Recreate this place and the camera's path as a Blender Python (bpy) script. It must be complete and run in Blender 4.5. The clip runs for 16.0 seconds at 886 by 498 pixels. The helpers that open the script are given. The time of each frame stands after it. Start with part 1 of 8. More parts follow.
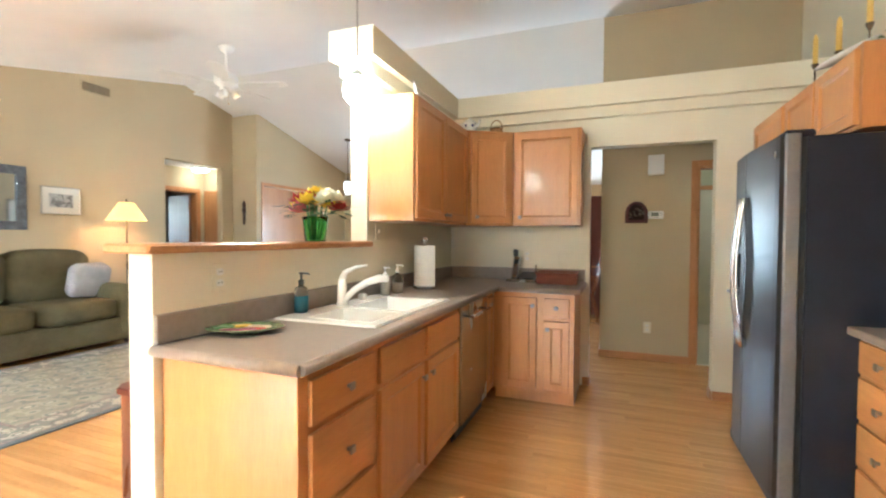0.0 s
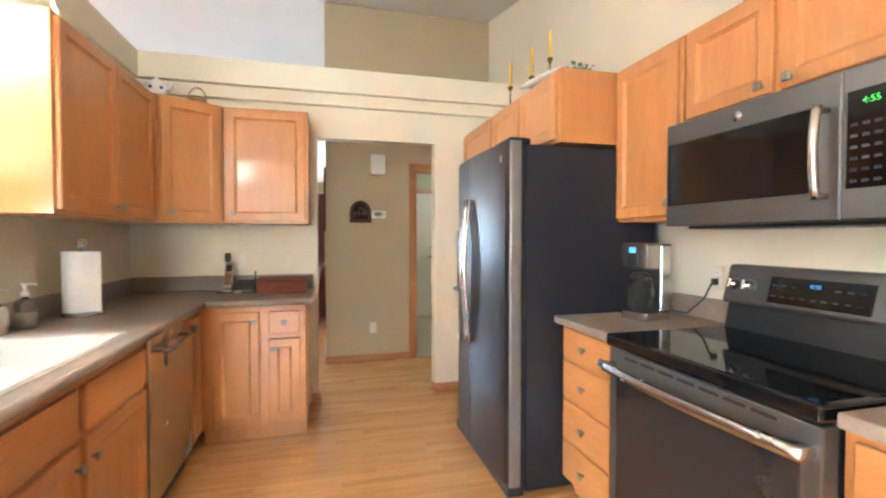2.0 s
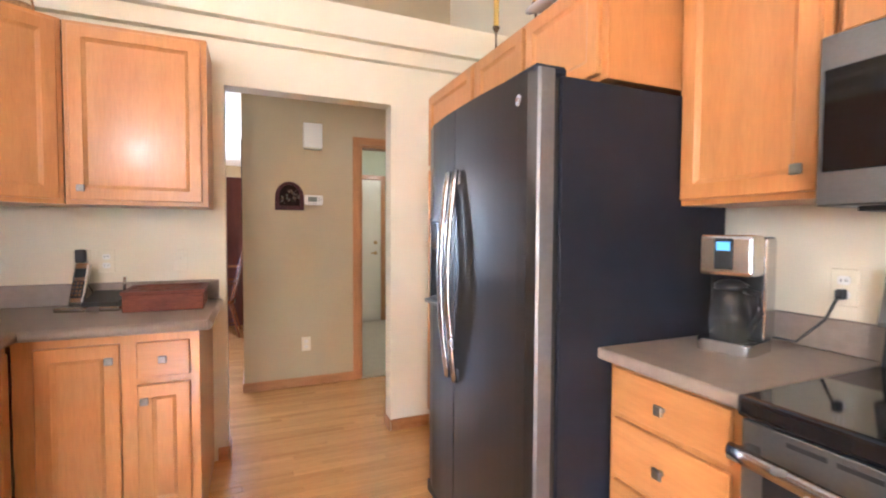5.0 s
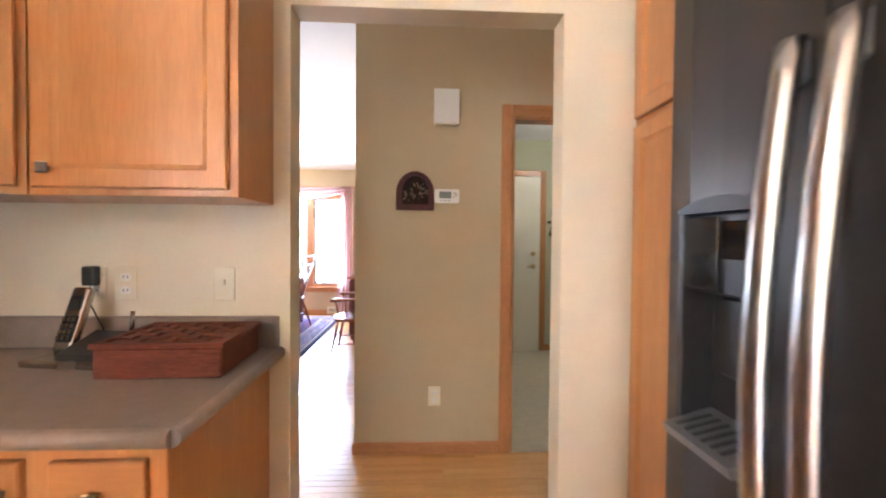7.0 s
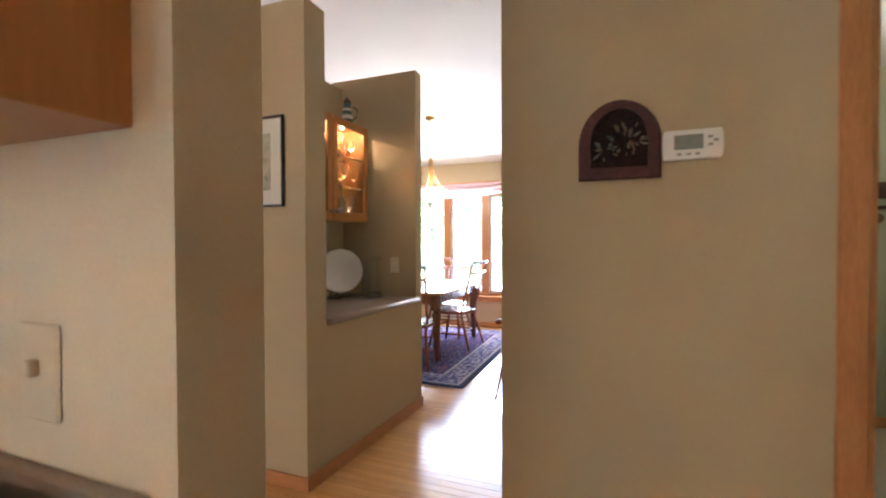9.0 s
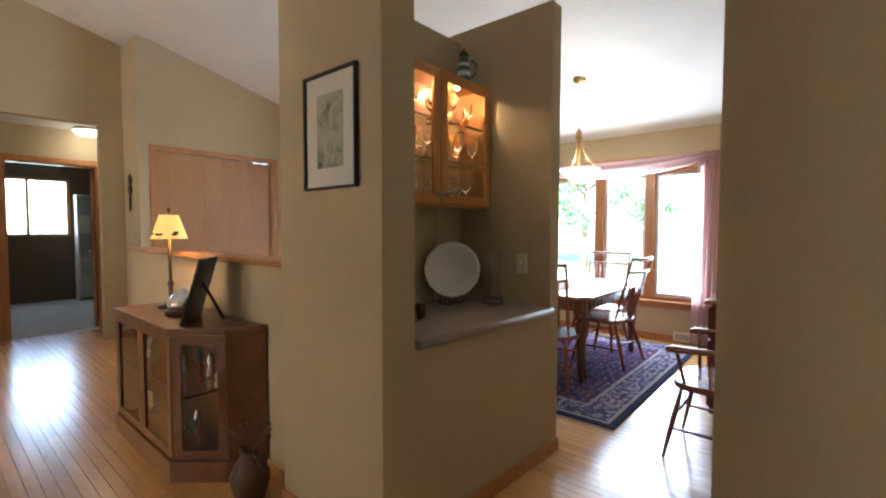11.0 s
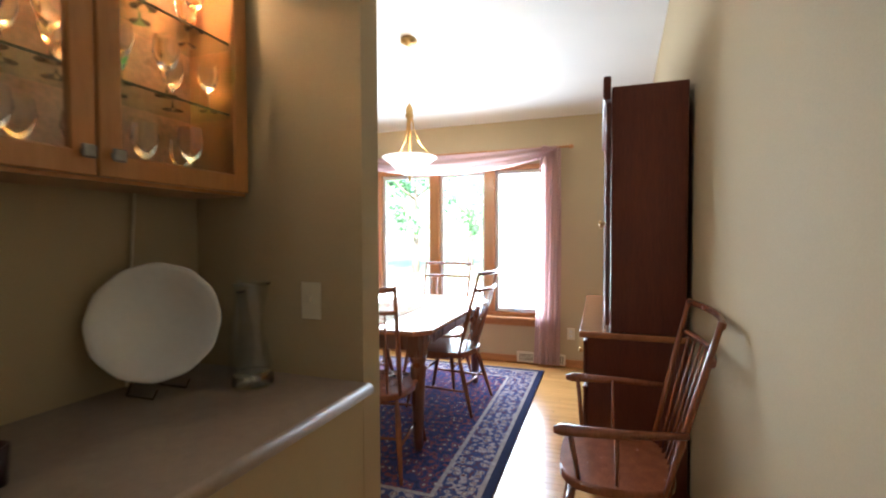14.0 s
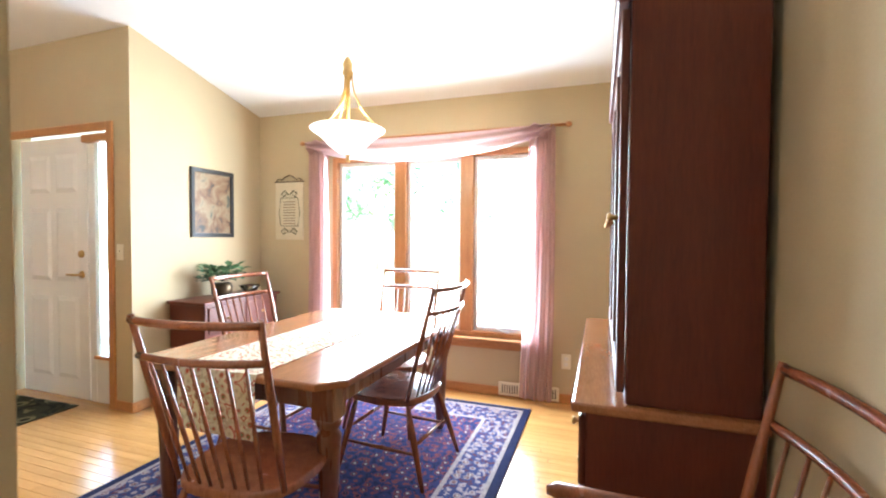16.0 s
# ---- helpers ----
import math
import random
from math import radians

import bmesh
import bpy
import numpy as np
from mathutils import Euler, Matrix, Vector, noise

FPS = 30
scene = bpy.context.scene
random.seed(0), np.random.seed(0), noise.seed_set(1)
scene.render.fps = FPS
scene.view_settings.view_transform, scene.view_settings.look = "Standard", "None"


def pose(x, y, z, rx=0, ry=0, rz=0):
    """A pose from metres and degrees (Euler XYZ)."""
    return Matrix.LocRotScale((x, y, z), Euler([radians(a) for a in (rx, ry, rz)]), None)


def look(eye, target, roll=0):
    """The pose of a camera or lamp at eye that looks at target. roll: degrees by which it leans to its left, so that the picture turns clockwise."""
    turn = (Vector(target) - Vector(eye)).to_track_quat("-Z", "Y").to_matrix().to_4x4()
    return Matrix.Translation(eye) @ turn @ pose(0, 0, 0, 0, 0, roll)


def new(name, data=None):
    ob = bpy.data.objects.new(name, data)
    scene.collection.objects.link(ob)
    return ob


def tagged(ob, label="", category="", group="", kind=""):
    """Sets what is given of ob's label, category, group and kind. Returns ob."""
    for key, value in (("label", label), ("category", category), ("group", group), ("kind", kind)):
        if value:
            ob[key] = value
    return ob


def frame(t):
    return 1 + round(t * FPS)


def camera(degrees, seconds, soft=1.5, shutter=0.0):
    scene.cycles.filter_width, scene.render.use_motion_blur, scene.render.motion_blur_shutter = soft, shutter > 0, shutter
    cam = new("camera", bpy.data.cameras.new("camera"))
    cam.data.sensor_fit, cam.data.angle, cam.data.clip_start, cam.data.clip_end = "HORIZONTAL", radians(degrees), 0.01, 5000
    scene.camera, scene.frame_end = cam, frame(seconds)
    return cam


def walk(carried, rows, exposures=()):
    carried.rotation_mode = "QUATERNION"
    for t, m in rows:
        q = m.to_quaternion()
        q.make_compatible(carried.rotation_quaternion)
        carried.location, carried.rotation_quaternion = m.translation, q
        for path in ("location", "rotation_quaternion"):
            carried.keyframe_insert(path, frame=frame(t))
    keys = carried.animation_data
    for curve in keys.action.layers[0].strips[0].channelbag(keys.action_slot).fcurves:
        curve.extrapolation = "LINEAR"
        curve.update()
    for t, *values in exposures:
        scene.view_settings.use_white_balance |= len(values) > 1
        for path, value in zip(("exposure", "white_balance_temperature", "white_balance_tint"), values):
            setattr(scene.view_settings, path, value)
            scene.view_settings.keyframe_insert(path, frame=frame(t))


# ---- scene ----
cam = camera(89.4, 16.0, 2.1, 0.3)
PATH = [
    (0, (0.025, 0.054, 1.296), (-0.696, 1.919, 1.245), 0.3),
    (0.4, (0.007, 0.146, 1.304), (-0.536, 2.07, 1.238), 0.2),
    (0.5, (0.001, 0.169, 1.305), (-0.485, 2.108, 1.244), 0.0),
    (1, (-0.047, 0.287, 1.309), (-0.241, 2.277, 1.249), -0.0),
    (1.5, (-0.081, 0.411, 1.301), (0.053, 2.405, 1.243), 0.4),
    (2, (-0.125, 0.51, 1.306), (0.379, 2.445, 1.254), -0.0),
    (2.5, (-0.113, 0.591, 1.299), (0.609, 2.455, 1.237), 0.5),
    (3, (-0.073, 0.679, 1.297), (0.761, 2.495, 1.218), 0.4),
    (3.5, (-0.024, 0.803, 1.29), (0.87, 2.59, 1.211), 0.2),
    (4, (-0.034, 0.977, 1.287), (0.87, 2.759, 1.207), 0.3),
    (4.5, (-0.066, 1.191, 1.285), (0.808, 2.988, 1.209), 0.3),
    (4.7, (-0.06, 1.278, 1.283), (0.778, 3.093, 1.209), 0.3),
    (7, (0.261, 2.598, 1.288), (0.358, 4.595, 1.246), 0.5),
    (7.5, (0.312, 2.994, 1.268), (0.189, 4.99, 1.28), 0.6),
    (8, (0.305, 3.26, 1.285), (0.006, 5.238, 1.28), -0.5),
    (8.5, (0.288, 3.586, 1.282), (-0.246, 5.513, 1.261), 0.1),
    (9, (0.221, 3.847, 1.281), (-0.507, 5.71, 1.247), -0.2),
    (9.5, (0.152, 4.049, 1.286), (-0.774, 5.821, 1.243), -0.5),
    (10, (0.1, 4.29, 1.298), (-1.053, 5.923, 1.242), -0.6),
    (10.2, (0.082, 4.362, 1.308), (-1.143, 5.941, 1.243), -0.6),
    (12.3, (-0.251, 5.028, 1.29), (-1.566, 6.532, 1.196), 0.3),
    (12.5, (-0.282, 5.103, 1.295), (-1.55, 6.648, 1.208), 0.4),
    (13, (-0.406, 5.3, 1.292), (-1.447, 7.007, 1.244), -0.1),
    (13.5, (-0.491, 5.519, 1.299), (-1.303, 7.346, 1.252), -0.5),
    (14, (-0.535, 5.749, 1.302), (-1.197, 7.635, 1.242), -0.2),
    (14.5, (-0.565, 5.984, 1.297), (-1.121, 7.903, 1.218), -0.2),
    (15, (-0.571, 6.238, 1.29), (-1.075, 8.171, 1.197), -0.0),
    (15.5, (-0.544, 6.495, 1.286), (-1.121, 8.408, 1.218), 0.5),
    (16, (-0.555, 6.708, 1.302), (-1.222, 8.593, 1.245), 0.4),
]
walk(cam, [(t, look(eye, target, roll)) for t, eye, target, roll in PATH],
     [(0.0, 4.8, 5100, 0), (1.5, 5.1, 5050, 4), (3.5, 5.4, 5050, 12), (7.0, 5.2, 5400, 16), (8.5, 4.6, 5700, 16), (10.0, 4.4, 5600, 4),
      (12.5, 3.05, 5800, 10), (13.0, 3.0, 5850, 10), (13.5, 3.5, 5800, 8), (14.5, 4.4, 5750, 6), (16.0, 4.7, 5850, 6)])

# ---- world, sun, window light ----
world = bpy.data.worlds.new("world")
scene.world = world
world.use_nodes = True
wn = world.node_tree.nodes
sky = wn.new("ShaderNodeTexSky")
sky.sky_type = 'NISHITA'
sky.sun_disc = False
sky.sun_elevation = radians(30)
sky.sun_rotation = radians(200)
world.node_tree.links.new(sky.outputs[0], wn["Background"].inputs[0])
wn["Background"].inputs[1].default_value = 0.15


INDOORS = 0.3


def lamp(name, kind, m, power, color, size=0.1, size_y=None):
    data = bpy.data.lights.new(name, kind)
    data.energy = power if kind == 'SUN' else power * INDOORS
    data.color = color
    if kind == 'AREA':
        data.shape = 'RECTANGLE'
        data.size = size
        data.size_y = size_y or size
    elif kind == 'SUN':
        data.angle = radians(size)
    else:
        data.shadow_soft_size = size
    ob = new(name, data)
    ob.matrix_world = m
    return ob


lamp("sun", 'SUN', look((3.6, -9.6, 6.0), (0, 0, 0)), 5.0, (1.0, 0.95, 0.88), 0.5)
DAY = (0.86, 0.93, 1.0)
# daylight in the openings of the place; garden door and living window are unseen
lamp("dining_window_light", 'AREA', look((-2.0, 10.24, 1.25), (-2.0, 0.0, 0.9)), 30, DAY, 1.9, 1.5)
lamp("garden_door_light", 'AREA', look((-1.07, -2.9, 1.2), (-0.6, 4.0, 1.7)), 2.6, (0.87, 0.94, 1.0), 0.6, 2.1)
lamp("living_window_light", 'AREA', look((-4.4, -2.9, 1.4), (-4.4, 4.0, 1.5)), 12, (0.87, 0.94, 1.0), 1.5, 1.5)
lamp("sidelight_light", 'AREA', look((-4.16, 8.97, 1.2), (-4.16, 0.0, 1.0)), 0.6, DAY, 0.18, 1.5)
lamp("bedroom_window_light", 'AREA', look((-10.55, 5.88, 1.68), (0.0, 5.88, 1.2)), 2.2, DAY, 1.0, 0.9)
WARM = (1.0, 0.72, 0.42)

# ---- materials ----


def mat(name, color, rough=0.5, metal=0.0, var=0.12, scale=6.0, fine=60.0, bump=0.05, stretch=(1, 1, 1),
        second=None, coat=0.0, spec=0.5, rand=0.0, grain=None):
    """Principled material with two scales of variation; grain = streaks along the long axis of stretch."""
    m = bpy.data.materials.new(name)
    m.use_nodes = True
    nt = m.node_tree
    nodes, link = nt.nodes, nt.links.new
    b = nodes["Principled BSDF"]
    b.inputs["Roughness"].default_value = rough
    b.inputs["Metallic"].default_value = metal
    b.inputs["Coat Weight"].default_value = coat
    b.inputs["Coat Roughness"].default_value = 0.22 if coat > 0.6 else 0.12
    b.inputs["Specular IOR Level"].default_value = spec
    tc = nodes.new("ShaderNodeTexCoord")
    mp = nodes.new("ShaderNodeMapping")
    mp.inputs["Scale"].default_value = stretch
    link(tc.outputs["Object"], mp.inputs[0])
    src = mp.outputs[0]
    oi = nodes.new("ShaderNodeObjectInfo")
    if rand:
        off = nodes.new("ShaderNodeVectorMath")
        off.operation = 'ADD'
        mul = nodes.new("ShaderNodeMath")
        mul.operation = 'MULTIPLY'
        mul.inputs[1].default_value = 37.0
        link(oi.outputs["Random"], mul.inputs[0])
        link(mp.outputs[0], off.inputs[0])
        link(mul.outputs[0], off.inputs[1])
        src = off.outputs[0]
    n1 = nodes.new("ShaderNodeTexNoise")
    n1.inputs["Scale"].default_value = scale
    n1.inputs["Detail"].default_value = 3
    link(src, n1.inputs["Vector"])
    n2 = nodes.new("ShaderNodeTexNoise")
    n2.inputs["Scale"].default_value = fine
    n2.inputs["Detail"].default_value = 5
    link(src, n2.inputs["Vector"])
    mixf = nodes.new("ShaderNodeMath")
    mixf.operation = 'MULTIPLY_ADD'
    mixf.inputs[1].default_value = 0.5
    link(n1.outputs[0], mixf.inputs[0])
    half = nodes.new("ShaderNodeMath")
    half.operation = 'MULTIPLY'
    half.inputs[1].default_value = 0.5
    link(n2.outputs[0], half.inputs[0])
    link(half.outputs[0], mixf.inputs[2])
    ramp = nodes.new("ShaderNodeValToRGB")
    c2 = second or tuple(c * (1 - var * 2.2) for c in color)
    c1 = tuple(min(1, c * (1 + var)) for c in color)
    ramp.color_ramp.elements[0].position = 0.32
    ramp.color_ramp.elements[1].position = 0.68
    ramp.color_ramp.elements[0].color = (*c2, 1)
    ramp.color_ramp.elements[1].color = (*c1, 1)
    link(mixf.outputs[0], ramp.inputs[0])
    last = ramp.outputs[0]
    if rand:
        hsv = nodes.new("ShaderNodeHueSaturation")
        mr = nodes.new("ShaderNodeMapRange")
        mr.inputs[3].default_value = 1 - rand
        mr.inputs[4].default_value = 1 + rand
        if grain == 'island':
            geo = nodes.new("ShaderNodeNewGeometry")
            link(geo.outputs["Random Per Island"], mr.inputs[0])
        else:
            link(oi.outputs["Random"], mr.inputs[0])
        link(mr.outputs[0], hsv.inputs["Value"])
        link(last, hsv.inputs["Color"])
        last = hsv.outputs[0]
    link(last, b.inputs["Base Color"])
    if bump:
        bp = nodes.new("ShaderNodeBump")
        bp.inputs["Strength"].default_value = bump
        bp.inputs["Distance"].default_value = 0.01
        link(n2.outputs[0], bp.inputs["Height"])
        link(bp.outputs[0], b.inputs["Normal"])
    rr = nodes.new("ShaderNodeMapRange")
    rr.inputs[3].default_value = max(0.02, rough - 0.06)
    rr.inputs[4].default_value = min(1, rough + 0.06)
    link(n1.outputs[0], rr.inputs[0])
    link(rr.outputs[0], b.inputs["Roughness"])
    return m


def glass_mat(name, color=(1, 1, 1), rough=0.0, ior=1.45):
    m = bpy.data.materials.new(name)
    m.use_nodes = True
    b = m.node_tree.nodes["Principled BSDF"]
    b.inputs["Base Color"].default_value = (*color, 1)
    b.inputs["Transmission Weight"].default_value = 1.0
    b.inputs["Roughness"].default_value = rough
    b.inputs["IOR"].default_value = ior
    return m


def glow_mat(name, color, strength):
    m = bpy.data.materials.new(name)
    m.use_nodes = True
    b = m.node_tree.nodes["Principled BSDF"]
    b.inputs["Base Color"].default_value = (*color, 1)
    b.inputs["Emission Color"].default_value = (*color, 1)
    b.inputs["Emission Strength"].default_value = strength * INDOORS
    return m


M_WALL = mat("tan_wall_paint", (0.50, 0.405, 0.255), 0.85, var=0.03, scale=1.5, fine=220, bump=0.05, spec=0.25)
M_CREAM = mat("cream_wall_paint", (0.76, 0.70, 0.55), 0.8, var=0.03, scale=1.5, fine=220, bump=0.05, spec=0.25)
M_GREEN = mat("sage_wall_paint", (0.47, 0.47, 0.32), 0.85, var=0.03, scale=1.5, fine=220, bump=0.05, spec=0.25)
M_CEIL = mat("white_ceiling_paint", (0.80, 0.79, 0.77), 0.95, var=0.02, scale=2, fine=300, bump=0.12, spec=0.1)
M_WHITE = mat("white_paint", (0.78, 0.77, 0.74), 0.45, var=0.02, scale=4, fine=90, bump=0.02)
M_SWITCH = mat("ivory_plastic", (0.74, 0.68, 0.53), 0.4, var=0.02, bump=0.0)
M_MAPLE = mat("honey_maple", (0.53, 0.248, 0.078), 0.33, var=0.10, scale=3.5, fine=26, bump=0.015,
              stretch=(5, 5, 0.55), second=(0.475, 0.208, 0.060), coat=0.25, rand=0.05)
M_MAPLE_H = mat("honey_maple_across", (0.53, 0.248, 0.078), 0.33, var=0.10, scale=3.5, fine=26, bump=0.015,
                stretch=(0.55, 5, 5), second=(0.475, 0.208, 0.060), coat=0.25, rand=0.05)
M_OAK = mat("oak_trim", (0.50, 0.235, 0.085), 0.38, var=0.12, scale=4, fine=40, bump=0.03, stretch=(6, 6, 0.7),
            second=(0.36, 0.15, 0.045), coat=0.15)
M_OAK_H = mat("oak_trim_across", (0.50, 0.235, 0.085), 0.38, var=0.12, scale=4, fine=40, bump=0.03, stretch=(0.7, 6, 6),
              second=(0.36, 0.15, 0.045), coat=0.15)
M_PLANK = mat("oak_floor_strip", (0.64, 0.35, 0.12), 0.2, var=0.13, scale=2.5, fine=34, bump=0.02, stretch=(0.8, 9, 9),
              second=(0.52, 0.265, 0.085), coat=0.65, rand=0.09)
M_PLANK_FAR = mat("oak_floor_strip_joined", (0.64, 0.35, 0.12), 0.2, var=0.13, scale=2.5, fine=34, bump=0.02,
                  stretch=(0.8, 9, 9), second=(0.52, 0.265, 0.085), coat=0.65, rand=0.09, grain='island')
M_SUB = mat("dark_floor_joint", (0.50, 0.27, 0.10), 0.7, bump=0.02)
M_COUNTER = mat("taupe_laminate", (0.31, 0.25, 0.205), 0.45, var=0.09, scale=30, fine=380, bump=0.01)
M_STEEL = mat("brushed_steel", (0.46, 0.45, 0.435), 0.26, 1.0, var=0.04, scale=3, fine=90, bump=0.0, stretch=(1, 1, 1))
M_BRIGHT = mat("polished_steel", (0.66, 0.65, 0.64), 0.2, 1.0, var=0.04, bump=0.0)
M_GREYBTN = mat("grey_rubber_button", (0.30, 0.29, 0.28), 0.6, bump=0.0)
M_SLATE = mat("slate_steel", (0.15, 0.148, 0.145), 0.38, 0.75, var=0.05, scale=3, fine=120, bump=0.0, stretch=(1, 1, 1))
M_FRSIDE = mat("dark_fridge_side", (0.020, 0.021, 0.030), 0.55, 0.0, var=0.1, scale=8, fine=260, bump=0.05, spec=0.22)
M_SLATED = mat("dark_slate_oven", (0.075, 0.07, 0.067), 0.36, 0.7, var=0.05, scale=3, fine=120, bump=0.0)
M_BLACKGLASS = mat("black_glass", (0.008, 0.008, 0.009), 0.05, var=0.05, bump=0.0, spec=0.6)
M_OVENGLASS = mat("smoked_oven_glass", (0.022, 0.021, 0.022), 0.08, var=0.05, bump=0.0, spec=0.6)
M_BLACK = mat("black_plastic", (0.02, 0.02, 0.021), 0.4, var=0.1, bump=0.02)
M_FRDOOR = mat("dark_slate_fridge_door", (0.062, 0.054, 0.048), 0.36, 0.75, var=0.05, scale=3, fine=120, bump=0.0)
M_EDGE = mat("grey_door_edge", (0.21, 0.21, 0.215), 0.42, 0.6, var=0.05, bump=0.0)
M_DISP = mat("dark_grey_moulding", (0.034, 0.032, 0.031), 0.4, 0.2, var=0.08, scale=10, bump=0.02)
M_SCREEN = mat("dark_mirror_screen", (0.16, 0.17, 0.18), 0.04, 0.9, var=0.02, bump=0.0)
M_GREYKEY = mat("grey_key_marks", (0.04, 0.04, 0.04), 0.5, bump=0.0)
M_CHROME = mat("chrome", (0.75, 0.75, 0.76), 0.12, 1.0, var=0.02, bump=0.0)
M_KNOB = mat("pewter_knob", (0.33, 0.31, 0.28), 0.35, 0.9, var=0.1, scale=60, bump=0.05)
M_PORC = mat("white_porcelain", (0.86, 0.855, 0.83), 0.12, var=0.02, bump=0.0)
M_PAPER = mat("paper_towel", (0.85, 0.84, 0.82), 0.9, var=0.03, scale=30, fine=180, bump=0.2)
M_CHERRY = mat("cherry_furniture", (0.17, 0.058, 0.026), 0.28, var=0.15, scale=3, fine=30, bump=0.02, stretch=(5, 5, 0.6),
               second=(0.105, 0.032, 0.014), coat=0.2)
M_CHAIR = mat("cherry_chair_wood", (0.27, 0.085, 0.035), 0.25, var=0.14, scale=6, fine=40, bump=0.02, stretch=(3, 3, 0.8),
              second=(0.17, 0.048, 0.02), coat=0.3)
M_HUTCH = mat("mahogany_hutch", (0.115, 0.025, 0.012), 0.42, var=0.14, scale=3, fine=30, bump=0.02, stretch=(5, 5, 0.6),
              second=(0.08, 0.016, 0.008), coat=0.0, spec=0.35)
M_TABLE = mat("cherry_table_top", (0.36, 0.15, 0.065), 0.2, var=0.12, scale=2.5, fine=30, bump=0.01, stretch=(6, 0.7, 6),
              second=(0.27, 0.10, 0.04), coat=0.35)
M_SOFA = mat("olive_velour", (0.125, 0.105, 0.055), 0.95, var=0.18, scale=5, fine=150, bump=0.15, spec=0.1)
M_PANEGLASS = glass_mat("window_glass")


def thin_glass(name, color, gloss):
    """Thin clear glass that lets light straight through, with a faint mirror gloss."""
    m = bpy.data.materials.new(name)
    m.use_nodes = True
    nt = m.node_tree
    clear, shine, mix = (nt.nodes.new("ShaderNode" + k) for k in ("BsdfTransparent", "BsdfGlossy", "MixShader"))
    clear.inputs[0].default_value = (*color, 1)
    shine.inputs["Roughness"].default_value = 0.03
    mix.inputs[0].default_value = gloss
    nt.links.new(clear.outputs[0], mix.inputs[1])
    nt.links.new(shine.outputs[0], mix.inputs[2])
    nt.links.new(mix.outputs[0], nt.nodes["Material Output"].inputs["Surface"])
    return m


M_VASE = thin_glass("thin_clear_glass", (0.975, 0.985, 0.98), 0.06)
M_SHELFGLASS = thin_glass("green_edged_shelf_glass", (0.88, 0.94, 0.90), 0.08)
M_CLEAR = glass_mat("clear_glass", (0.93, 0.97, 0.95))
M_SHADE = glow_mat("warm_lamp_shade", (1.0, 0.58, 0.15), 0.2)
M_GLOBE = glow_mat("globe_glass_lit", (1.0, 0.88, 0.66), 21.0)
M_BOWL = glow_mat("alabaster_bowl_lit", (1.0, 0.94, 0.85), 0.3)
M_DOME = glow_mat("ceiling_dome_lit", (1.0, 0.9, 0.72), 1.6)
M_DARKWOOD = mat("dark_brown_frame", (0.055, 0.022, 0.014), 0.4, var=0.2, scale=12, bump=0.05)
M_BRONZE = mat("dark_bronze", (0.10, 0.065, 0.035), 0.4, 0.8, var=0.2, scale=20, bump=0.03)
M_BRASS = mat("antique_brass", (0.55, 0.36, 0.14), 0.3, 0.9, var=0.1, scale=20, bump=0.02)
M_DOORWOOD = mat("flat_birch_door", (0.47, 0.235, 0.09), 0.42, var=0.08, scale=2, fine=20, bump=0.01, stretch=(4, 4, 0.5),
                 second=(0.40, 0.185, 0.065), coat=0.1)
M_VINYL = mat("cream_vinyl_floor", (0.62, 0.55, 0.40), 0.4, var=0.06, scale=14, fine=80, bump=0.03)
M_GRASS = mat("lawn_green", (0.15, 0.21, 0.10), 0.95, var=0.3, scale=3, fine=40, bump=0.3)
M_LEAF = mat("green_leaves", (0.085, 0.19, 0.075), 0.6, var=0.35, scale=8, fine=60, bump=0.05, rand=0.3)
M_BARK = mat("bark", (0.11, 0.08, 0.055), 0.9, var=0.3, scale=9, fine=50, bump=0.5)
M_BEDWALL = mat("dark_brown_wall_paint", (0.20, 0.14, 0.085), 0.85, var=0.04, scale=1.5, fine=220, bump=0.05, spec=0.25)
M_CARPET = mat("pale_beige_carpet", (0.50, 0.45, 0.38), 0.95, var=0.1, scale=9, fine=260, bump=0.4, spec=0.1)
M_DOORBROWN = mat("brown_oak_door", (0.30, 0.125, 0.05), 0.5, var=0.1, scale=2, fine=20, bump=0.01, stretch=(4, 4, 0.5), second=(0.23, 0.09, 0.033))
M_IVORY = mat("ivory_mat_board", (0.72, 0.69, 0.60), 0.8, var=0.02, bump=0.0)


# ---- building helpers ----
def box(bm, x0, x1, y0, y1, z0, z1, bevel=0.0, seg=1):
    vs = [bm.verts.new((x, y, z)) for x in (x0, x1) for y in (y0, y1) for z in (z0, z1)]
    fs = [bm.faces.new([vs[i] for i in q]) for q in
          ((0, 1, 3, 2), (4, 6, 7, 5), (0, 4, 5, 1), (2, 3, 7, 6), (0, 2, 6, 4), (1, 5, 7, 3))]
    if bevel:
        es = list({e for f in fs for e in f.edges})
        bmesh.ops.bevel(bm, geom=es, offset=bevel, segments=seg, affect='EDGES', profile=0.5, clamp_overlap=True)
    return vs


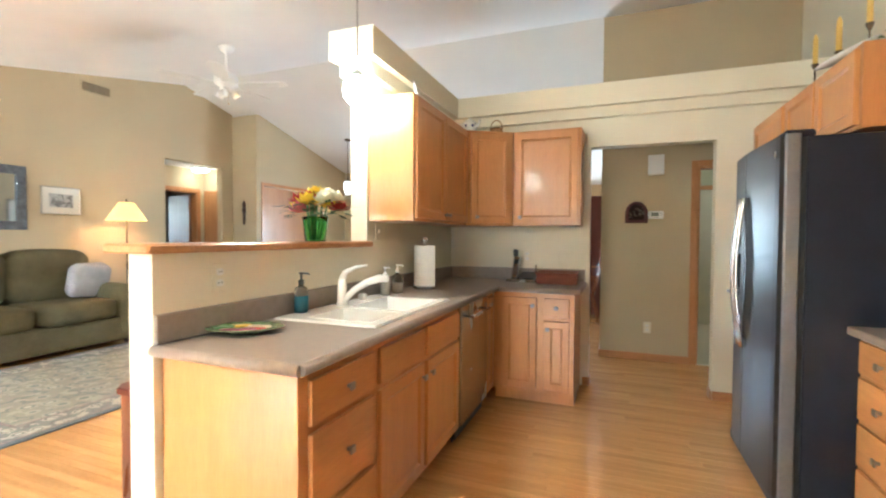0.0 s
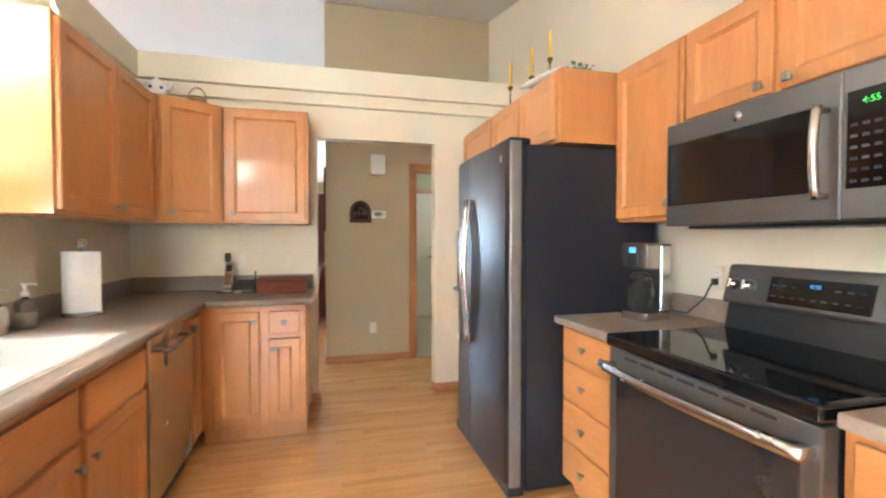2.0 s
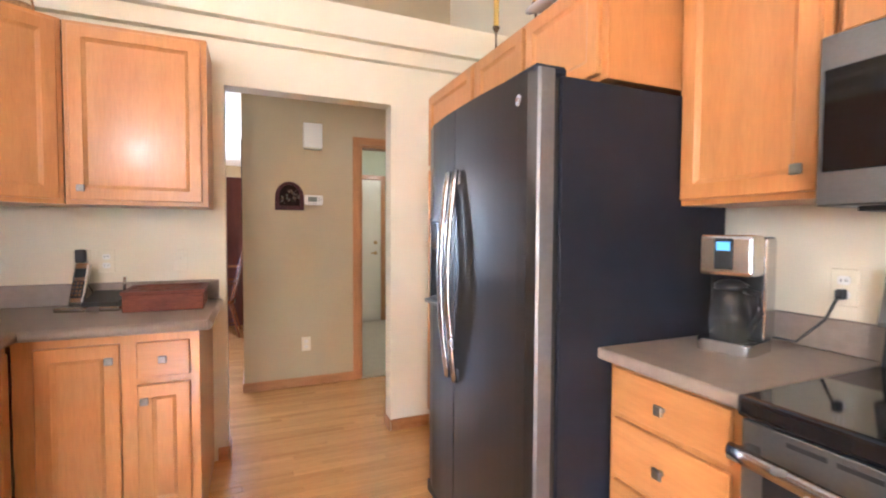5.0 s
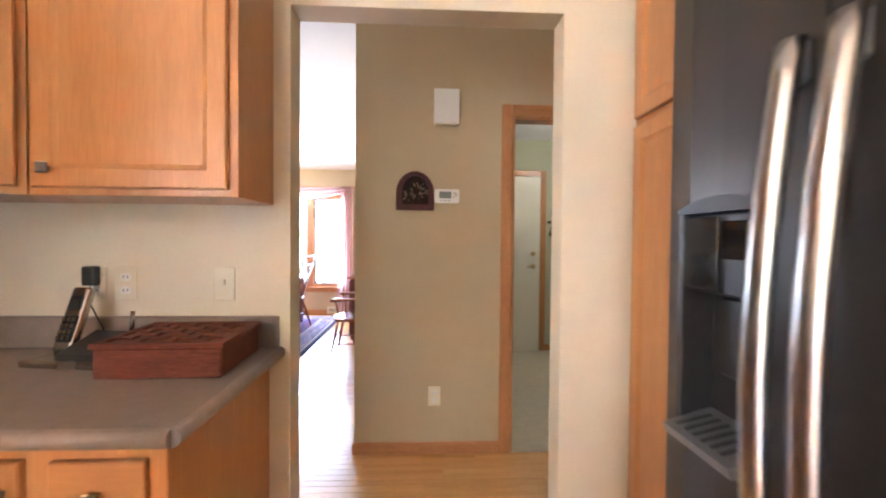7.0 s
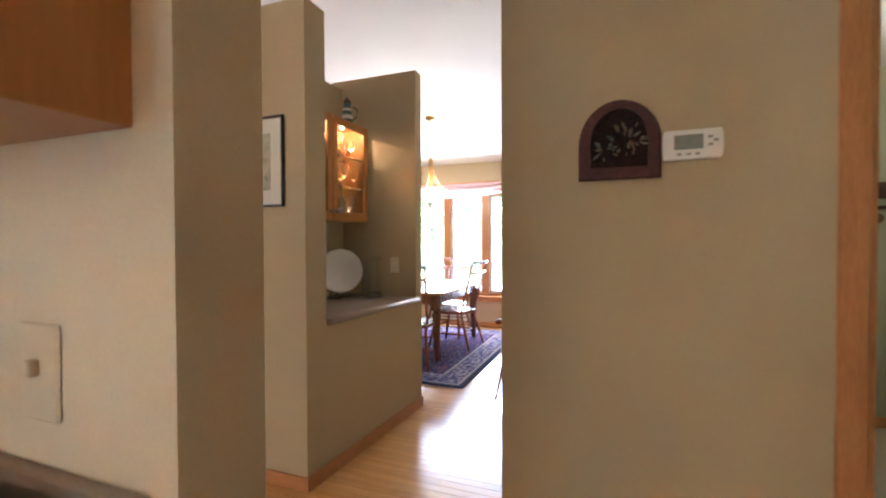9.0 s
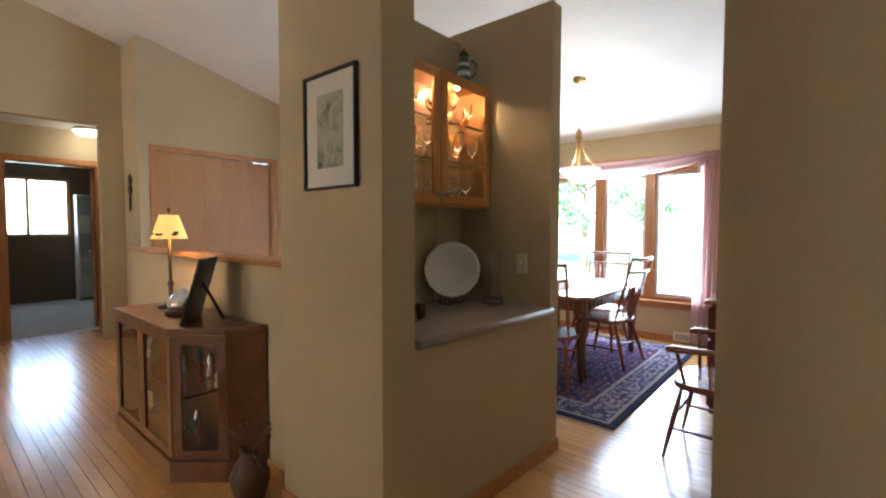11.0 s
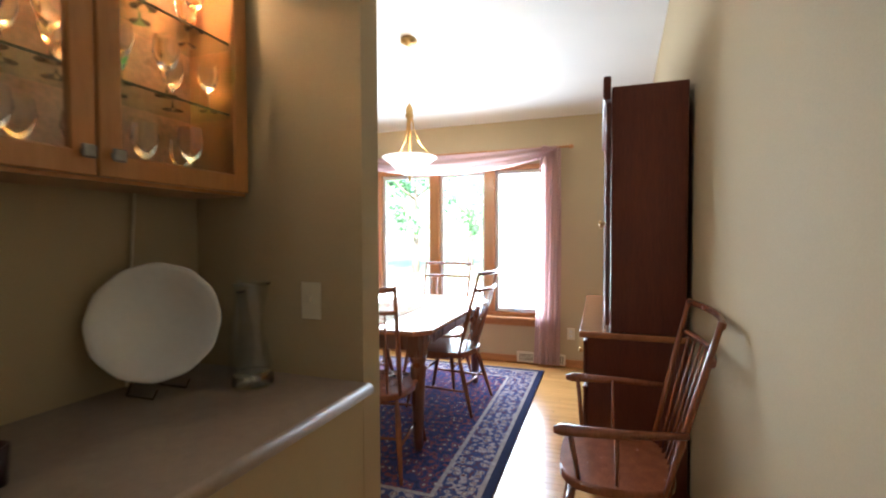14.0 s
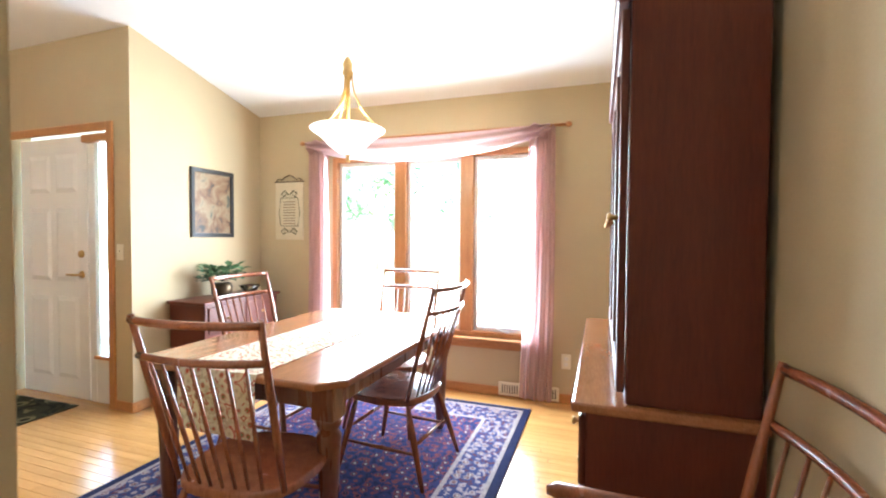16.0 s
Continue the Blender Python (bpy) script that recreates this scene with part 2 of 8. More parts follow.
def lathe(bm, profile, seg=24, at=(0, 0, 0), m=None, cap=True):
    """Turns (radius, height) pairs round z."""
    rings = []
    for r, z in profile:
        ring = []
        for i in range(seg):
            a = 2 * math.pi * i / seg
            v = Vector((r * math.cos(a), r * math.sin(a), z))
            if m is not None:
                v = m @ v
            ring.append(bm.verts.new(v + Vector(at)))
        rings.append(ring)
    for a, b in zip(rings, rings[1:]):
        for i in range(seg):
            j = (i + 1) % seg
            f = bm.faces.new((a[i], a[j], b[j], b[i]))
            f.smooth = True
    if cap:
        if profile[0][0] > 0.0005:
            bm.faces.new(list(reversed(rings[0])))
        if profile[-1][0] > 0.0005:
            bm.faces.new(rings[-1])
    return rings


def tube(bm, pts, radius, seg=10, cap=True):
    """A round bar along pts; radius is a number or one number a point."""
    pts = [Vector(p) for p in pts]
    rings = []
    for i, p in enumerate(pts):
        d = (pts[min(i + 1, len(pts) - 1)] - pts[max(i - 1, 0)]).normalized()
        up = Vector((0, 0, 1)) if abs(d.z) < 0.95 else Vector((1, 0, 0))
        u = d.cross(up).normalized()
        w = u.cross(d).normalized()
        r = radius[i] if isinstance(radius, (list, tuple)) else radius
        rings.append([bm.verts.new(p + u * r * math.cos(2 * math.pi * k / seg) + w * r * math.sin(2 * math.pi * k / seg))
                      for k in range(seg)])
    for a, b in zip(rings, rings[1:]):
        for i in range(seg):
            j = (i + 1) % seg
            f = bm.faces.new((a[i], a[j], b[j], b[i]))
            f.smooth = True
    if cap:
        bm.faces.new(list(reversed(rings[0])))
        bm.faces.new(rings[-1])


def prism(bm, outline, z0, z1, bevel=0.0, seg=2):
    """A flat outline of (x, y) pulled up from z0 to z1."""
    lo = [bm.verts.new((x, y, z0)) for x, y in outline]
    hi = [bm.verts.new((x, y, z1)) for x, y in outline]
    n = len(outline)
    fs = [bm.faces.new(list(reversed(lo))), bm.faces.new(hi)]
    for i in range(n):
        fs.append(bm.faces.new((lo[i], lo[(i + 1) % n], hi[(i + 1) % n], hi[i])))
    if bevel:
        es = list(fs[0].edges) + list(fs[1].edges)
        bmesh.ops.bevel(bm, geom=es, offset=bevel, segments=seg, affect='EDGES', profile=0.5, clamp_overlap=True)


def mesh_of(name, bm, material):
    bmesh.ops.recalc_face_normals(bm, faces=bm.faces[:])
    me = bpy.data.meshes.new(name)
    bm.to_mesh(me)
    bm.free()
    me.materials.append(material)
    return me


def part(name, bm, material, parent=None, label=""):
    ob = new(name, mesh_of(name, bm, material))
    if parent is not None:
        ob.parent = parent
    if label:
        tagged(ob, label)
    return ob


def thing(name, m, label, category, group=""):
    ob = new(name)
    ob.empty_display_size = 0.1
    ob.matrix_world = m
    return tagged(ob, label, category, group)


def whole(name, bm, material, label, category, group="", m=None):
    ob = part(name, bm, material)
    if m is not None:
        ob.matrix_world = m
    return tagged(ob, label, category, group)


def struct(name, bm, material, label="", category=""):
    return tagged(part(name, bm, material), label, category, "", "structure")


def boxes(name, material, *bs, label="", category="", bevel=0.0):
    bm = bmesh.new()
    for b in bs:
        box(bm, *b, bevel=bevel)
    return struct(name, bm, material, label, category)


def bx(*a, **k):
    bm = bmesh.new()
    box(bm, *a, **k)
    return bm


def rounded(w, h, r, n=5):
    """Outline of a rounded rectangle round the origin."""
    out = []
    for cx, cy, a0 in ((w / 2 - r, h / 2 - r, 0), (-w / 2 + r, h / 2 - r, 90), (-w / 2 + r, -h / 2 + r, 180), (w / 2 - r, -h / 2 + r, 270)):
        for i in range(n + 1):
            a = radians(a0 + 90 * i / n)
            out.append((cx + r * math.cos(a), cy + r * math.sin(a)))
    return out


# ---- large structure ----
RIDGE_Y, RIDGE_Z = 5.3, 3.71


def ceil_z(y):
    return RIDGE_Z - (0.25 if y > RIDGE_Y else 0.22) * abs(y - RIDGE_Y)


XW, XE, YS, YN = -6.45, 1.64, -3.0, 10.3
KN, KW = 4.165, -1.48            # faces of the kitchen's back wall and sink wall
HY, DE = 5.265, -0.13            # hall wall, dining side wall


def gable_wall_x(name, x0, x1, y0, y1, material, z0=0.0, label="", category="wall"):
    """A wall along y whose top follows the vault."""
    bm = bmesh.new()
    ys = [y0] + ([RIDGE_Y] if y0 < RIDGE_Y < y1 else []) + [y1]
    rings = [[bm.verts.new((x, y, z)) for x, z in ((x0, z0), (x1, z0), (x1, ceil_z(y)), (x0, ceil_z(y)))] for y in ys]
    for a, b in zip(rings, rings[1:]):
        for i in range(4):
            bm.faces.new((a[i], a[(i + 1) % 4], b[(i + 1) % 4], b[i]))
    bm.faces.new(rings[0])
    bm.faces.new(list(reversed(rings[-1])))
    return struct(name, bm, material, label, category)


# floor slab and ground
boxes("floor", M_SUB, (-10.72, 3.0, YS - 0.2, YN + 0.15, -0.25, -0.008), label="dark subfloor under the oak strips", category="floor")
boxes("ground", M_GRASS, (-400, 400, -400, 400, -0.9, -0.6), label="sunlit green lawn round the house", category="ground")
# vaulted ceiling
bm = bmesh.new()
for ya, yb in ((YS - 0.2, RIDGE_Y), (RIDGE_Y, YN + 0.15)):
    vs = []
    for y in (ya, yb):
        for dz in (0, 0.15):
            for x in (-8.2, 1.9):
                vs.append(bm.verts.new((x, y, ceil_z(y) + dz)))
    for q in ((0, 1, 5, 4), (2, 6, 7, 3), (0, 4, 6, 2), (1, 3, 7, 5)):
        bm.faces.new([vs[i] for i in q])
struct("ceiling", bm, M_CEIL, "white textured vaulted ceiling", "ceiling")
# outer walls
gable_wall_x("wall_east", XE, XE + 0.15, YS, HY - 0.002, M_CREAM, label="cream painted kitchen wall up to the vault")
# unseen south wall: opening widths are set to aim and limit the sunlight
PX0, PX1, PZ1 = -1.4, -0.85, 2.35              # garden door
LX0, LX1, LZ0, LZ1 = -5.0, -3.8, 0.6, 2.2    # living room window
boxes("wall_south", M_WALL, (XW, LX0, YS - 0.15, YS, 0, 2.6), (LX1, PX0, YS - 0.15, YS, 0, 2.6), (PX1, XE + 0.15, YS - 0.15, YS, 0, 2.6),
      (LX0, LX1, YS - 0.15, YS, 0, LZ0), (LX0, LX1, YS - 0.15, YS, LZ1, 2.6), (PX0, PX1, YS - 0.15, YS, PZ1, 2.6),
      label="unseen tan wall with openings sized to shape the sunlight", category="wall")
# living room side wall with the hallway opening
gable_wall_x("wall_west", XW - 0.12, XW, YS, 4.95, M_WALL, label="tan living room wall up to the vault")
gable_wall_x("wall_west_header", XW - 0.12, XW, 4.95, 6.02, M_WALL, 2.5, "tan wall over the hallway opening")
gable_wall_x("wall_west_pier", XW - 0.12, XW, 6.02, 6.25, M_WALL, 0, "tan wall pier beside the hallway opening")
boxes("wall_closet_side", M_WALL, (XW, -5.9, 6.25, 6.37, 0, ceil_z(6.37)), label="tan return wall of the closet", category="wall")
for nm, a, b, z in (("wall_closet_pier", 6.37, 6.42, 0), ("wall_closet_header", 6.42, 7.86, 2.21), ("wall_closet_end", 7.86, 9.0, 0)):
    gable_wall_x(nm, -6.02, -5.9, a, b, M_WALL, z, "tan wall round the closet doors")
# vestibule behind the opening, bedroom behind its end doorway
VX, VN = -7.23, 6.30
boxes("wall_hallway", M_WALL, (VX - 0.12, XW - 0.12, 4.83, 4.95, 0, 2.53), (VX - 0.12, XW - 0.12, VN, VN + 0.07, 0, 2.53),
      (VX - 0.12, VX, 4.95, 5.28, 0, 2.53), (VX - 0.12, VX, 6.16, VN, 0, 2.53), (VX - 0.12, VX, 5.28, 6.16, 2.10, 2.53), label="tan hallway walls", category="wall")
boxes("hallway_ceiling", M_CEIL, (VX - 0.12, XW - 0.12, 4.83, VN + 0.07, 2.53, 2.63), label="low white hallway ceiling", category="ceiling")
BX, BWY0, BWY1 = -10.6, 5.30, 6.46
boxes("wall_bedroom", M_BEDWALL, (BX - 0.12, BX, 4.2, BWY0, 0, 2.5), (BX - 0.12, BX, BWY1, 8.3, 0, 2.5), (BX - 0.12, BX, BWY0, BWY1, 0, 1.165), (BX - 0.12, BX, BWY0, BWY1, 2.2, 2.5),
      (BX, VX - 0.12, 4.2, 4.32, 0, 2.5), (BX, VX - 0.12, 8.18, 8.3, 0, 2.5), (VX - 0.24, VX - 0.122, 6.26, 8.18, 0, 2.5), (VX - 0.24, VX - 0.122, 4.32, 5.2, 0, 2.5),
      label="dark brown bedroom walls", category="wall")
boxes("bedroom_ceiling", M_CEIL, (BX - 0.12, VX - 0.12, 4.2, 8.3, 2.5, 2.6), label="white bedroom ceiling", category="ceiling")
boxes("bedroom_carpet", M_CARPET, (BX, VX + 0.02, 4.32, 8.18, -0.008, 0.006), label="pale beige bedroom carpet", category="floor")
# front door wall and dining side
FD = 9.0
boxes("wall_entry", M_WALL, (-5.9, -5.12, FD, FD + 0.14, 0, ceil_z(FD)), (-3.98, -3.75, FD, FD + 0.14, 0, ceil_z(FD)), (-5.12, -3.98, FD, FD + 0.14, 2.12, ceil_z(FD)),
      label="tan entry wall round the front door", category="wall")
gable_wall_x("wall_dining_west", -3.87, -3.75, FD + 0.14, YN, M_WALL, label="tan dining room wall")
WX0, WX1, WZ0, WZ1 = -2.92, -1.0, 0.47, 2.02
boxes("wall_north", M_WALL, (-3.87, WX0, YN, YN + 0.15, 0, 2.5), (WX1, 0.0, YN, YN + 0.15, 0, 2.5), (WX0, WX1, YN, YN + 0.15, 0, WZ0), (WX0, WX1, YN, YN + 0.15, WZ1, 2.5),
      label="tan dining wall round the wide window", category="wall")
gable_wall_x("wall_dining_east", DE, DE + 0.12, HY + 0.12, YN, M_WALL, label="tan dining room wall")
# hall wall with the laundry doorway
LD0, LD1, LDZ = 0.80, 1.56, 2.03
boxes("wall_hall", M_WALL, (DE, LD0, HY, HY + 0.12, 0, ceil_z(HY + 0.12)), (LD1, XE + 0.15, HY, HY + 0.12, 0, ceil_z(HY + 0.12)),
      (LD0, LD1, HY, HY + 0.12, LDZ, ceil_z(HY + 0.12)), label="tan hall wall up to the vault", category="wall")
# kitchen back wall with the cased opening, sink wall, half wall
KO0, KO1, KOZ, KT = -0.19, 0.757, 2.085, 0.12
boxes("wall_kitchen_back", M_CREAM, (KW - 0.12, KO0, KN, KN + KT, 0, 2.33), (KO1, XE, KN, KN + KT, 0, 2.33), (KO0, KO1, KN, KN + KT, KOZ, 2.33),
      label="cream kitchen wall with an open doorway", category="wall")
boxes("wall_kitchen_sink", M_CREAM, (KW - 0.12, KW, 2.58, KN, 0, 2.33), label="cream wall end behind the sink cabinets", category="wall")
boxes("half_wall_kitchen", M_CREAM, (KW - 0.12, KW, 1.14, 2.58, 0, 1.235), label="cream half wall under the bar ledge", category="wall")
# stepped plant shelf on top of the partial walls
bm = bmesh.new()
for d, z0, z1 in ((0.05, 2.33, 2.42), (0.10, 2.42, 2.60)):
    box(bm, KW - 0.12 - d, XE, KN - d, KN + KT + d, z0, z1)
    box(bm, KW - 0.12 - d, KW + d, 2.58 - d, KN - d, z0, z1)
struct("plant_shelf", bm, M_CREAM, "cream stepped plant shelf capping the partial walls", "ledge")
boxes("bar_ledge", M_OAK, (KW - 0.19, KW + 0.05, 1.09, 2.58, 1.235, 1.27), label="honey oak ledge on the half wall", category="ledge", bevel=0.008)

# niche block between living and dining
NX, NW = -1.255, -1.95
boxes("niche_pillar", M_WALL, (NW, NX, 5.71, 5.88, 0, 2.52), label="tan pillar with a framed print", category="wall")
boxes("niche_back_wall", M_WALL, (NW, NW + 0.1, 5.88, 6.93, 0, 2.5), label="tan wall behind the niche counter", category="wall")
boxes("niche_end_wall", M_WALL, (NW, -1.205, 6.93, 7.034, 0, 2.57), label="tan end wall of the niche", category="wall")
NE = -1.205                      # front corner of the niche end wall
bm = bmesh.new()
prism(bm, [(NX - 0.1, 5.88), (NX - 0.002, 5.88), (NE - 0.002, 6.93), (NX - 0.1, 6.93)], 0, 0.823)
struct("niche_front", bm, M_WALL, "tan panel under the niche counter", "wall")
boxes("half_wall_entry", M_WALL, (-4.5, NW, 5.80, 5.92, 0, 1.11), label="tan half wall behind the console", category="wall")
boxes("half_wall_cap", M_OAK_H, (-4.55, NW, 5.77, 5.95, 1.11, 1.145), label="oak cap on the half wall", category="ledge", bevel=0.008)
# laundry room
boxes("wall_laundry", M_GREEN, (0.0, 2.7, 7.75, 7.87, 0, 2.45), (2.6, 2.72, HY + 0.12, 7.75, 0, 2.45), label="pale sage laundry walls", category="wall")
boxes("wall_laundry_lining", M_GREEN, (0.0, 0.012, HY + 0.12, 7.75, 0, 2.45), label="pale sage laundry wall", category="wall")
boxes("laundry_ceiling", M_CEIL, (0.0, 2.72, HY + 0.12, 7.87, 2.45, 2.55), label="white laundry ceiling", category="ceiling")
boxes("laundry_floor", M_VINYL, (0.0, 2.72, HY + 0.02, 7.87, -0.008, 0.004), label="cream vinyl laundry floor", category="floor")
boxes("wall_laundry_end", M_GREEN, (1.79, 2.72, HY - 0.0, HY + 0.12, 0, 2.45), label="pale sage laundry wall", category="wall")

# ---- kitchen cabinets ----
def knob(parent, x, y, z):
    """A square pewter knob standing out towards -y."""
    bm = bmesh.new()
    box(bm, x - 0.015, x + 0.015, y - 0.026, y - 0.016, z - 0.015, z + 0.015, bevel=0.003)
    box(bm, x - 0.006, x + 0.006, y - 0.016, y, z - 0.006, z + 0.006)
    return part("knob", bm, M_KNOB, parent, "square pewter knob")


def framed_door(bm, x0, x1, z0, z1, y=0.0, t=0.02, rail=0.055):
    """A frame-and-panel door in one piece, front at y, the panel set back behind a sloped bead."""
    def loop(ins, yy):
        return [bm.verts.new((x, yy, z)) for x, z in ((x0 + ins, z0 + ins), (x1 - ins, z0 + ins), (x1 - ins, z1 - ins), (x0 + ins, z1 - ins))]
    loops = [loop(0.0, y + t), loop(0.0, y + 0.004), loop(0.004, y), loop(rail - 0.004, y), loop(rail, y + 0.004), loop(rail + 0.012, y + 0.011)]
    for a, b in zip(loops, loops[1:]):
        for i in range(4):
            bm.faces.new((a[i], a[(i + 1) % 4], b[(i + 1) % 4], b[i]))
    bm.faces.new(loops[-1])
    bm.faces.new(list(reversed(loops[0])))


def cabinet(name, m, w, d, h, fronts, label, toe=0.0, group="kitchen cabinets", plain_end=True):
    """Front at y = 0, width along x, depth to +y. fronts: (x0, x1, z0, z1, kind, knob x, knob z)."""
    cab = thing(name, m, label, "cabinet", group)
    bm = bmesh.new()
    if name == "sink_cabinet":
        # open above, for the bowls
        box(bm, 0, w, 0.02, d, toe, 0.70)
        for b in ((0, w, 0.02, 0.06), (0, 0.018, 0.06, d), (w - 0.018, w, 0.06, d)):
            box(bm, b[0], b[1], b[2], b[3], 0.70, h)
    else:
        box(bm, 0, w, 0.02, d, toe, h, bevel=0.002)
    if toe:
        box(bm, 0.0, w, 0.09, d, 0.0, toe)
    part("body", bm, M_MAPLE, cab)
    for x0, x1, z0, z1, kind, kx, kz in fronts:
        bm = bmesh.new()
        if kind == "door":
            framed_door(bm, x0, x1, z0, z1)
        else:
            box(bm, x0, x1, 0.0, 0.019, z0, z1, bevel=0.005, seg=2)
        ob = part(kind, bm, M_MAPLE if kind == "door" else M_MAPLE_H, cab)
        if kx is not None:
            knob(ob, kx, 0.0, kz)
    return cab


CH = 0.875        # height of the base cabinets under the worktop
CW = -0.865        # face of the sink run
# sink run, facing east: x local runs north
cabinet("base_cabinet", pose(CW, 1.17, 0, 0, 0, 90), 0.47, 0.61, CH,
        [(0.045, 0.45, 0.69, 0.84, "drawer", 0.248, 0.765), (0.045, 0.45, 0.405, 0.665, "drawer", 0.248, 0.535), (0.045, 0.45, 0.12, 0.38, "drawer", 0.248, 0.25)],
        "honey maple drawer cabinet at the end of the sink run", toe=0.10)
cabinet("sink_cabinet", pose(CW, 1.64, 0, 0, 0, 90), 1.03, 0.61, CH,
        [(0.025, 0.475, 0.69, 0.84, "drawer", None, 0), (0.515, 1.005, 0.69, 0.84, "drawer", None, 0),
         (0.025, 0.475, 0.12, 0.665, "door", 0.445, 0.60), (0.515, 1.005, 0.12, 0.665, "door", 0.545, 0.60)],
        "honey maple sink cabinet with two doors", toe=0.10)
cabinet("corner_cabinet", pose(CW, 3.29, 0, 0, 0, 90), 0.23, 0.60, CH, [(0.015, 0.20, 0.12, 0.84, "door", 0.04, 0.79)],
        "honey maple corner base cabinet", toe=0.10)
# back run, facing south
cabinet("base_cabinet", pose(-0.88, 3.52, 0, 0, 0, 0), 0.62, KN - 3.52, CH,
        [(0.07, 0.34, 0.125, 0.835, "door", 0.31, 0.775), (0.396, 0.585, 0.69, 0.835, "drawer", 0.49, 0.765), (0.396, 0.585, 0.125, 0.66, "door", 0.425, 0.60)],
        "honey maple base cabinet beside the doorway", toe=0.10)
# dishwasher
dw = thing("dishwasher", pose(CW - 0.01, 2.675, 0, 0, 0, 90), "stainless steel dishwasher under the worktop", "dishwasher")
part("body", bx(0.01, 0.61, 0.03, 0.6, 0.02, 0.87), M_BLACK, dw)
part("door", bx(0.012, 0.608, -0.01, 0.03, 0.11, 0.865, bevel=0.006, seg=2), M_STEEL, dw)
bm = bmesh.new()
tube(bm, [(0.10, -0.055, 0.79), (0.51, -0.055, 0.79)], 0.011)
for hx in (0.12, 0.49):
    tube(bm, [(hx, -0.055, 0.79), (hx, -0.008, 0.79)], 0.008)
part("handle", bm, M_STEEL, dw, "steel bar handle")
part("kick_plate", bx(0.012, 0.608, 0.05, 0.06, 0.0, 0.105), M_BLACK, dw)

# worktop, one L with rounded nose, with the sink's hole left open
SX0, SX1, SY0, SY1 = -1.40, -0.945, 1.72, 2.54
top = bmesh.new()
for b in ((KW, SX0, 1.14, KN), (SX1, -0.85, 1.14, 3.49), (SX0, SX1, 1.14, SY0), (SX0, SX1, SY1, KN), (SX1, -0.225, 3.49, KN)):
    box(top, b[0], b[1], b[2], b[3], CH, 0.914)
bmesh.ops.remove_doubles(top, verts=top.verts[:], dist=0.0005)
wt = thing("worktop", pose(0, 0, 0), "taupe laminate worktop with rounded edge and backsplash", "countertop")
part("slab", top, M_COUNTER, wt)
bm = bmesh.new()
for pts in ([(-0.85, 1.14, 0), (-0.85, 3.49, 0)], [(-0.85, 3.49, 0), (-0.225, 3.49, 0)], [(KW, 1.14, 0), (-0.85, 1.14, 0)], [(-0.225, 3.49, 0), (-0.225, KN, 0)]):
    tube(bm, [(x, y, 0.8945) for x, y, z in pts], 0.0193, seg=14)
part("edge", bm, M_COUNTER, wt)
bm = bmesh.new()
box(bm, KW, KW + 0.02, 1.14, KN, 0.915, 1.02, bevel=0.004)
box(bm, KW + 0.02, -0.225, KN - 0.02, KN, 0.915, 1.02, bevel=0.004)
part("backsplash", bm, M_COUNTER, wt)

# upper cabinets: sink wall, diagonal corner, back wall
UB, UT = 1.40, 2.20
cabinet("wall_cabinet", pose(-1.14, 2.60, UB, 0, 0, 90), 1.06, 0.34, UT - UB,
        [(0.02, 0.525, 0.02, 0.78, "door", 0.495, 0.06), (0.535, 1.04, 0.02, 0.78, "door", 0.565, 0.06)], "honey maple wall cabinet with two doors")
cc = thing("corner_wall_cabinet", pose(0, 0, UB), "honey maple diagonal corner wall cabinet", "cabinet", "kitchen cabinets")
bm = bmesh.new()
prism(bm, [(KW, 3.665), (-1.145, 3.665), (-0.810, 3.87), (-0.810, KN), (KW, KN)], 0, UT - UB)
part("body", bm, M_MAPLE, cc)
ang = math.degrees(math.atan2(3.87 - 3.665, 0.335))
dm = Matrix.LocRotScale((-1.145, 3.665, 0), Euler((0, 0, radians(ang))), None)
bm = bmesh.new()
framed_door(bm, 0.02, 0.373, 0.02, 0.78, y=-0.022)
d = part("door", bm, M_MAPLE, cc)
d.matrix_local = dm
knob(d, 0.07, -0.022, 0.07)
cabinet("wall_cabinet", pose(-0.805, 3.85, UB, 0, 0, 0), 0.558, KN - 3.85, UT - UB, [(0.02, 0.533, 0.02, 0.78, "door", 0.065, 0.07)],
        "honey maple wall cabinet beside the doorway")

# east run, facing west: x local runs south
RX = 1.01
cabinet("drawer_cabinet", pose(RX, 2.53, 0, 0, 0, -90), 0.44, 0.61, CH,
        [(0.03, 0.41, 0.72, 0.86, "drawer", 0.22, 0.79), (0.03, 0.41, 0.52, 0.70, "drawer", 0.22, 0.61), (0.03, 0.41, 0.32, 0.50, "drawer", 0.22, 0.41), (0.03, 0.41, 0.12, 0.30, "drawer", 0.22, 0.21)],
        "honey maple cabinet with four drawers", toe=0.10)
cabinet("base_cabinet", pose(RX, 1.265, 0, 0, 0, -90), 1.2, 0.61, CH,
        [(0.03, 0.58, 0.70, 0.85, "drawer", 0.3, 0.775), (0.62, 1.17, 0.70, 0.85, "drawer", 0.9, 0.775), (0.03, 0.58, 0.12, 0.68, "door", 0.53, 0.62), (0.62, 1.17, 0.12, 0.68, "door", 0.67, 0.62)],
        "honey maple base cabinet beside the range", toe=0.10)
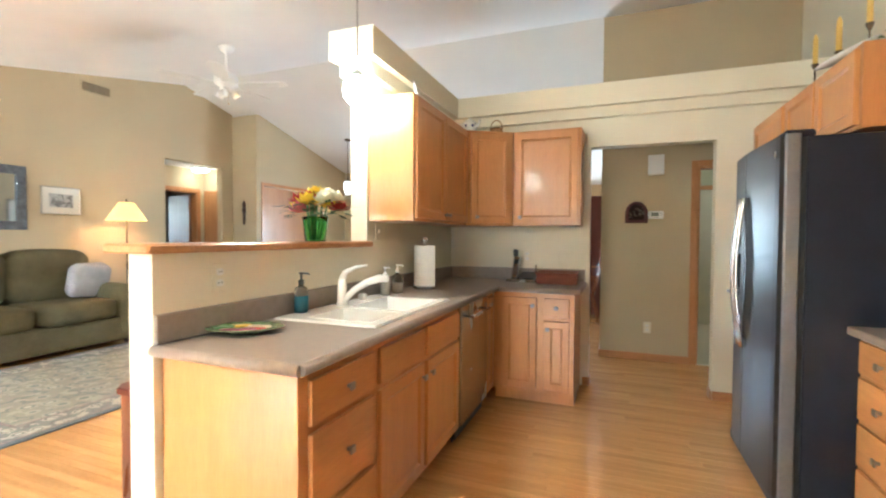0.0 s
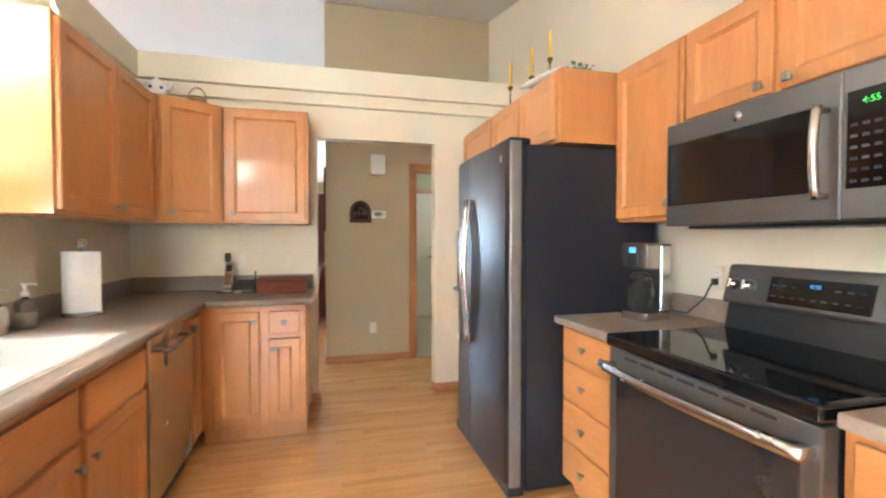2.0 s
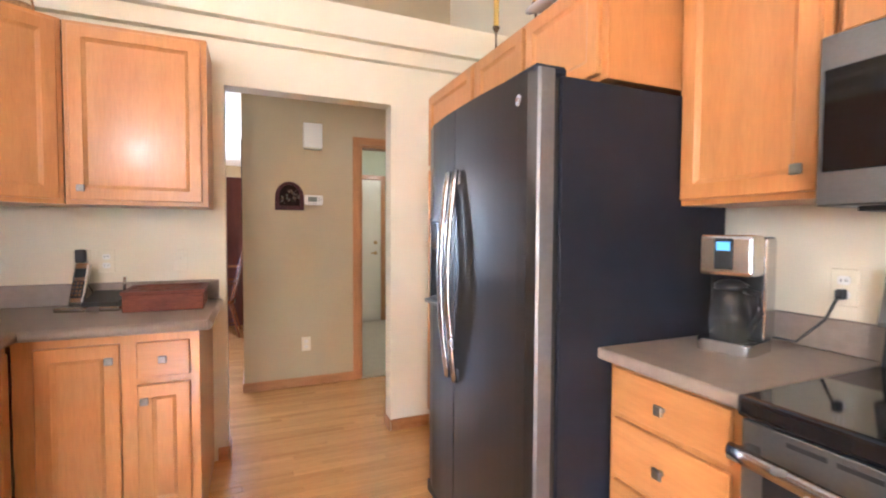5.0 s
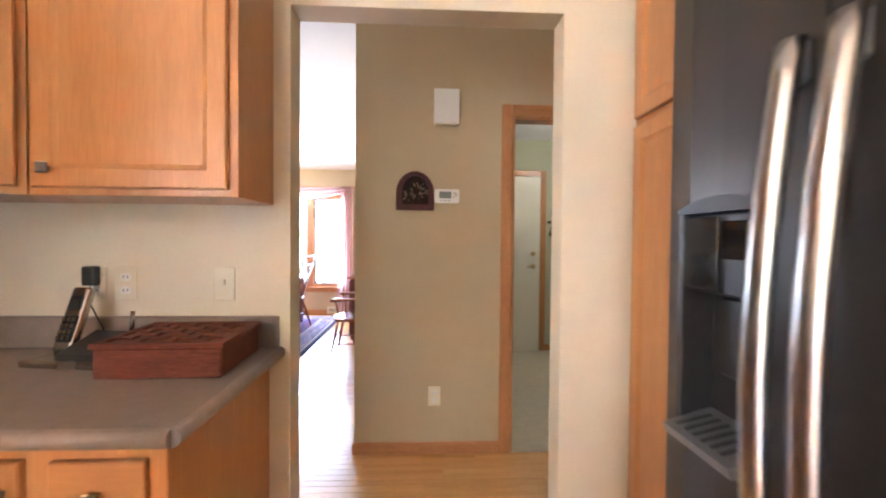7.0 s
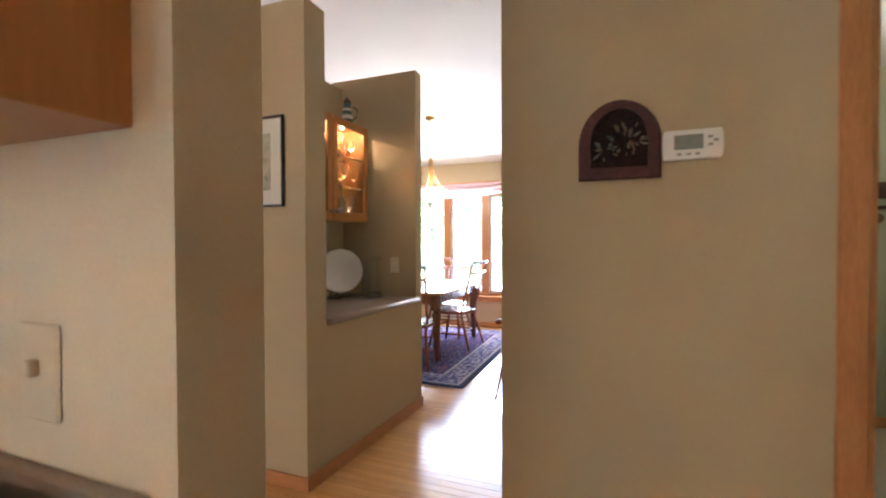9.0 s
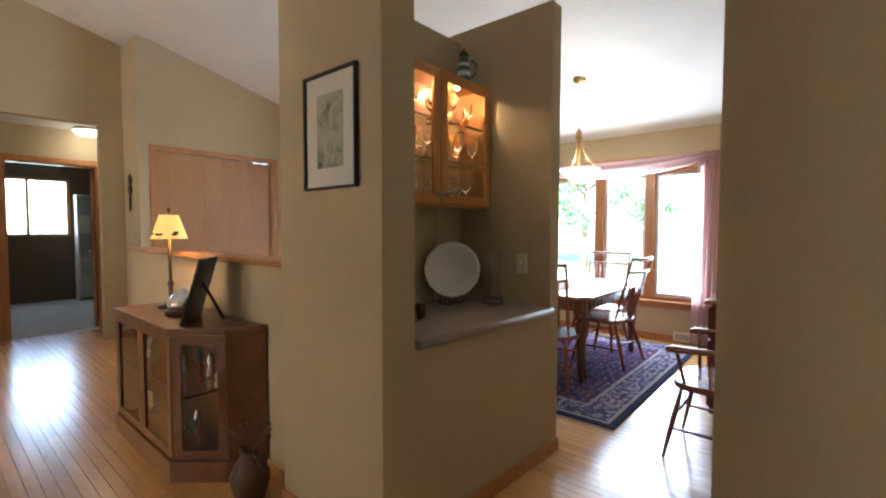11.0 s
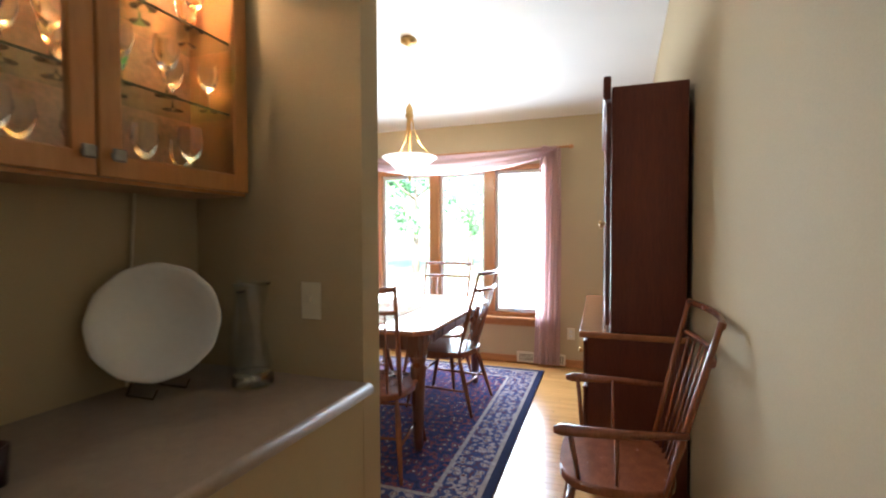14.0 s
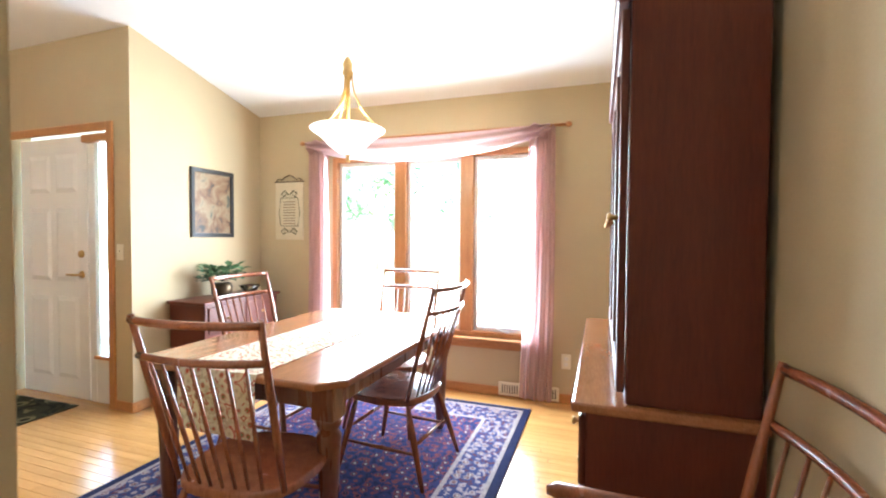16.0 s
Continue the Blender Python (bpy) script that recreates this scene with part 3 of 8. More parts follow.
for y0, y1 in ((2.085, 2.55), (0.07, 1.255)):
    w2 = thing("worktop", pose(0, 0, 0), "short taupe laminate worktop beside the range", "countertop")
    part("slab", bx(RX - 0.025, XE, y0, y1, CH, 0.914, bevel=0.008, seg=2), M_COUNTER, w2)
    part("backsplash", bx(XE - 0.02, XE, y0, y1, 0.915, 1.02, bevel=0.004), M_COUNTER, w2)
cabinet("wall_cabinet", pose(1.33, 2.56, 1.38, 0, 0, -90), 0.45, 0.31, 0.785, [(0.02, 0.43, 0.02, 0.765, "door", 0.395, 0.08)], "honey maple wall cabinet beside the microwave")
cabinet("wall_cabinet", pose(1.33, 2.10, 1.775, 0, 0, -90), 0.82, 0.31, 0.39, [(0.02, 0.395, 0.02, 0.37, "door", 0.36, 0.05), (0.425, 0.80, 0.02, 0.37, "door", 0.46, 0.05)],
        "short honey maple cabinet over the microwave")
cabinet("wall_cabinet", pose(1.33, 1.27, 1.38, 0, 0, -90), 0.9, 0.31, 0.785, [(0.02, 0.44, 0.02, 0.765, "door", 0.4, 0.08), (0.46, 0.88, 0.02, 0.765, "door", 0.5, 0.08)], "honey maple wall cabinet past the microwave")
cabinet("fridge_top_cabinet", pose(1.005, 3.50, 1.79, 0, 0, -90), 0.935, 0.635, 0.375, [(0.02, 0.45, 0.02, 0.355, "door", None, 0), (0.475, 0.905, 0.02, 0.355, "door", None, 0)],
        "honey maple cabinet over the refrigerator")
cabinet("pantry_cabinet", pose(1.0, 4.16, 0, 0, 0, -90), 0.655, 0.635, 2.165, [(0.02, 0.635, 1.715, 2.145, "door", None, 0), (0.02, 0.635, 0.12, 1.685, "door", 0.60, 1.0)],
        "tall honey maple pantry cabinet beside the refrigerator", toe=0.10)

# refrigerator, side by side, facing west
FW, FH, FS = 0.925, 1.80, 0.39          # width, height, split between the doors
fr = thing("refrigerator", pose(0.745, 3.472, 0, 0, 0, -90), "slate side by side refrigerator with dark sides", "refrigerator")
part("body", bx(0.0, FW, 0.085, 0.84, 0.03, 1.765, bevel=0.004), M_FRSIDE, fr)
part("gasket", bx(0.012, FW - 0.012, 0.062, 0.086, 0.06, 1.76), M_BLACK, fr)


def door_face(x):
    """Bowed front of the doors, rounded away at the outer edges."""
    u = (x - FW / 2) / (FW / 2)
    return -0.032 + 0.028 * u * u + 0.02 * abs(u) ** 24


def door_slab(bm, x0, x1, z0, z1, bevel=0.0):
    n = 12
    out = [(x0 + (x1 - x0) * i / n, door_face(x0 + (x1 - x0) * i / n)) for i in range(n + 1)] + [(x1, 0.062), (x0, 0.062)]
    prism(bm, out, z0, z1, bevel=bevel)


DX0, DX1, DZ0, DZ1 = 0.112, 0.30, 0.98, 1.335      # ice and water recess
bm = bmesh.new()
xs = [0.003, DX0, (DX0 + DX1) / 2, DX1, 0.365, FS - 0.003]
zs = [0.06, DZ0, DZ1, FH - 0.02]
front = [[bm.verts.new((x, door_face(x), z)) for x in xs] for z in zs]
back = [[bm.verts.new((x, 0.062, z)) for x in xs] for z in zs]
for j in range(3):
    for i in range(5):
        if j == 1 and i in (1, 2):
            continue
        bm.faces.new((front[j][i], front[j][i + 1], front[j + 1][i + 1], front[j + 1][i]))
        bm.faces.new((back[j][i], back[j + 1][i], back[j + 1][i + 1], back[j][i + 1]))
edge_e = [e for e in bm.edges if len(e.link_faces) == 1 and e.verts[0].co.y < 0.05]
pair = {v: w for a, b in zip(front, back) for v, w in zip(a, b)}
for e in edge_e:
    a, b = e.verts
    bm.faces.new((a, b, pair[b], pair[a]))
frz = part("freezer_door", bm, M_FRDOOR, fr)
bm = bmesh.new()
door_slab(bm, FS + 0.003, FW - 0.003, 0.06, FH - 0.02, bevel=0.003)
frd = part("fridge_door", bm, M_FRDOOR, fr)
bm = bmesh.new()
prism(bm, [(FW - 0.002, -0.002), (FW + 0.004, 0.006), (FW + 0.005, 0.055), (FW - 0.002, 0.06)], 0.06, FH - 0.02, bevel=0.001)
part("door_edge", bm, M_EDGE, frd, "lighter grey door edge")
for dr, hx in ((frz, 0.352), (frd, 0.426)):
    bm = bmesh.new()
    n = 22
    rings = []
    for i in range(n + 1):
        q = i / n
        y = -0.050 - 0.036 * math.sin(math.pi * q)
        z = 0.68 + 0.85 * q
        rings.append([bm.verts.new((hx + a * 0.021, y + c, z)) for a, c in ((-1, 0.010), (-0.75, -0.002), (0, -0.007), (0.75, -0.002), (1, 0.010), (0.6, 0.014), (-0.6, 0.014))])
    for a, c in zip(rings, rings[1:]):
        for i in range(7):
            f = bm.faces.new((a[i], a[(i + 1) % 7], c[(i + 1) % 7], c[i]))
            f.smooth = True
    bm.faces.new(list(reversed(rings[0])))
    bm.faces.new(rings[-1])
    hnd = part("handle", bm, M_STEEL, dr, "tall bowed steel handle")
    for z0, z1 in ((0.682, 0.73), (1.475, 1.528)):
        part("bracket", bx(hx - 0.017, hx + 0.017, -0.05, door_face(hx) + 0.002, z0, z1, bevel=0.004), M_EDGE, hnd)
# recess with control screen, paddle and tray
disp = part("dispenser", bx(DX0, DX1, 0.03, 0.036, DZ0, DZ1), M_DISP, frz, "dark grey ice and water recess")
DY = door_face(DX0) - 0.002
bm = bmesh.new()
for b in ((DX0 - 0.010, DX0 + 0.004, DZ0 - 0.01, DZ1), (DX1 - 0.004, DX1 + 0.010, DZ0 - 0.01, DZ1)):
    box(bm, b[0], b[1], DY - 0.010, 0.03, b[2], b[3], bevel=0.002)
box(bm, DX0 + 0.004, DX1 - 0.004, DY - 0.010, 0.03, DZ0 - 0.01, DZ0 + 0.004, bevel=0.002)
part("surround", bm, M_DISP, disp)
bm = bmesh.new()
crown = [(DX0 - 0.010, DZ1)] + [(DX0 - 0.010 + (DX1 - DX0 + 0.02) * i / 8, DZ1 + 0.008 + 0.018 * math.sin(math.pi * i / 8)) for i in range(9)] + [(DX1 + 0.010, DZ1)]
prism(bm, crown, 0, 0.03)
o = part("hood", bm, M_DISP, disp)
o.matrix_local = pose(0, DY + 0.018, 0, 90, 0, 0)
part("control_housing", bx(DX0 + 0.004, DX1 - 0.004, DY - 0.004, 0.03, 1.205, DZ1 - 0.002, bevel=0.004), M_DISP, disp)
o = part("screen", bx(0.0, 0.086, -0.004, 0.0, 0.0, 0.118, bevel=0.001), M_SCREEN, disp, "glossy touch screen")
o.matrix_local = pose(DX0 + 0.006, DY - 0.006, 1.21, 0, 0, 0)
part("key_strip", bx(DX0 + 0.098, DX1 - 0.008, DY - 0.007, DY - 0.003, 1.262, 1.32, bevel=0.001), M_BLACKGLASS, disp)
part("paddle", bx(DX0 + 0.05, DX1 - 0.05, 0.008, 0.02, 1.07, 1.20, bevel=0.005), M_BLACK, disp)
bm = bmesh.new()
vs = [bm.verts.new(v) for v in ((DX0 + 0.002, 0.028, DZ0 + 0.018), (DX1 - 0.002, 0.028, DZ0 + 0.018), (DX1 - 0.012, DY - 0.045, DZ0 - 0.004), (DX0 + 0.012, DY - 0.045, DZ0 - 0.004),
                                (DX0 + 0.002, 0.028, DZ0 - 0.012), (DX1 - 0.002, 0.028, DZ0 - 0.012), (DX1 - 0.012, DY - 0.042, DZ0 - 0.018), (DX0 + 0.012, DY - 0.042, DZ0 - 0.018))]
for q in ((0, 1, 2, 3), (4, 7, 6, 5), (0, 4, 5, 1), (1, 5, 6, 2), (2, 6, 7, 3), (3, 7, 4, 0)):
    bm.faces.new([vs[i] for i in q])
tray_ = part("drip_tray", bm, M_EDGE, disp)
for k in range(6):
    xx = DX0 + 0.03 + k * 0.022
    o = part("grille_bar", bx(-0.004, 0.004, -0.05, 0.012, 0.0, 0.003), M_BLACK, tray_)
    o.matrix_local = pose(xx, 0.0, DZ0 + 0.0095, 14, 0, 0)
part("hinge_cover", bx(0.70, 0.91, 0.0, 0.12, FH - 0.035, FH, bevel=0.01), M_FRSIDE, fr)
part("grille", bx(0.01, FW - 0.02, 0.0, 0.085, 0.0, 0.055), M_BLACK, fr)
bm = bmesh.new()
lathe(bm, [(0.0, 0), (0.019, 0), (0.019, 0.003), (0.014, 0.004), (0.013, 0.002), (0.0, 0.002)], 20, m=pose(0.838, door_face(0.838) - 0.0005, 1.70, 90, 0, -8))
part("badge", bm, M_CHROME, frd)

# range, facing west
R0, R1 = 2.075, 1.265
rg = thing("range", pose(0.985, R0, 0, 0, 0, -90), "slate electric range with black glass cooktop", "stove")
RWD = R0 - R1
part("body", bx(0.01, RWD - 0.01, 0.04, 0.62, 0.0, 0.90), M_SLATED, rg)
part("cooktop", bx(0.002, RWD - 0.002, -0.03, 0.58, 0.875, 0.925, bevel=0.012, seg=3), M_BLACKGLASS, rg)
od = part("oven_door", bx(0.006, RWD - 0.006, -0.012, 0.04, 0.22, 0.868, bevel=0.005, seg=2), M_SLATE, rg)
part("window", bx(0.055, RWD - 0.055, -0.017, -0.008, 0.27, 0.765, bevel=0.003), M_OVENGLASS, od)
for i in range(7):
    vx = 0.10 + i * (RWD - 0.20) / 7
    part("vent_slot", bx(vx, vx + (RWD - 0.20) / 7 - 0.016, -0.0135, -0.011, 0.842, 0.852), M_BLACK, od)
bm = bmesh.new()
rings = []
for i in range(17):
    q = i / 16
    x, y = 0.012 + (RWD - 0.024) * q, -0.062 - 0.026 * math.sin(math.pi * q)
    rings.append([bm.verts.new((x, y + c, 0.805 + a)) for a, c in ((-0.020, 0.004), (-0.015, -0.006), (0.0, -0.010), (0.015, -0.006), (0.020, 0.004), (0.012, 0.010), (-0.012, 0.010))])
for a, c in zip(rings, rings[1:]):
    for i in range(7):
        f = bm.faces.new((a[i], a[(i + 1) % 7], c[(i + 1) % 7], c[i]))
        f.smooth = True
bm.faces.new(list(reversed(rings[0])))
bm.faces.new(rings[-1])
for hx in (0.035, RWD - 0.035):
    box(bm, hx - 0.014, hx + 0.014, -0.06, -0.006, 0.792, 0.818, bevel=0.003)
part("handle", bm, M_STEEL, od, "wide bowed steel handle")
part("drawer", bx(0.006, RWD - 0.006, -0.008, 0.04, 0.05, 0.205, bevel=0.005), M_SLATE, rg)
# black riser, then the sloping steel panel with the controls
bg = bmesh.new()
prof = ((0.548, 0.924), (0.575, 1.045), (0.635, 1.045), (0.635, 0.924))
va = [bg.verts.new((0.012, y, z)) for y, z in prof]
vb = [bg.verts.new((RWD - 0.012, y, z)) for y, z in prof]
bg.faces.new(list(reversed(va)))
bg.faces.new(vb)
for i in range(4):
    bg.faces.new((va[i], va[(i + 1) % 4], vb[(i + 1) % 4], vb[i]))
part("riser", bg, M_BLACK, rg, "black riser behind the cooktop")
bg = bmesh.new()
prof = ((0.553, 1.03), (0.550, 1.042), (0.590, 1.182), (0.600, 1.19), (0.645, 1.19), (0.645, 1.03))
va = [bg.verts.new((0.0, y, z)) for y, z in prof]
vb = [bg.verts.new((RWD, y, z)) for y, z in prof]
bg.faces.new(list(reversed(va)))
bg.faces.new(vb)
for i in range(6):
    bg.faces.new((va[i], va[(i + 1) % 6], vb[(i + 1) % 6], vb[i]))
bgo = part("backguard", bg, M_SLATE, rg)
tilt = pose(0, 0.550, 1.042, math.degrees(-math.atan2(0.040, 0.140)), 0, 0)
cp = part("control_panel", bx(0.195, 0.545, -0.004, 0.002, 0.012, 0.115, bevel=0.002), M_BLACKGLASS, bgo)
cp.matrix_local = tilt
for kx in (0.045, 0.110, 0.605, 0.680, 0.755):
    bm = bmesh.new()
    lathe(bm, [(0.029, 0), (0.029, 0.003), (0.0, 0.0035)], 24, m=pose(kx, 0, 0.066, 90, 0, 0))
    k = part("knob_ring", bm, M_EDGE, bgo)
    k.matrix_local = tilt
    bm = bmesh.new()
    lathe(bm, [(0.024, 0.003), (0.024, 0.010), (0.020, 0.022), (0.018, 0.030), (0.0, 0.032)], 22, m=pose(kx, 0, 0.066, 90, 0, 0))
    box(bm, kx - 0.005, kx + 0.005, -0.042, -0.028, 0.046, 0.086, bevel=0.003)
    k = part("knob", bm, M_CHROME, bgo, "chrome control knob")
    k.matrix_local = tilt
bm = bmesh.new()
for kx in (0.045, 0.110, 0.605, 0.680, 0.755):
    for dx, z in ((-0.008, 0.104), (0.004, 0.110), (-0.004, 0.022)):
        box(bm, kx + dx, kx + dx + 0.010, -0.001, 0.001, z, z + 0.0025)
k = tagged(part("dial_marks", bm, M_GREYKEY, bgo), kind="stuff")
k.matrix_local = tilt

# microwave over the range
mw = thing("microwave", pose(1.24, 2.08, 1.352, 0, 0, -90), "slate over-the-range microwave with dark glass door", "microwave")
MWW = 0.785
part("body", bx(0.0, MWW, 0.025, 0.40, 0.0, 0.415, bevel=0.003), M_SLATE, mw)
md = part("door", bx(0.0, MWW * 0.83, 0.0, 0.025, 0.0, 0.41, bevel=0.004), M_SLATE, mw)
part("window", bx(0.012, MWW * 0.745, -0.004, 0.002, 0.082, 0.328, bevel=0.003), M_BLACKGLASS, md)
bm = bmesh.new()
tube(bm, [(MWW * 0.785, -0.04 - 0.012 * math.sin(math.pi * i / 8), 0.06 + 0.26 * i / 8) for i in range(9)], 0.013, seg=10)
for hz in (0.07, 0.31):
    tube(bm, [(MWW * 0.785, -0.04, hz), (MWW * 0.785, 0.0, hz)], 0.009)
part("handle", bm, M_STEEL, md, "steel bar handle")
cpn = part("control_panel", bx(MWW * 0.833, MWW, 0.0, 0.025, 0.0, 0.41, bevel=0.004), M_SLATE, mw)
part("display", bx(MWW * 0.848, MWW * 0.975, -0.003, 0.002, 0.085, 0.345, bevel=0.002), M_BLACKGLASS, cpn)
bm = bmesh.new()
lathe(bm, [(0.0, 0), (0.018, 0), (0.018, 0.003), (0.0, 0.004)], 20, m=pose(0.33, 0.0, 0.368, 90, 0, 0))
part("badge", bm, M_CHROME, md)
part("vent_grille", bx(0.06, MWW - 0.06, 0.06, 0.36, -0.012, 0.0), M_BLACK, mw)

# ---- dining room ----
RUG = (-2.95, -1.03, 7.50, 10.05)
def rug_mat(name, field, border, dark, light, sc):
    m = bpy.data.materials.new(name)
    m.use_nodes = True
    nt = m.node_tree
    nodes, link = nt.nodes, nt.links.new
    b = nodes["Principled BSDF"]
    b.inputs["Roughness"].default_value = 0.95
    b.inputs["Specular IOR Level"].default_value = 0.1
    tc = nodes.new("ShaderNodeTexCoord")
    v = nodes.new("ShaderNodeTexVoronoi")
    v.inputs["Scale"].default_value = sc
    v.inputs["Randomness"].default_value = 0.55
    link(tc.outputs["Object"], v.inputs["Vector"])
    r = nodes.new("ShaderNodeValToRGB")
    r.color_ramp.interpolation = 'CONSTANT'
    e = r.color_ramp.elements
    e[0].position, e[0].color = 0.0, (*light, 1)
    e[1].position, e[1].color = 0.16, (*dark, 1)
    for p, c in ((0.26, border), (0.36, field), (0.62, dark), (0.72, field)):
        n = e.new(p)
        n.color = (*c, 1)
    link(v.outputs["Distance"], r.inputs[0])
    n2 = nodes.new("ShaderNodeTexNoise")
    n2.inputs["Scale"].default_value = sc * 1.7
    n2.inputs["Detail"].default_value = 4
    link(tc.outputs["Object"], n2.inputs["Vector"])
    r2 = nodes.new("ShaderNodeValToRGB")
    r2.color_ramp.interpolation = 'CONSTANT'
    r2.color_ramp.elements[0].color = (0, 0, 0, 1)
    r2.color_ramp.elements[1].position = 0.58
    r2.color_ramp.elements[1].color = (1, 1, 1, 1)
    link(n2.outputs[0], r2.inputs[0])
    mx = nodes.new("ShaderNodeMix")
    mx.data_type = 'RGBA'
    link(r2.outputs[0], mx.inputs["Factor"])
    link(r.outputs[0], mx.inputs["A"])
    mx.inputs["B"].default_value = (*border, 1)
    link(mx.outputs["Result"], b.inputs["Base Color"])
    n3 = nodes.new("ShaderNodeTexNoise")
    n3.inputs["Scale"].default_value = 260
    link(tc.outputs["Object"], n3.inputs["Vector"])
    bp = nodes.new("ShaderNodeBump")
    bp.inputs["Strength"].default_value = 0.4
    bp.inputs["Distance"].default_value = 0.004
    link(n3.outputs[0], bp.inputs["Height"])
    link(bp.outputs[0], b.inputs["Normal"])
    return m


M_RUGF = rug_mat("navy_rug_field", (0.03, 0.036, 0.11), (0.17, 0.05, 0.06), (0.014, 0.016, 0.05), (0.40, 0.34, 0.32), 17)
M_RUGB = rug_mat("navy_rug_border", (0.04, 0.05, 0.13), (0.30, 0.25, 0.26), (0.10, 0.03, 0.035), (0.38, 0.33, 0.30), 17)
M_RUGN = mat("navy_rug_edge", (0.018, 0.022, 0.06), 0.95, var=0.2, scale=40, fine=200, bump=0.3, spec=0.1)
M_RUGL = mat("pale_rug_line", (0.33, 0.28, 0.27), 0.95, var=0.2, scale=40, fine=200, bump=0.3, spec=0.1)


def frame_ring(bm, x0, x1, y0, y1, wd, z0, z1):
    box(bm, x0, x1, y0, y0 + wd, z0, z1)
    box(bm, x0, x1, y1 - wd, y1, z0, z1)
    box(bm, x0, x0 + wd, y0 + wd, y1 - wd, z0, z1)
    box(bm, x1 - wd, x1, y0 + wd, y1 - wd, z0, z1)


def area_rug(name, x0, x1, y0, y1, mats, label, group=""):
    rug = thing(name, pose((x0 + x1) / 2, (y0 + y1) / 2, 0.004), label, "rug", group)
    hx, hy = (x1 - x0) / 2, (y1 - y0) / 2
    ins = 0.0
    for nm, wd, m in (("edge", 0.05, mats[0]), ("guard_stripe", 0.025, mats[1]), ("border", 0.2, mats[2]), ("guard_stripe", 0.025, mats[1])):
        bm = bmesh.new()
        frame_ring(bm, -hx + ins, hx - ins, -hy + ins, hy - ins, wd, 0, 0.009)
        part(nm, bm, m, rug)
        ins += wd
    part("field", bx(-hx + ins, hx - ins, -hy + ins, hy - ins, 0, 0.009), mats[3], rug)
    bm = bmesh.new()
    rnd = random.Random(4)
    for s in (-1, 1):
        for i in range(int((x1 - x0) / 0.012)):
            fx = -hx + 0.006 + i * 0.012
            dx = rnd.uniform(-0.006, 0.006)
            ya, yb = s * hy, s * (hy + rnd.uniform(0.03, 0.045))
            vs = [bm.verts.new(p) for p in ((fx - 0.003, ya, 0.004), (fx + 0.003, ya, 0.004), (fx + 0.003 + dx, yb, 0.001), (fx - 0.003 + dx, yb, 0.001))]
            bm.faces.new(vs)
    tagged(part("fringe", bm, M_RUGL, rug), kind="stuff")
    return rug


area_rug("area_rug", *RUG, (M_RUGN, M_RUGL, M_RUGB, M_RUGF), "navy oriental rug with floral border under the dining table")

# table
tb = thing("dining_table", pose(-1.99, 8.86, 0.013), "cherry dining table with turned legs and clipped corners", "table")
TX, TY = 0.53, 0.76
out = []
for sx, sy in ((1, 1), (-1, 1), (-1, -1), (1, -1)):
    c = 0.09
    pair = [(sx * TX, sy * (TY - c)), (sx * (TX - c), sy * TY)]
    out += pair if sx * sy > 0 else pair[::-1]
bm = bmesh.new()
prism(bm, out, 0.705, 0.737, bevel=0.01, seg=3)
part("tabletop", bm, M_TABLE, tb)
bm = bmesh.new()
frame_ring(bm, -TX + 0.09, TX - 0.09, -TY + 0.10, TY - 0.10, 0.025, 0.60, 0.705)
part("apron", bm, M_CHERRY, tb)
for sx in (-1, 1):
    for sy in (-1, 1):
        bm = bmesh.new()
        box(bm, -0.050, 0.050, -0.050, 0.050, 0.57, 0.705, bevel=0.004)
        lathe(bm, [(0.020, 0.0), (0.027, 0.02), (0.032, 0.12), (0.044, 0.42), (0.049, 0.50), (0.036, 0.525), (0.052, 0.55), (0.050, 0.572)], 20)
        o = part("leg", bm, M_CHERRY, tb, "turned tapering leg")
        o.location = (sx * (TX - 0.10), sy * (TY - 0.11), 0)


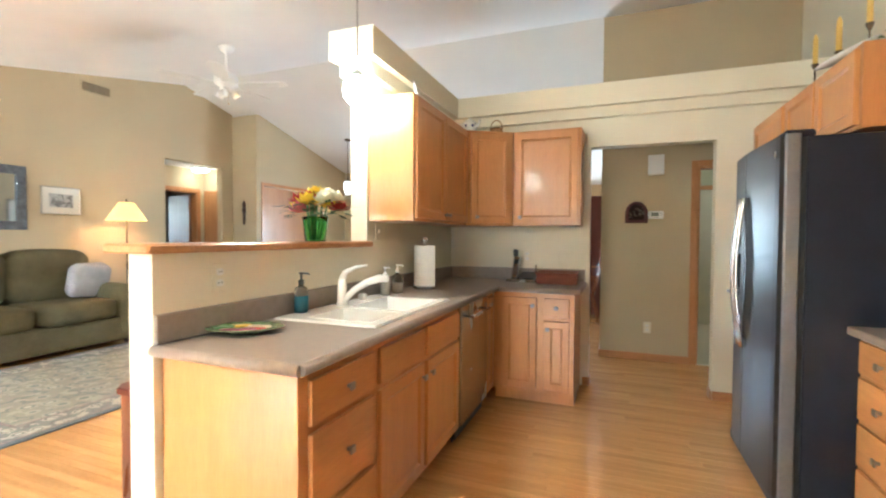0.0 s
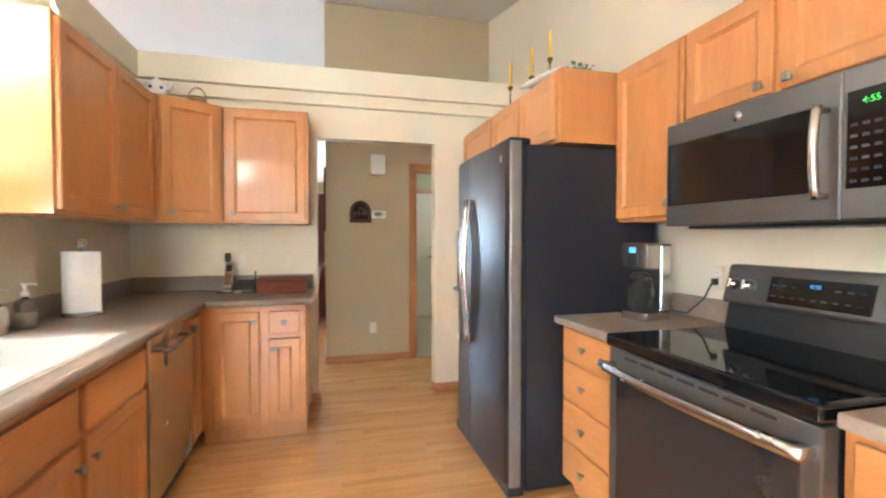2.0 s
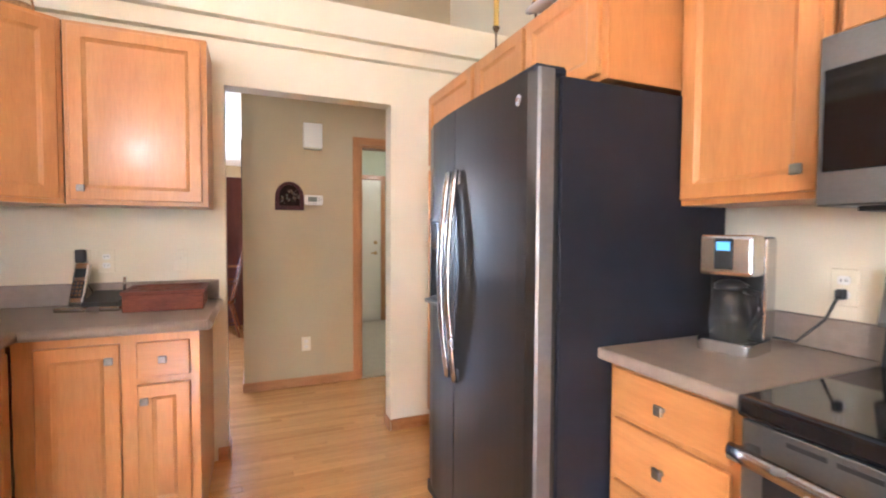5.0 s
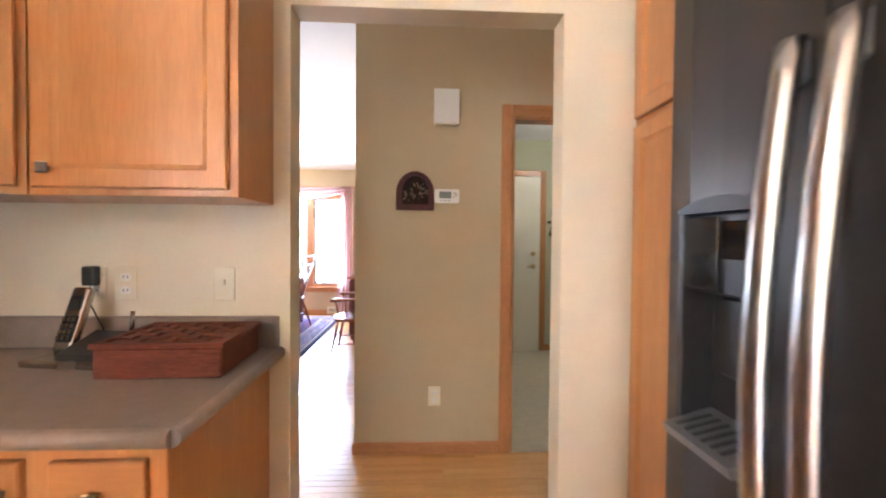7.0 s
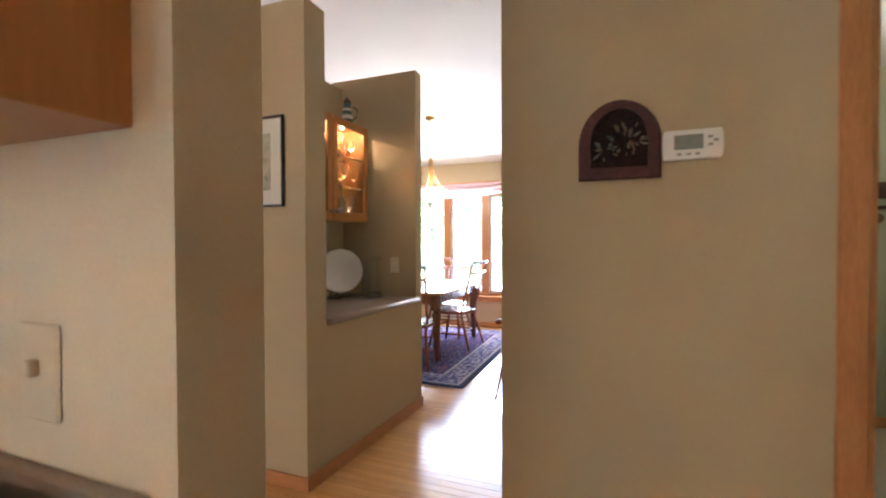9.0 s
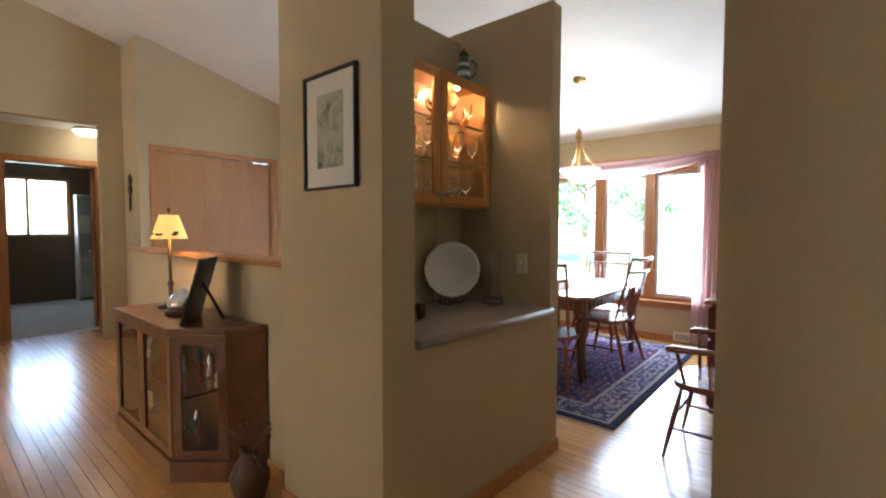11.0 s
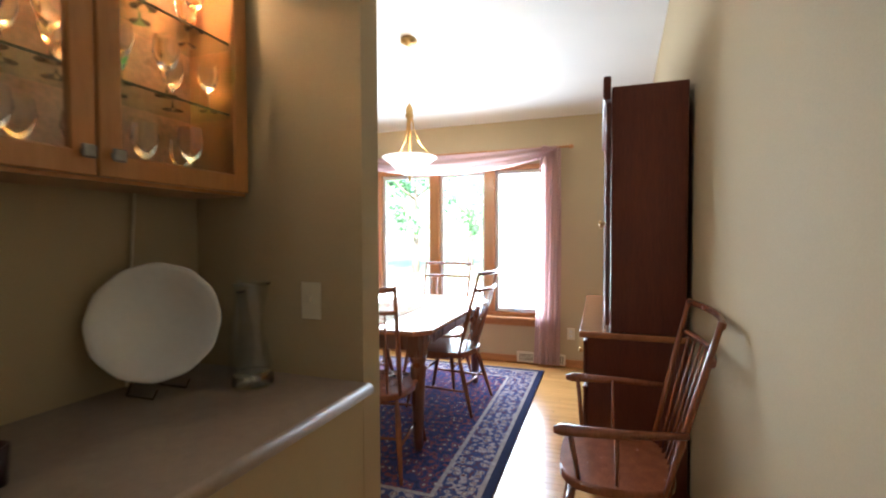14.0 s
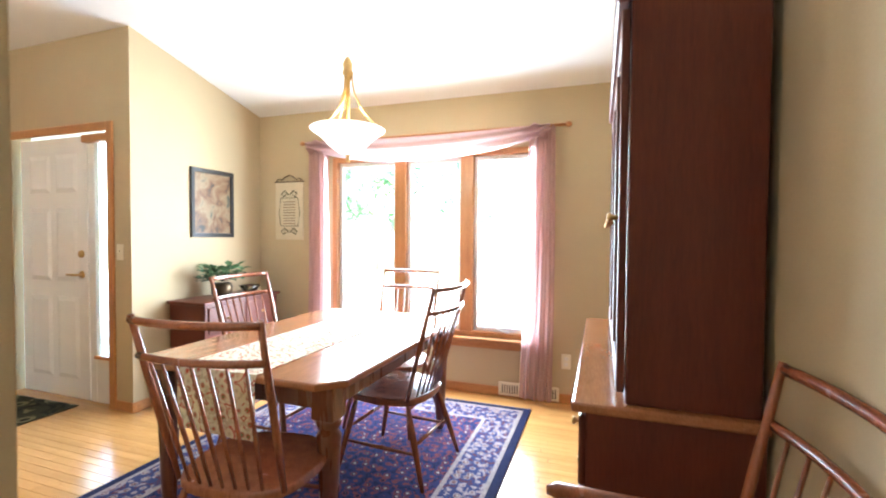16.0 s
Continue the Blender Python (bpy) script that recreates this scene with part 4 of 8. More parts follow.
def windsor_chair(m, arms, label):
    """Birdcage Windsor chair facing +y (front), back at -y."""
    ch = thing("dining_chair" if not arms else "armchair", m, label, "chair", "chairs in the dining room")
    w, dpt = (0.24, 0.225) if not arms else (0.25, 0.235)
    SHt = 0.44
    out = []
    for i in range(28):
        a = 2 * math.pi * i / 28
        c, s = math.cos(a), math.sin(a)
        k = 0.62
        x = w * math.copysign(abs(c) ** k, c) * (1.0 + 0.06 * s)
        y = dpt * math.copysign(abs(s) ** k, s)
        out.append((x, y))
    bm = bmesh.new()
    prism(bm, out, SHt - 0.036, SHt, bevel=0.010, seg=3)
    part("seat", bm, M_CHAIR, ch)
    for sx in (-1, 1):
        for sy in (-1, 1):
            topp = Vector((sx * (w - 0.06), sy * (dpt - 0.07), SHt - 0.03))
            foot = Vector((sx * (w + 0.0), sy * (dpt + (0.02 if sy > 0 else 0.05)), 0.0))
            pts = [foot.lerp(topp, k) for k in (0, 0.25, 0.55, 0.8, 1)]
            bm = bmesh.new()
            tube(bm, pts, [0.010, 0.014, 0.0175, 0.015, 0.011], seg=10)
            part("leg", bm, M_CHAIR, ch)
    for a, b, z in (((-1, -1), (-1, 1), 0.17), ((1, -1), (1, 1), 0.17), ((-1, 1), (1, 1), 0.24), ((-1, -1), (1, -1), 0.21)):
        k = z / (SHt - 0.03)
        def at(s):
            topp = Vector((s[0] * (w - 0.06), s[1] * (dpt - 0.07), SHt - 0.03))
            foot = Vector((s[0] * w, s[1] * (dpt + (0.02 if s[1] > 0 else 0.05)), 0.0))
            return foot.lerp(topp, k)
        p, q = at(a), at(b)
        bm = bmesh.new()
        tube(bm, [p, p.lerp(q, 0.5), q], [0.007, 0.0105, 0.007], seg=8)
        part("stretcher", bm, M_CHAIR, ch)
    # back: two rails joined by spindles, posts at the ends
    bw = w + (0.03 if arms else -0.012)
    H1, H2, lean = 0.90, 1.02, 0.11
    def rail(z, k):
        pts = []
        for i in range(11):
            u = -1 + 2 * i / 10
            y = -dpt + 0.035 - lean * (z - SHt) / 0.46 - 0.045 * (1 - u * u)
            pts.append(Vector((u * bw * k, y, z)))
        return pts
    for z, r, nm in ((H2, 0.0135, "crest_rail"), (H1, 0.0125, "lower_rail")):
        bm = bmesh.new()
        tube(bm, rail(z, 1.0), r, seg=10)
        part(nm, bm, M_CHAIR, ch)
    for sx in (-1, 1):
        bm = bmesh.new()
        topp = rail(H2, 1.0)[0 if sx < 0 else -1] + Vector((0, 0, 0.015))
        foot = Vector((sx * (w - 0.035), -dpt + 0.06, SHt - 0.01))
        tube(bm, [foot.lerp(topp, k) for k in (0, 0.3, 0.7, 1)], [0.010, 0.014, 0.0125, 0.0105], seg=10)
        part("post", bm, M_CHAIR, ch)
    lo = rail(H1, 1.0)
    hi = rail(H2, 1.0)
    for i in range(1, 8):
        u = i / 8
        k = u * 10
        j = min(9, int(k))
        pt = lo[j].lerp(lo[j + 1], k - j)
        bm = bmesh.new()
        foot = Vector(((u - 0.5) * 2 * (w - 0.055), -dpt + 0.045 - 0.02 * math.sin(math.pi * u), SHt - 0.01))
        tube(bm, [foot, foot.lerp(pt, 0.4), pt], [0.0055, 0.0075, 0.005], seg=7)
        part("spindle", bm, M_CHAIR, ch)
    if arms:
        for sx in (-1, 1):
            bm = bmesh.new()
            z = 0.66
            back = Vector((sx * (bw - 0.01), -dpt + 0.0 - lean * (z - SHt) / 0.46 + 0.045, z))
            front = Vector((sx * (bw + 0.03), dpt - 0.03, z - 0.015))
            tube(bm, [back, back.lerp(front, 0.5) + Vector((sx * 0.015, 0, 0.0)), front, front + Vector((0, 0.03, -0.004))], [0.012, 0.016, 0.021, 0.012], seg=10)
            part("arm", bm, M_CHAIR, ch)
            for foot, head, r in (((sx * (w - 0.04), dpt - 0.09, SHt - 0.01), front - Vector((sx * 0.01, 0.03, 0.005)), 0.011), ((sx * (w - 0.03), 0.0, SHt - 0.01), back.lerp(front, 0.55), 0.008)):
                bm = bmesh.new()
                tube(bm, [foot, head], r, seg=8)
                part("arm_support", bm, M_CHAIR, ch)
    return ch


LAB = "dark cherry birdcage Windsor chair at the dining table"
Z0 = 0.013
windsor_chair(pose(-1.77, 8.06, Z0, 0, 0, 8), False, LAB)
windsor_chair(pose(-1.64, 9.02, Z0, 0, 0, 86), False, LAB)
windsor_chair(pose(-2.44, 9.00, Z0, 0, 0, -92), False, LAB)
windsor_chair(pose(-1.92, 9.52, Z0, 0, 0, 180), False, LAB)
windsor_chair(pose(-0.475, 7.59, 0.0, 0, 0, 90) @ Matrix.Diagonal((0.96, 0.87, 1, 1)), True, "dark cherry Windsor armchair against the dining wall")

# hutch: buffet below, display top above
hu = thing("china_hutch", pose(-0.61, 8.05, 0), "tall mahogany china hutch with glazed doors", "cabinet")
HL = 1.40
part("buffet", bx(0.02, 0.465, 0.0, HL, 0.06, 0.80, bevel=0.004), M_HUTCH, hu)
part("plinth", bx(0.05, 0.465, 0.03, HL - 0.03, 0.0, 0.06), M_HUTCH, hu)
part("buffet_top", bx(-0.02, 0.47, -0.02, HL + 0.02, 0.80, 0.83, bevel=0.008, seg=2), M_TABLE, hu)
part("upper_case", bx(0.125, 0.455, 0.01, HL - 0.01, 0.83, 2.01, bevel=0.004), M_HUTCH, hu)
part("cornice", bx(0.085, 0.12, -0.005, HL + 0.005, 1.95, 2.06, bevel=0.006), M_HUTCH, hu)
for i in range(3):
    y0 = 0.02 + i * (HL - 0.04) / 3
    y1 = y0 + (HL - 0.04) / 3 - 0.01
    bm = bmesh.new()
    for b in ((y0, y0 + 0.05, 0.86, 1.94), (y1 - 0.05, y1, 0.86, 1.94), (y0 + 0.05, y1 - 0.05, 0.86, 0.92), (y0 + 0.05, y1 - 0.05, 1.88, 1.94)):
        box(bm, 0.10, 0.122, b[0], b[1], b[2], b[3], bevel=0.003)
    dd = part("door", bm, M_HUTCH, hu)
    part("pane", bx(0.109, 0.113, y0 + 0.05, y1 - 0.05, 0.92, 1.88), M_CLEAR, dd)
    bm = bmesh.new()
    lathe(bm, [(0.0, 0), (0.008, 0.002), (0.006, 0.014), (0.014, 0.022), (0.012, 0.03), (0, 0.032)], 14, m=pose(0.10, y0 + 0.025, 1.36, 0, -90, 0))
    part("knob", bm, M_BRASS, dd)
    for z0, z1 in ((0.10, 0.55), (0.57, 0.78)):
        bm = bmesh.new()
        box(bm, 0.0, 0.02, y0, y1, z0, z1, bevel=0.006)
        df = part("drawer" if z0 > 0.5 else "lower_door", bm, M_HUTCH, hu)
        bm = bmesh.new()
        lathe(bm, [(0.0, 0), (0.008, 0.002), (0.006, 0.014), (0.014, 0.022), (0.012, 0.03), (0, 0.032)], 14, m=pose(0.0, (y0 + y1) / 2, (z0 + z1) / 2, 0, -90, 0))
        part("knob", bm, M_BRASS, df)

# ---- trim: casings, baseboards, doors, windows ----
def baseboard(name, *bs):
    boxes(name, M_OAK_H, *bs, label="honey oak baseboard", category="baseboard", bevel=0.004)


BB, BT = 0.075, 0.012
baseboard("baseboard_hall", (DE - BT, LD0 - 0.06, HY - BT, HY, 0.001, BB))
baseboard("baseboard_hall_corner", (DE - BT, DE, HY, HY + 0.5, 0.001, BB))
baseboard("baseboard_kitchen", (KO0 - 0.05, KO0, KN - BT, KN, 0.001, BB), (KO1, 1.02, KN - BT, KN, 0.001, BB))
baseboard("baseboard_jamb", (KO0, KO0 + BT, KN, KN + KT, 0.001, BB), (KO1 - BT, KO1, KN, KN + KT, 0.001, BB))
baseboard("baseboard_pillar", (NW - BT, NX, 5.71 - BT, 5.71, 0.001, BB))
bm = bmesh.new()
prism(bm, [(NX, 5.71 - BT), (NX + BT, 5.71 - BT), (NE + BT, 7.034), (NE, 7.034)], 0.001, BB)
struct("baseboard_niche", bm, M_OAK_H, "honey oak baseboard", "baseboard")
baseboard("baseboard_dining_east", (DE - BT, DE, HY + 0.5, YN - BT, 0.001, BB))
baseboard("baseboard_dining_north", (-3.75, DE, YN - BT, YN, 0.001, BB))
baseboard("baseboard_dining_west", (-3.75, -3.75 + BT, FD, YN - BT, 0.001, BB))
baseboard("baseboard_entry", (-5.9, -5.2, FD - BT, FD, 0.001, BB), (-3.92, -3.75 + BT, FD - BT, FD, 0.001, BB))
baseboard("baseboard_west", (XW, XW + BT, YS, 4.95, 0.001, BB))
baseboard("baseboard_closet", (-5.9, -5.9 + BT, 6.25, 6.36, 0.001, BB), (-5.9, -5.9 + BT, 7.92, 9.0, 0.001, BB), (XW, -5.9 + BT, 6.25 - BT, 6.25, 0.001, BB))
baseboard("baseboard_entry_half_wall", (-4.5, NW - BT, 5.80 - BT, 5.80, 0.001, BB))
baseboard("baseboard_laundry", (0.012, 2.6, 7.75 - BT, 7.75, 0.005, BB))


def casing_y(name, x0, x1, z1, y, w=0.065, t=0.016):
    """Oak casing on a wall that faces -y, with jambs through it."""
    boxes(name, M_OAK, (x0 - w, x0, y - t, y, 0.001, z1 + w), (x1, x1 + w, y - t, y, 0.001, z1 + w), label="honey oak door casing", category="trim", bevel=0.004)
    boxes(name + "_head", M_OAK_H, (x0, x1, y - t, y, z1, z1 + w), label="honey oak head casing", category="trim", bevel=0.004)


casing_y("laundry_casing", LD0, LD1, LDZ, HY)
boxes("laundry_jamb", M_OAK, (LD0, LD0 + 0.018, HY + 0.001, HY + 0.12, 0.005, LDZ), (LD1 - 0.018, LD1, HY + 0.001, HY + 0.12, 0.005, LDZ),
      (LD0 + 0.018, LD1 - 0.018, HY + 0.001, HY + 0.12, LDZ - 0.018, LDZ), label="honey oak door jamb", category="trim")
# outside door of the laundry, in its far wall
casing_y("laundry_back_casing", 0.86, 1.64, 2.03, 7.75)
ld = thing("door_laundry", pose(0.86, 7.735, 0.005), "white painted flush door with brass lever", "door")
tagged(ld, kind="structure")
part("leaf", bx(0.003, 0.777, 0.0, 0.012, 0.0, 2.02, bevel=0.003), M_SWITCH, ld)
bm = bmesh.new()
tube(bm, [(0.70, 0.0, 0.98), (0.70, -0.05, 0.98), (0.62, -0.055, 0.98)], 0.009, seg=8)
lathe(bm, [(0.028, 0), (0.026, 0.008), (0.0, 0.009)], 16, m=pose(0.70, 0.0, 0.98, 90, 0, 0))
part("door_handle", bm, M_BRASS, ld)
bm = bmesh.new()
lathe(bm, [(0.028, 0), (0.026, 0.015), (0.012, 0.02), (0.0, 0.021)], 16, m=pose(0.70, 0.0, 1.13, 90, 0, 0))
part("deadbolt", bm, M_BRASS, ld)

# front door with sidelight
casing_y("entry_casing", -5.12, -3.98, 2.06, FD)
fdr = thing("door_front", pose(-5.09, FD + 0.05, 0.004), "white six panel front door with brass lever", "door")
tagged(fdr, kind="structure")
bm = bmesh.new()
box(bm, 0.0, 0.80, 0.0, 0.045, 0.0, 2.05, bevel=0.003)
part("leaf", bm, M_WHITE, fdr)
for z0, z1 in ((0.15, 0.80), (0.92, 1.50), (1.62, 1.92)):
    for x0, x1 in ((0.11, 0.37), (0.43, 0.69)):
        bm = bmesh.new()
        outer_pts = [(x0, z0), (x1, z0), (x1, z1), (x0, z1)]
        inner_pts = [(x0 + 0.035, z0 + 0.035), (x1 - 0.035, z0 + 0.035), (x1 - 0.035, z1 - 0.035), (x0 + 0.035, z1 - 0.035)]
        va = [bm.verts.new((x, 0.0, z)) for x, z in outer_pts]
        vb = [bm.verts.new((x, -0.010, z)) for x, z in inner_pts]
        for i in range(4):
            bm.faces.new((va[i], va[(i + 1) % 4], vb[(i + 1) % 4], vb[i]))
        bm.faces.new(vb)
        part("panel", bm, M_WHITE, fdr)
bm = bmesh.new()
tube(bm, [(0.73, 0.0, 0.98), (0.73, -0.05, 0.98), (0.64, -0.055, 0.98)], 0.009, seg=8)
lathe(bm, [(0.03, 0), (0.027, 0.008), (0.0, 0.009)], 16, m=pose(0.73, 0.0, 0.98, 90, 0, 0))
part("door_handle", bm, M_BRASS, fdr, "brass lever handle")
bm = bmesh.new()
lathe(bm, [(0.03, 0), (0.027, 0.015), (0.012, 0.02), (0.0, 0.021)], 16, m=pose(0.73, 0.0, 1.14, 90, 0, 0))
part("deadbolt", bm, M_BRASS, fdr)
sl = thing("window_sidelight", pose(-4.28, FD, 0), "narrow white sidelight window beside the front door", "window")
tagged(sl, kind="structure")
bm = bmesh.new()
for b in ((0.0, 0.07, 0.0, 2.06), (0.23, 0.30, 0.0, 2.06), (0.07, 0.23, 0.0, 0.36), (0.07, 0.23, 2.0, 2.06)):
    box(bm, b[0], b[1], 0.05, 0.09, b[2], b[3], bevel=0.003)
part("window_frame", bm, M_WHITE, sl)
part("pane", bx(0.07, 0.23, 0.066, 0.071, 0.36, 2.0), M_PANEGLASS, sl).visible_shadow = False
part("top_blind", bx(0.0, 0.30, 0.0, 0.05, 1.99, 2.05, bevel=0.008), M_OAK_H, sl, "honey oak blind head rail")
part("bottom_rail", bx(0.06, 0.24, 0.035, 0.05, 0.34, 0.365, bevel=0.003), M_OAK_H, sl)

# closet doors
boxes("closet_casing", M_OAK, (-5.9, -5.884, 6.36, 6.42, 0.001, 2.27), (-5.9, -5.884, 7.86, 7.92, 0.001, 2.27), (-5.9, -5.884, 6.42, 7.86, 2.21, 2.27),
      label="honey oak closet casing", category="trim", bevel=0.003)
for y0, y1, dx in ((6.425, 7.15, -5.935), (7.13, 7.855, -5.965)):
    whole("closet_door", bx(dx - 0.025, dx, y0, y1, 0.01, 2.2, bevel=0.003), M_DOORWOOD, "flat birch sliding closet door", "door", "closet doors")

# bedroom doorway, its open door, and the linen door beside it
boxes("bedroom_casing", M_OAK, (VX, VX + 0.016, 5.21, 5.28, 0.001, 2.17), (VX, VX + 0.016, 6.16, 6.23, 0.001, 2.17), (VX - 0.12, VX, 5.28, 5.296, 0.001, 2.10), (VX - 0.12, VX, 6.144, 6.16, 0.001, 2.10),
      label="honey oak bedroom door casing", category="trim", bevel=0.003)
boxes("bedroom_casing_head", M_OAK, (VX, VX + 0.016, 5.28, 6.16, 2.10, 2.17), (VX - 0.12, VX, 5.296, 6.144, 2.085, 2.10), label="honey oak head casing", category="trim", bevel=0.003)
hd = thing("door_bedroom", pose(VX - 0.125, 6.14, 0.012, 0, 0, 166), "honey oak flush bedroom door standing open", "door")
tagged(hd, kind="structure")
part("leaf", bx(0.0, 0.82, 0.0, 0.035, 0.0, 2.06, bevel=0.003), M_DOORBROWN, hd)
bm = bmesh.new()
tube(bm, [(0.76, 0.035, 0.97), (0.76, 0.085, 0.97), (0.66, 0.09, 0.97)], 0.009, seg=8)
part("door_handle", bm, M_CHROME, hd)
hd2 = thing("door_linen", pose(-7.13, VN, 0.004), "honey oak flush linen door in the hallway", "door")
tagged(hd2, kind="structure")
part("leaf", bx(0.0, 0.46, -0.010, -0.001, 0.0, 2.08, bevel=0.003), M_DOORWOOD, hd2)
bm = bmesh.new()
box(bm, -0.06, 0.0, -0.018, -0.001, 0.0, 2.14, bevel=0.003)
box(bm, 0.46, 0.52, -0.018, -0.001, 0.0, 2.14, bevel=0.003)
box(bm, 0.0, 0.46, -0.018, -0.001, 2.08, 2.14, bevel=0.003)
part("casing", bm, M_OAK, hd2)
bwn = thing("window_bedroom", pose(BX, 0, 0), "bright bedroom window with an oak frame", "window")
tagged(bwn, kind="structure")
bm = bmesh.new()
for y0, y1, z0, z1 in ((BWY0, BWY0 + 0.05, 1.165, 2.2), (BWY1 - 0.05, BWY1, 1.165, 2.2), (BWY0 + 0.05, BWY1 - 0.05, 1.165, 1.21), (BWY0 + 0.05, BWY1 - 0.05, 2.155, 2.2), (5.86, 5.90, 1.21, 2.155)):
    box(bm, -0.09, 0.01, y0, y1, z0, z1, bevel=0.004)
part("window_frame", bm, M_OAK, bwn)
for y0, y1 in ((BWY0 + 0.05, 5.86), (5.90, BWY1 - 0.05)):
    part("pane", bx(-0.06, -0.056, y0, y1, 1.21, 2.155), M_PANEGLASS, bwn).visible_shadow = False
bs_ = thing("tall_shelf_unit", pose(-10.3, 6.50, 0.006), "tall white shelf unit in the bedroom", "shelf")
for nm, b in (("side_panel", (-0.28, 0.0, 0.0, 0.02, 0.0, 1.9)), ("side_panel", (-0.28, 0.0, 0.36, 0.38, 0.0, 1.9)), ("back_panel", (-0.28, -0.27, 0.02, 0.36, 0.0, 1.9)), ("top", (-0.28, 0.005, -0.005, 0.385, 1.9, 1.92))):
    part(nm, bx(*b), M_WHITE, bs_)
for z in (0.04, 0.42, 0.80, 1.18, 1.55):
    part("shelf", bx(-0.27, -0.005, 0.02, 0.36, z, z + 0.018), M_WHITE, bs_)
for z0, z1 in ((0.06, 0.40), (0.44, 0.78), (1.20, 1.53)):
    part("drawer", bx(-0.02, 0.0, 0.022, 0.358, z0, z1, bevel=0.004), M_IVORY, bs_)

# dining window: oak frame, three casements
dwn = thing("window_dining", pose(WX0, YN, 0), "wide three pane window with honey oak frame", "window")
tagged(dwn, kind="structure")
WW = WX1 - WX0
bm = bmesh.new()
for b in ((0.0, 0.05, WZ0, WZ1), (WW - 0.05, WW, WZ0, WZ1), (0.05, WW - 0.05, WZ0, WZ0 + 0.04), (0.05, WW - 0.05, WZ1 - 0.05, WZ1)):
    box(bm, b[0], b[1], 0.0, 0.12, b[2], b[3], bevel=0.004)
part("window_frame", bm, M_OAK, dwn)
for mx in (2.26 - 0.03, 1.63 - 0.01):
    px = -mx - WX0
    part("mullion", bx(px - 0.055, px + 0.055, 0.0, 0.12, WZ0 + 0.04, WZ1 - 0.05, bevel=0.006), M_OAK, dwn)
edges_ = [0.05, -2.23 - WX0, -1.62 - WX0, WW - 0.05]
for i in range(3):
    a = edges_[i] + (0.055 if i else 0.0)
    c = edges_[i + 1] - (0.055 if i < 2 else 0.0)
    bm = bmesh.new()
    for b in ((a, a + 0.03, WZ0 + 0.04, WZ1 - 0.05), (c - 0.03, c, WZ0 + 0.04, WZ1 - 0.05), (a + 0.03, c - 0.03, WZ0 + 0.04, WZ0 + 0.075), (a + 0.03, c - 0.03, WZ1 - 0.085, WZ1 - 0.05)):
        box(bm, b[0], b[1], 0.05, 0.085, b[2], b[3], bevel=0.004)
    sash = part("sash", bm, M_WHITE, dwn)
    pn = part("pane", bx(a + 0.03, c - 0.03, 0.065, 0.069, WZ0 + 0.075, WZ1 - 0.085), M_PANEGLASS, dwn)
    pn.visible_shadow = False
    bm = bmesh.new()
    tube(bm, [((a + c) / 2 - 0.05, 0.04, WZ0 + 0.06), ((a + c) / 2, 0.01, WZ0 + 0.055), ((a + c) / 2 + 0.06, 0.0, WZ0 + 0.05)], 0.008, seg=8)
    part("crank", bm, M_WHITE, dwn)
part("window_sill", bx(-0.06, WW + 0.06, -0.06, 0.0, WZ0 - 0.03, WZ0, bevel=0.006), M_OAK_H, dwn)
part("apron", bx(-0.04, WW + 0.04, -0.015, 0.0, WZ0 - 0.09, WZ0 - 0.03, bevel=0.004), M_OAK_H, dwn)

# patio door and living window, unseen behind the camera, sized to shape the sun
for nm, x0, x1, z0, z1, n in (("window_garden_door", PX0, PX1, 0.0, PZ1, 1), ("window_living", LX0, LX1, LZ0, LZ1, 2)):
    wnd = thing(nm, pose(0, YS - 0.1, 0), "unseen white framed glass opening, sized for the sun beam", "window")
    tagged(wnd, kind="structure")
    bm = bmesh.new()
    for i in range(n + 1):
        xx = x0 + (x1 - x0) * i / n
        box(bm, max(x0, xx - 0.03), min(x1, xx + 0.03), 0.0, 0.05, z0, z1)
    part("window_frame", bm, M_WHITE, wnd)
    for i in range(n):
        xa, xb = x0 + (x1 - x0) * i / n + 0.03, x0 + (x1 - x0) * (i + 1) / n - 0.03
        p = part("pane", bx(xa, xb, 0.02, 0.025, z0 + 0.01, z1 - 0.01), M_PANEGLASS, wnd)
        p.visible_shadow = False

# ---- small fixtures ----
def wall_plate(m, kind, label):
    """Plate facing -y, centred."""
    p = thing("light_switch" if kind == "switch" else "power_outlet", m, label, "switch" if kind == "switch" else "outlet")
    bm = bmesh.new()
    box(bm, -0.036, 0.036, -0.006, 0.0, -0.058, 0.058, bevel=0.003)
    part("plate", bm, M_SWITCH, p)
    if kind == "switch":
        bm = bmesh.new()
        box(bm, -0.005, 0.005, -0.018, -0.006, -0.004, 0.016, bevel=0.002)
        part("toggle", bm, M_SWITCH, p)
    else:
        for dz in (-0.022, 0.022):
            bm = bmesh.new()
            prism(bm, [(x, y) for x, y in rounded(0.034, 0.028, 0.01)], 0, 0.003)
            o = part("socket", bm, M_WHITE, p)
            o.matrix_local = pose(0, -0.006, dz, 90, 0, 0)
            bm = bmesh.new()
            for dx in (-0.007, 0.007):
                box(bm, dx - 0.001, dx + 0.001, -0.0105, -0.009, dz - 0.004, dz + 0.005)
            part("slots", bm, M_BLACK, p)
    return p


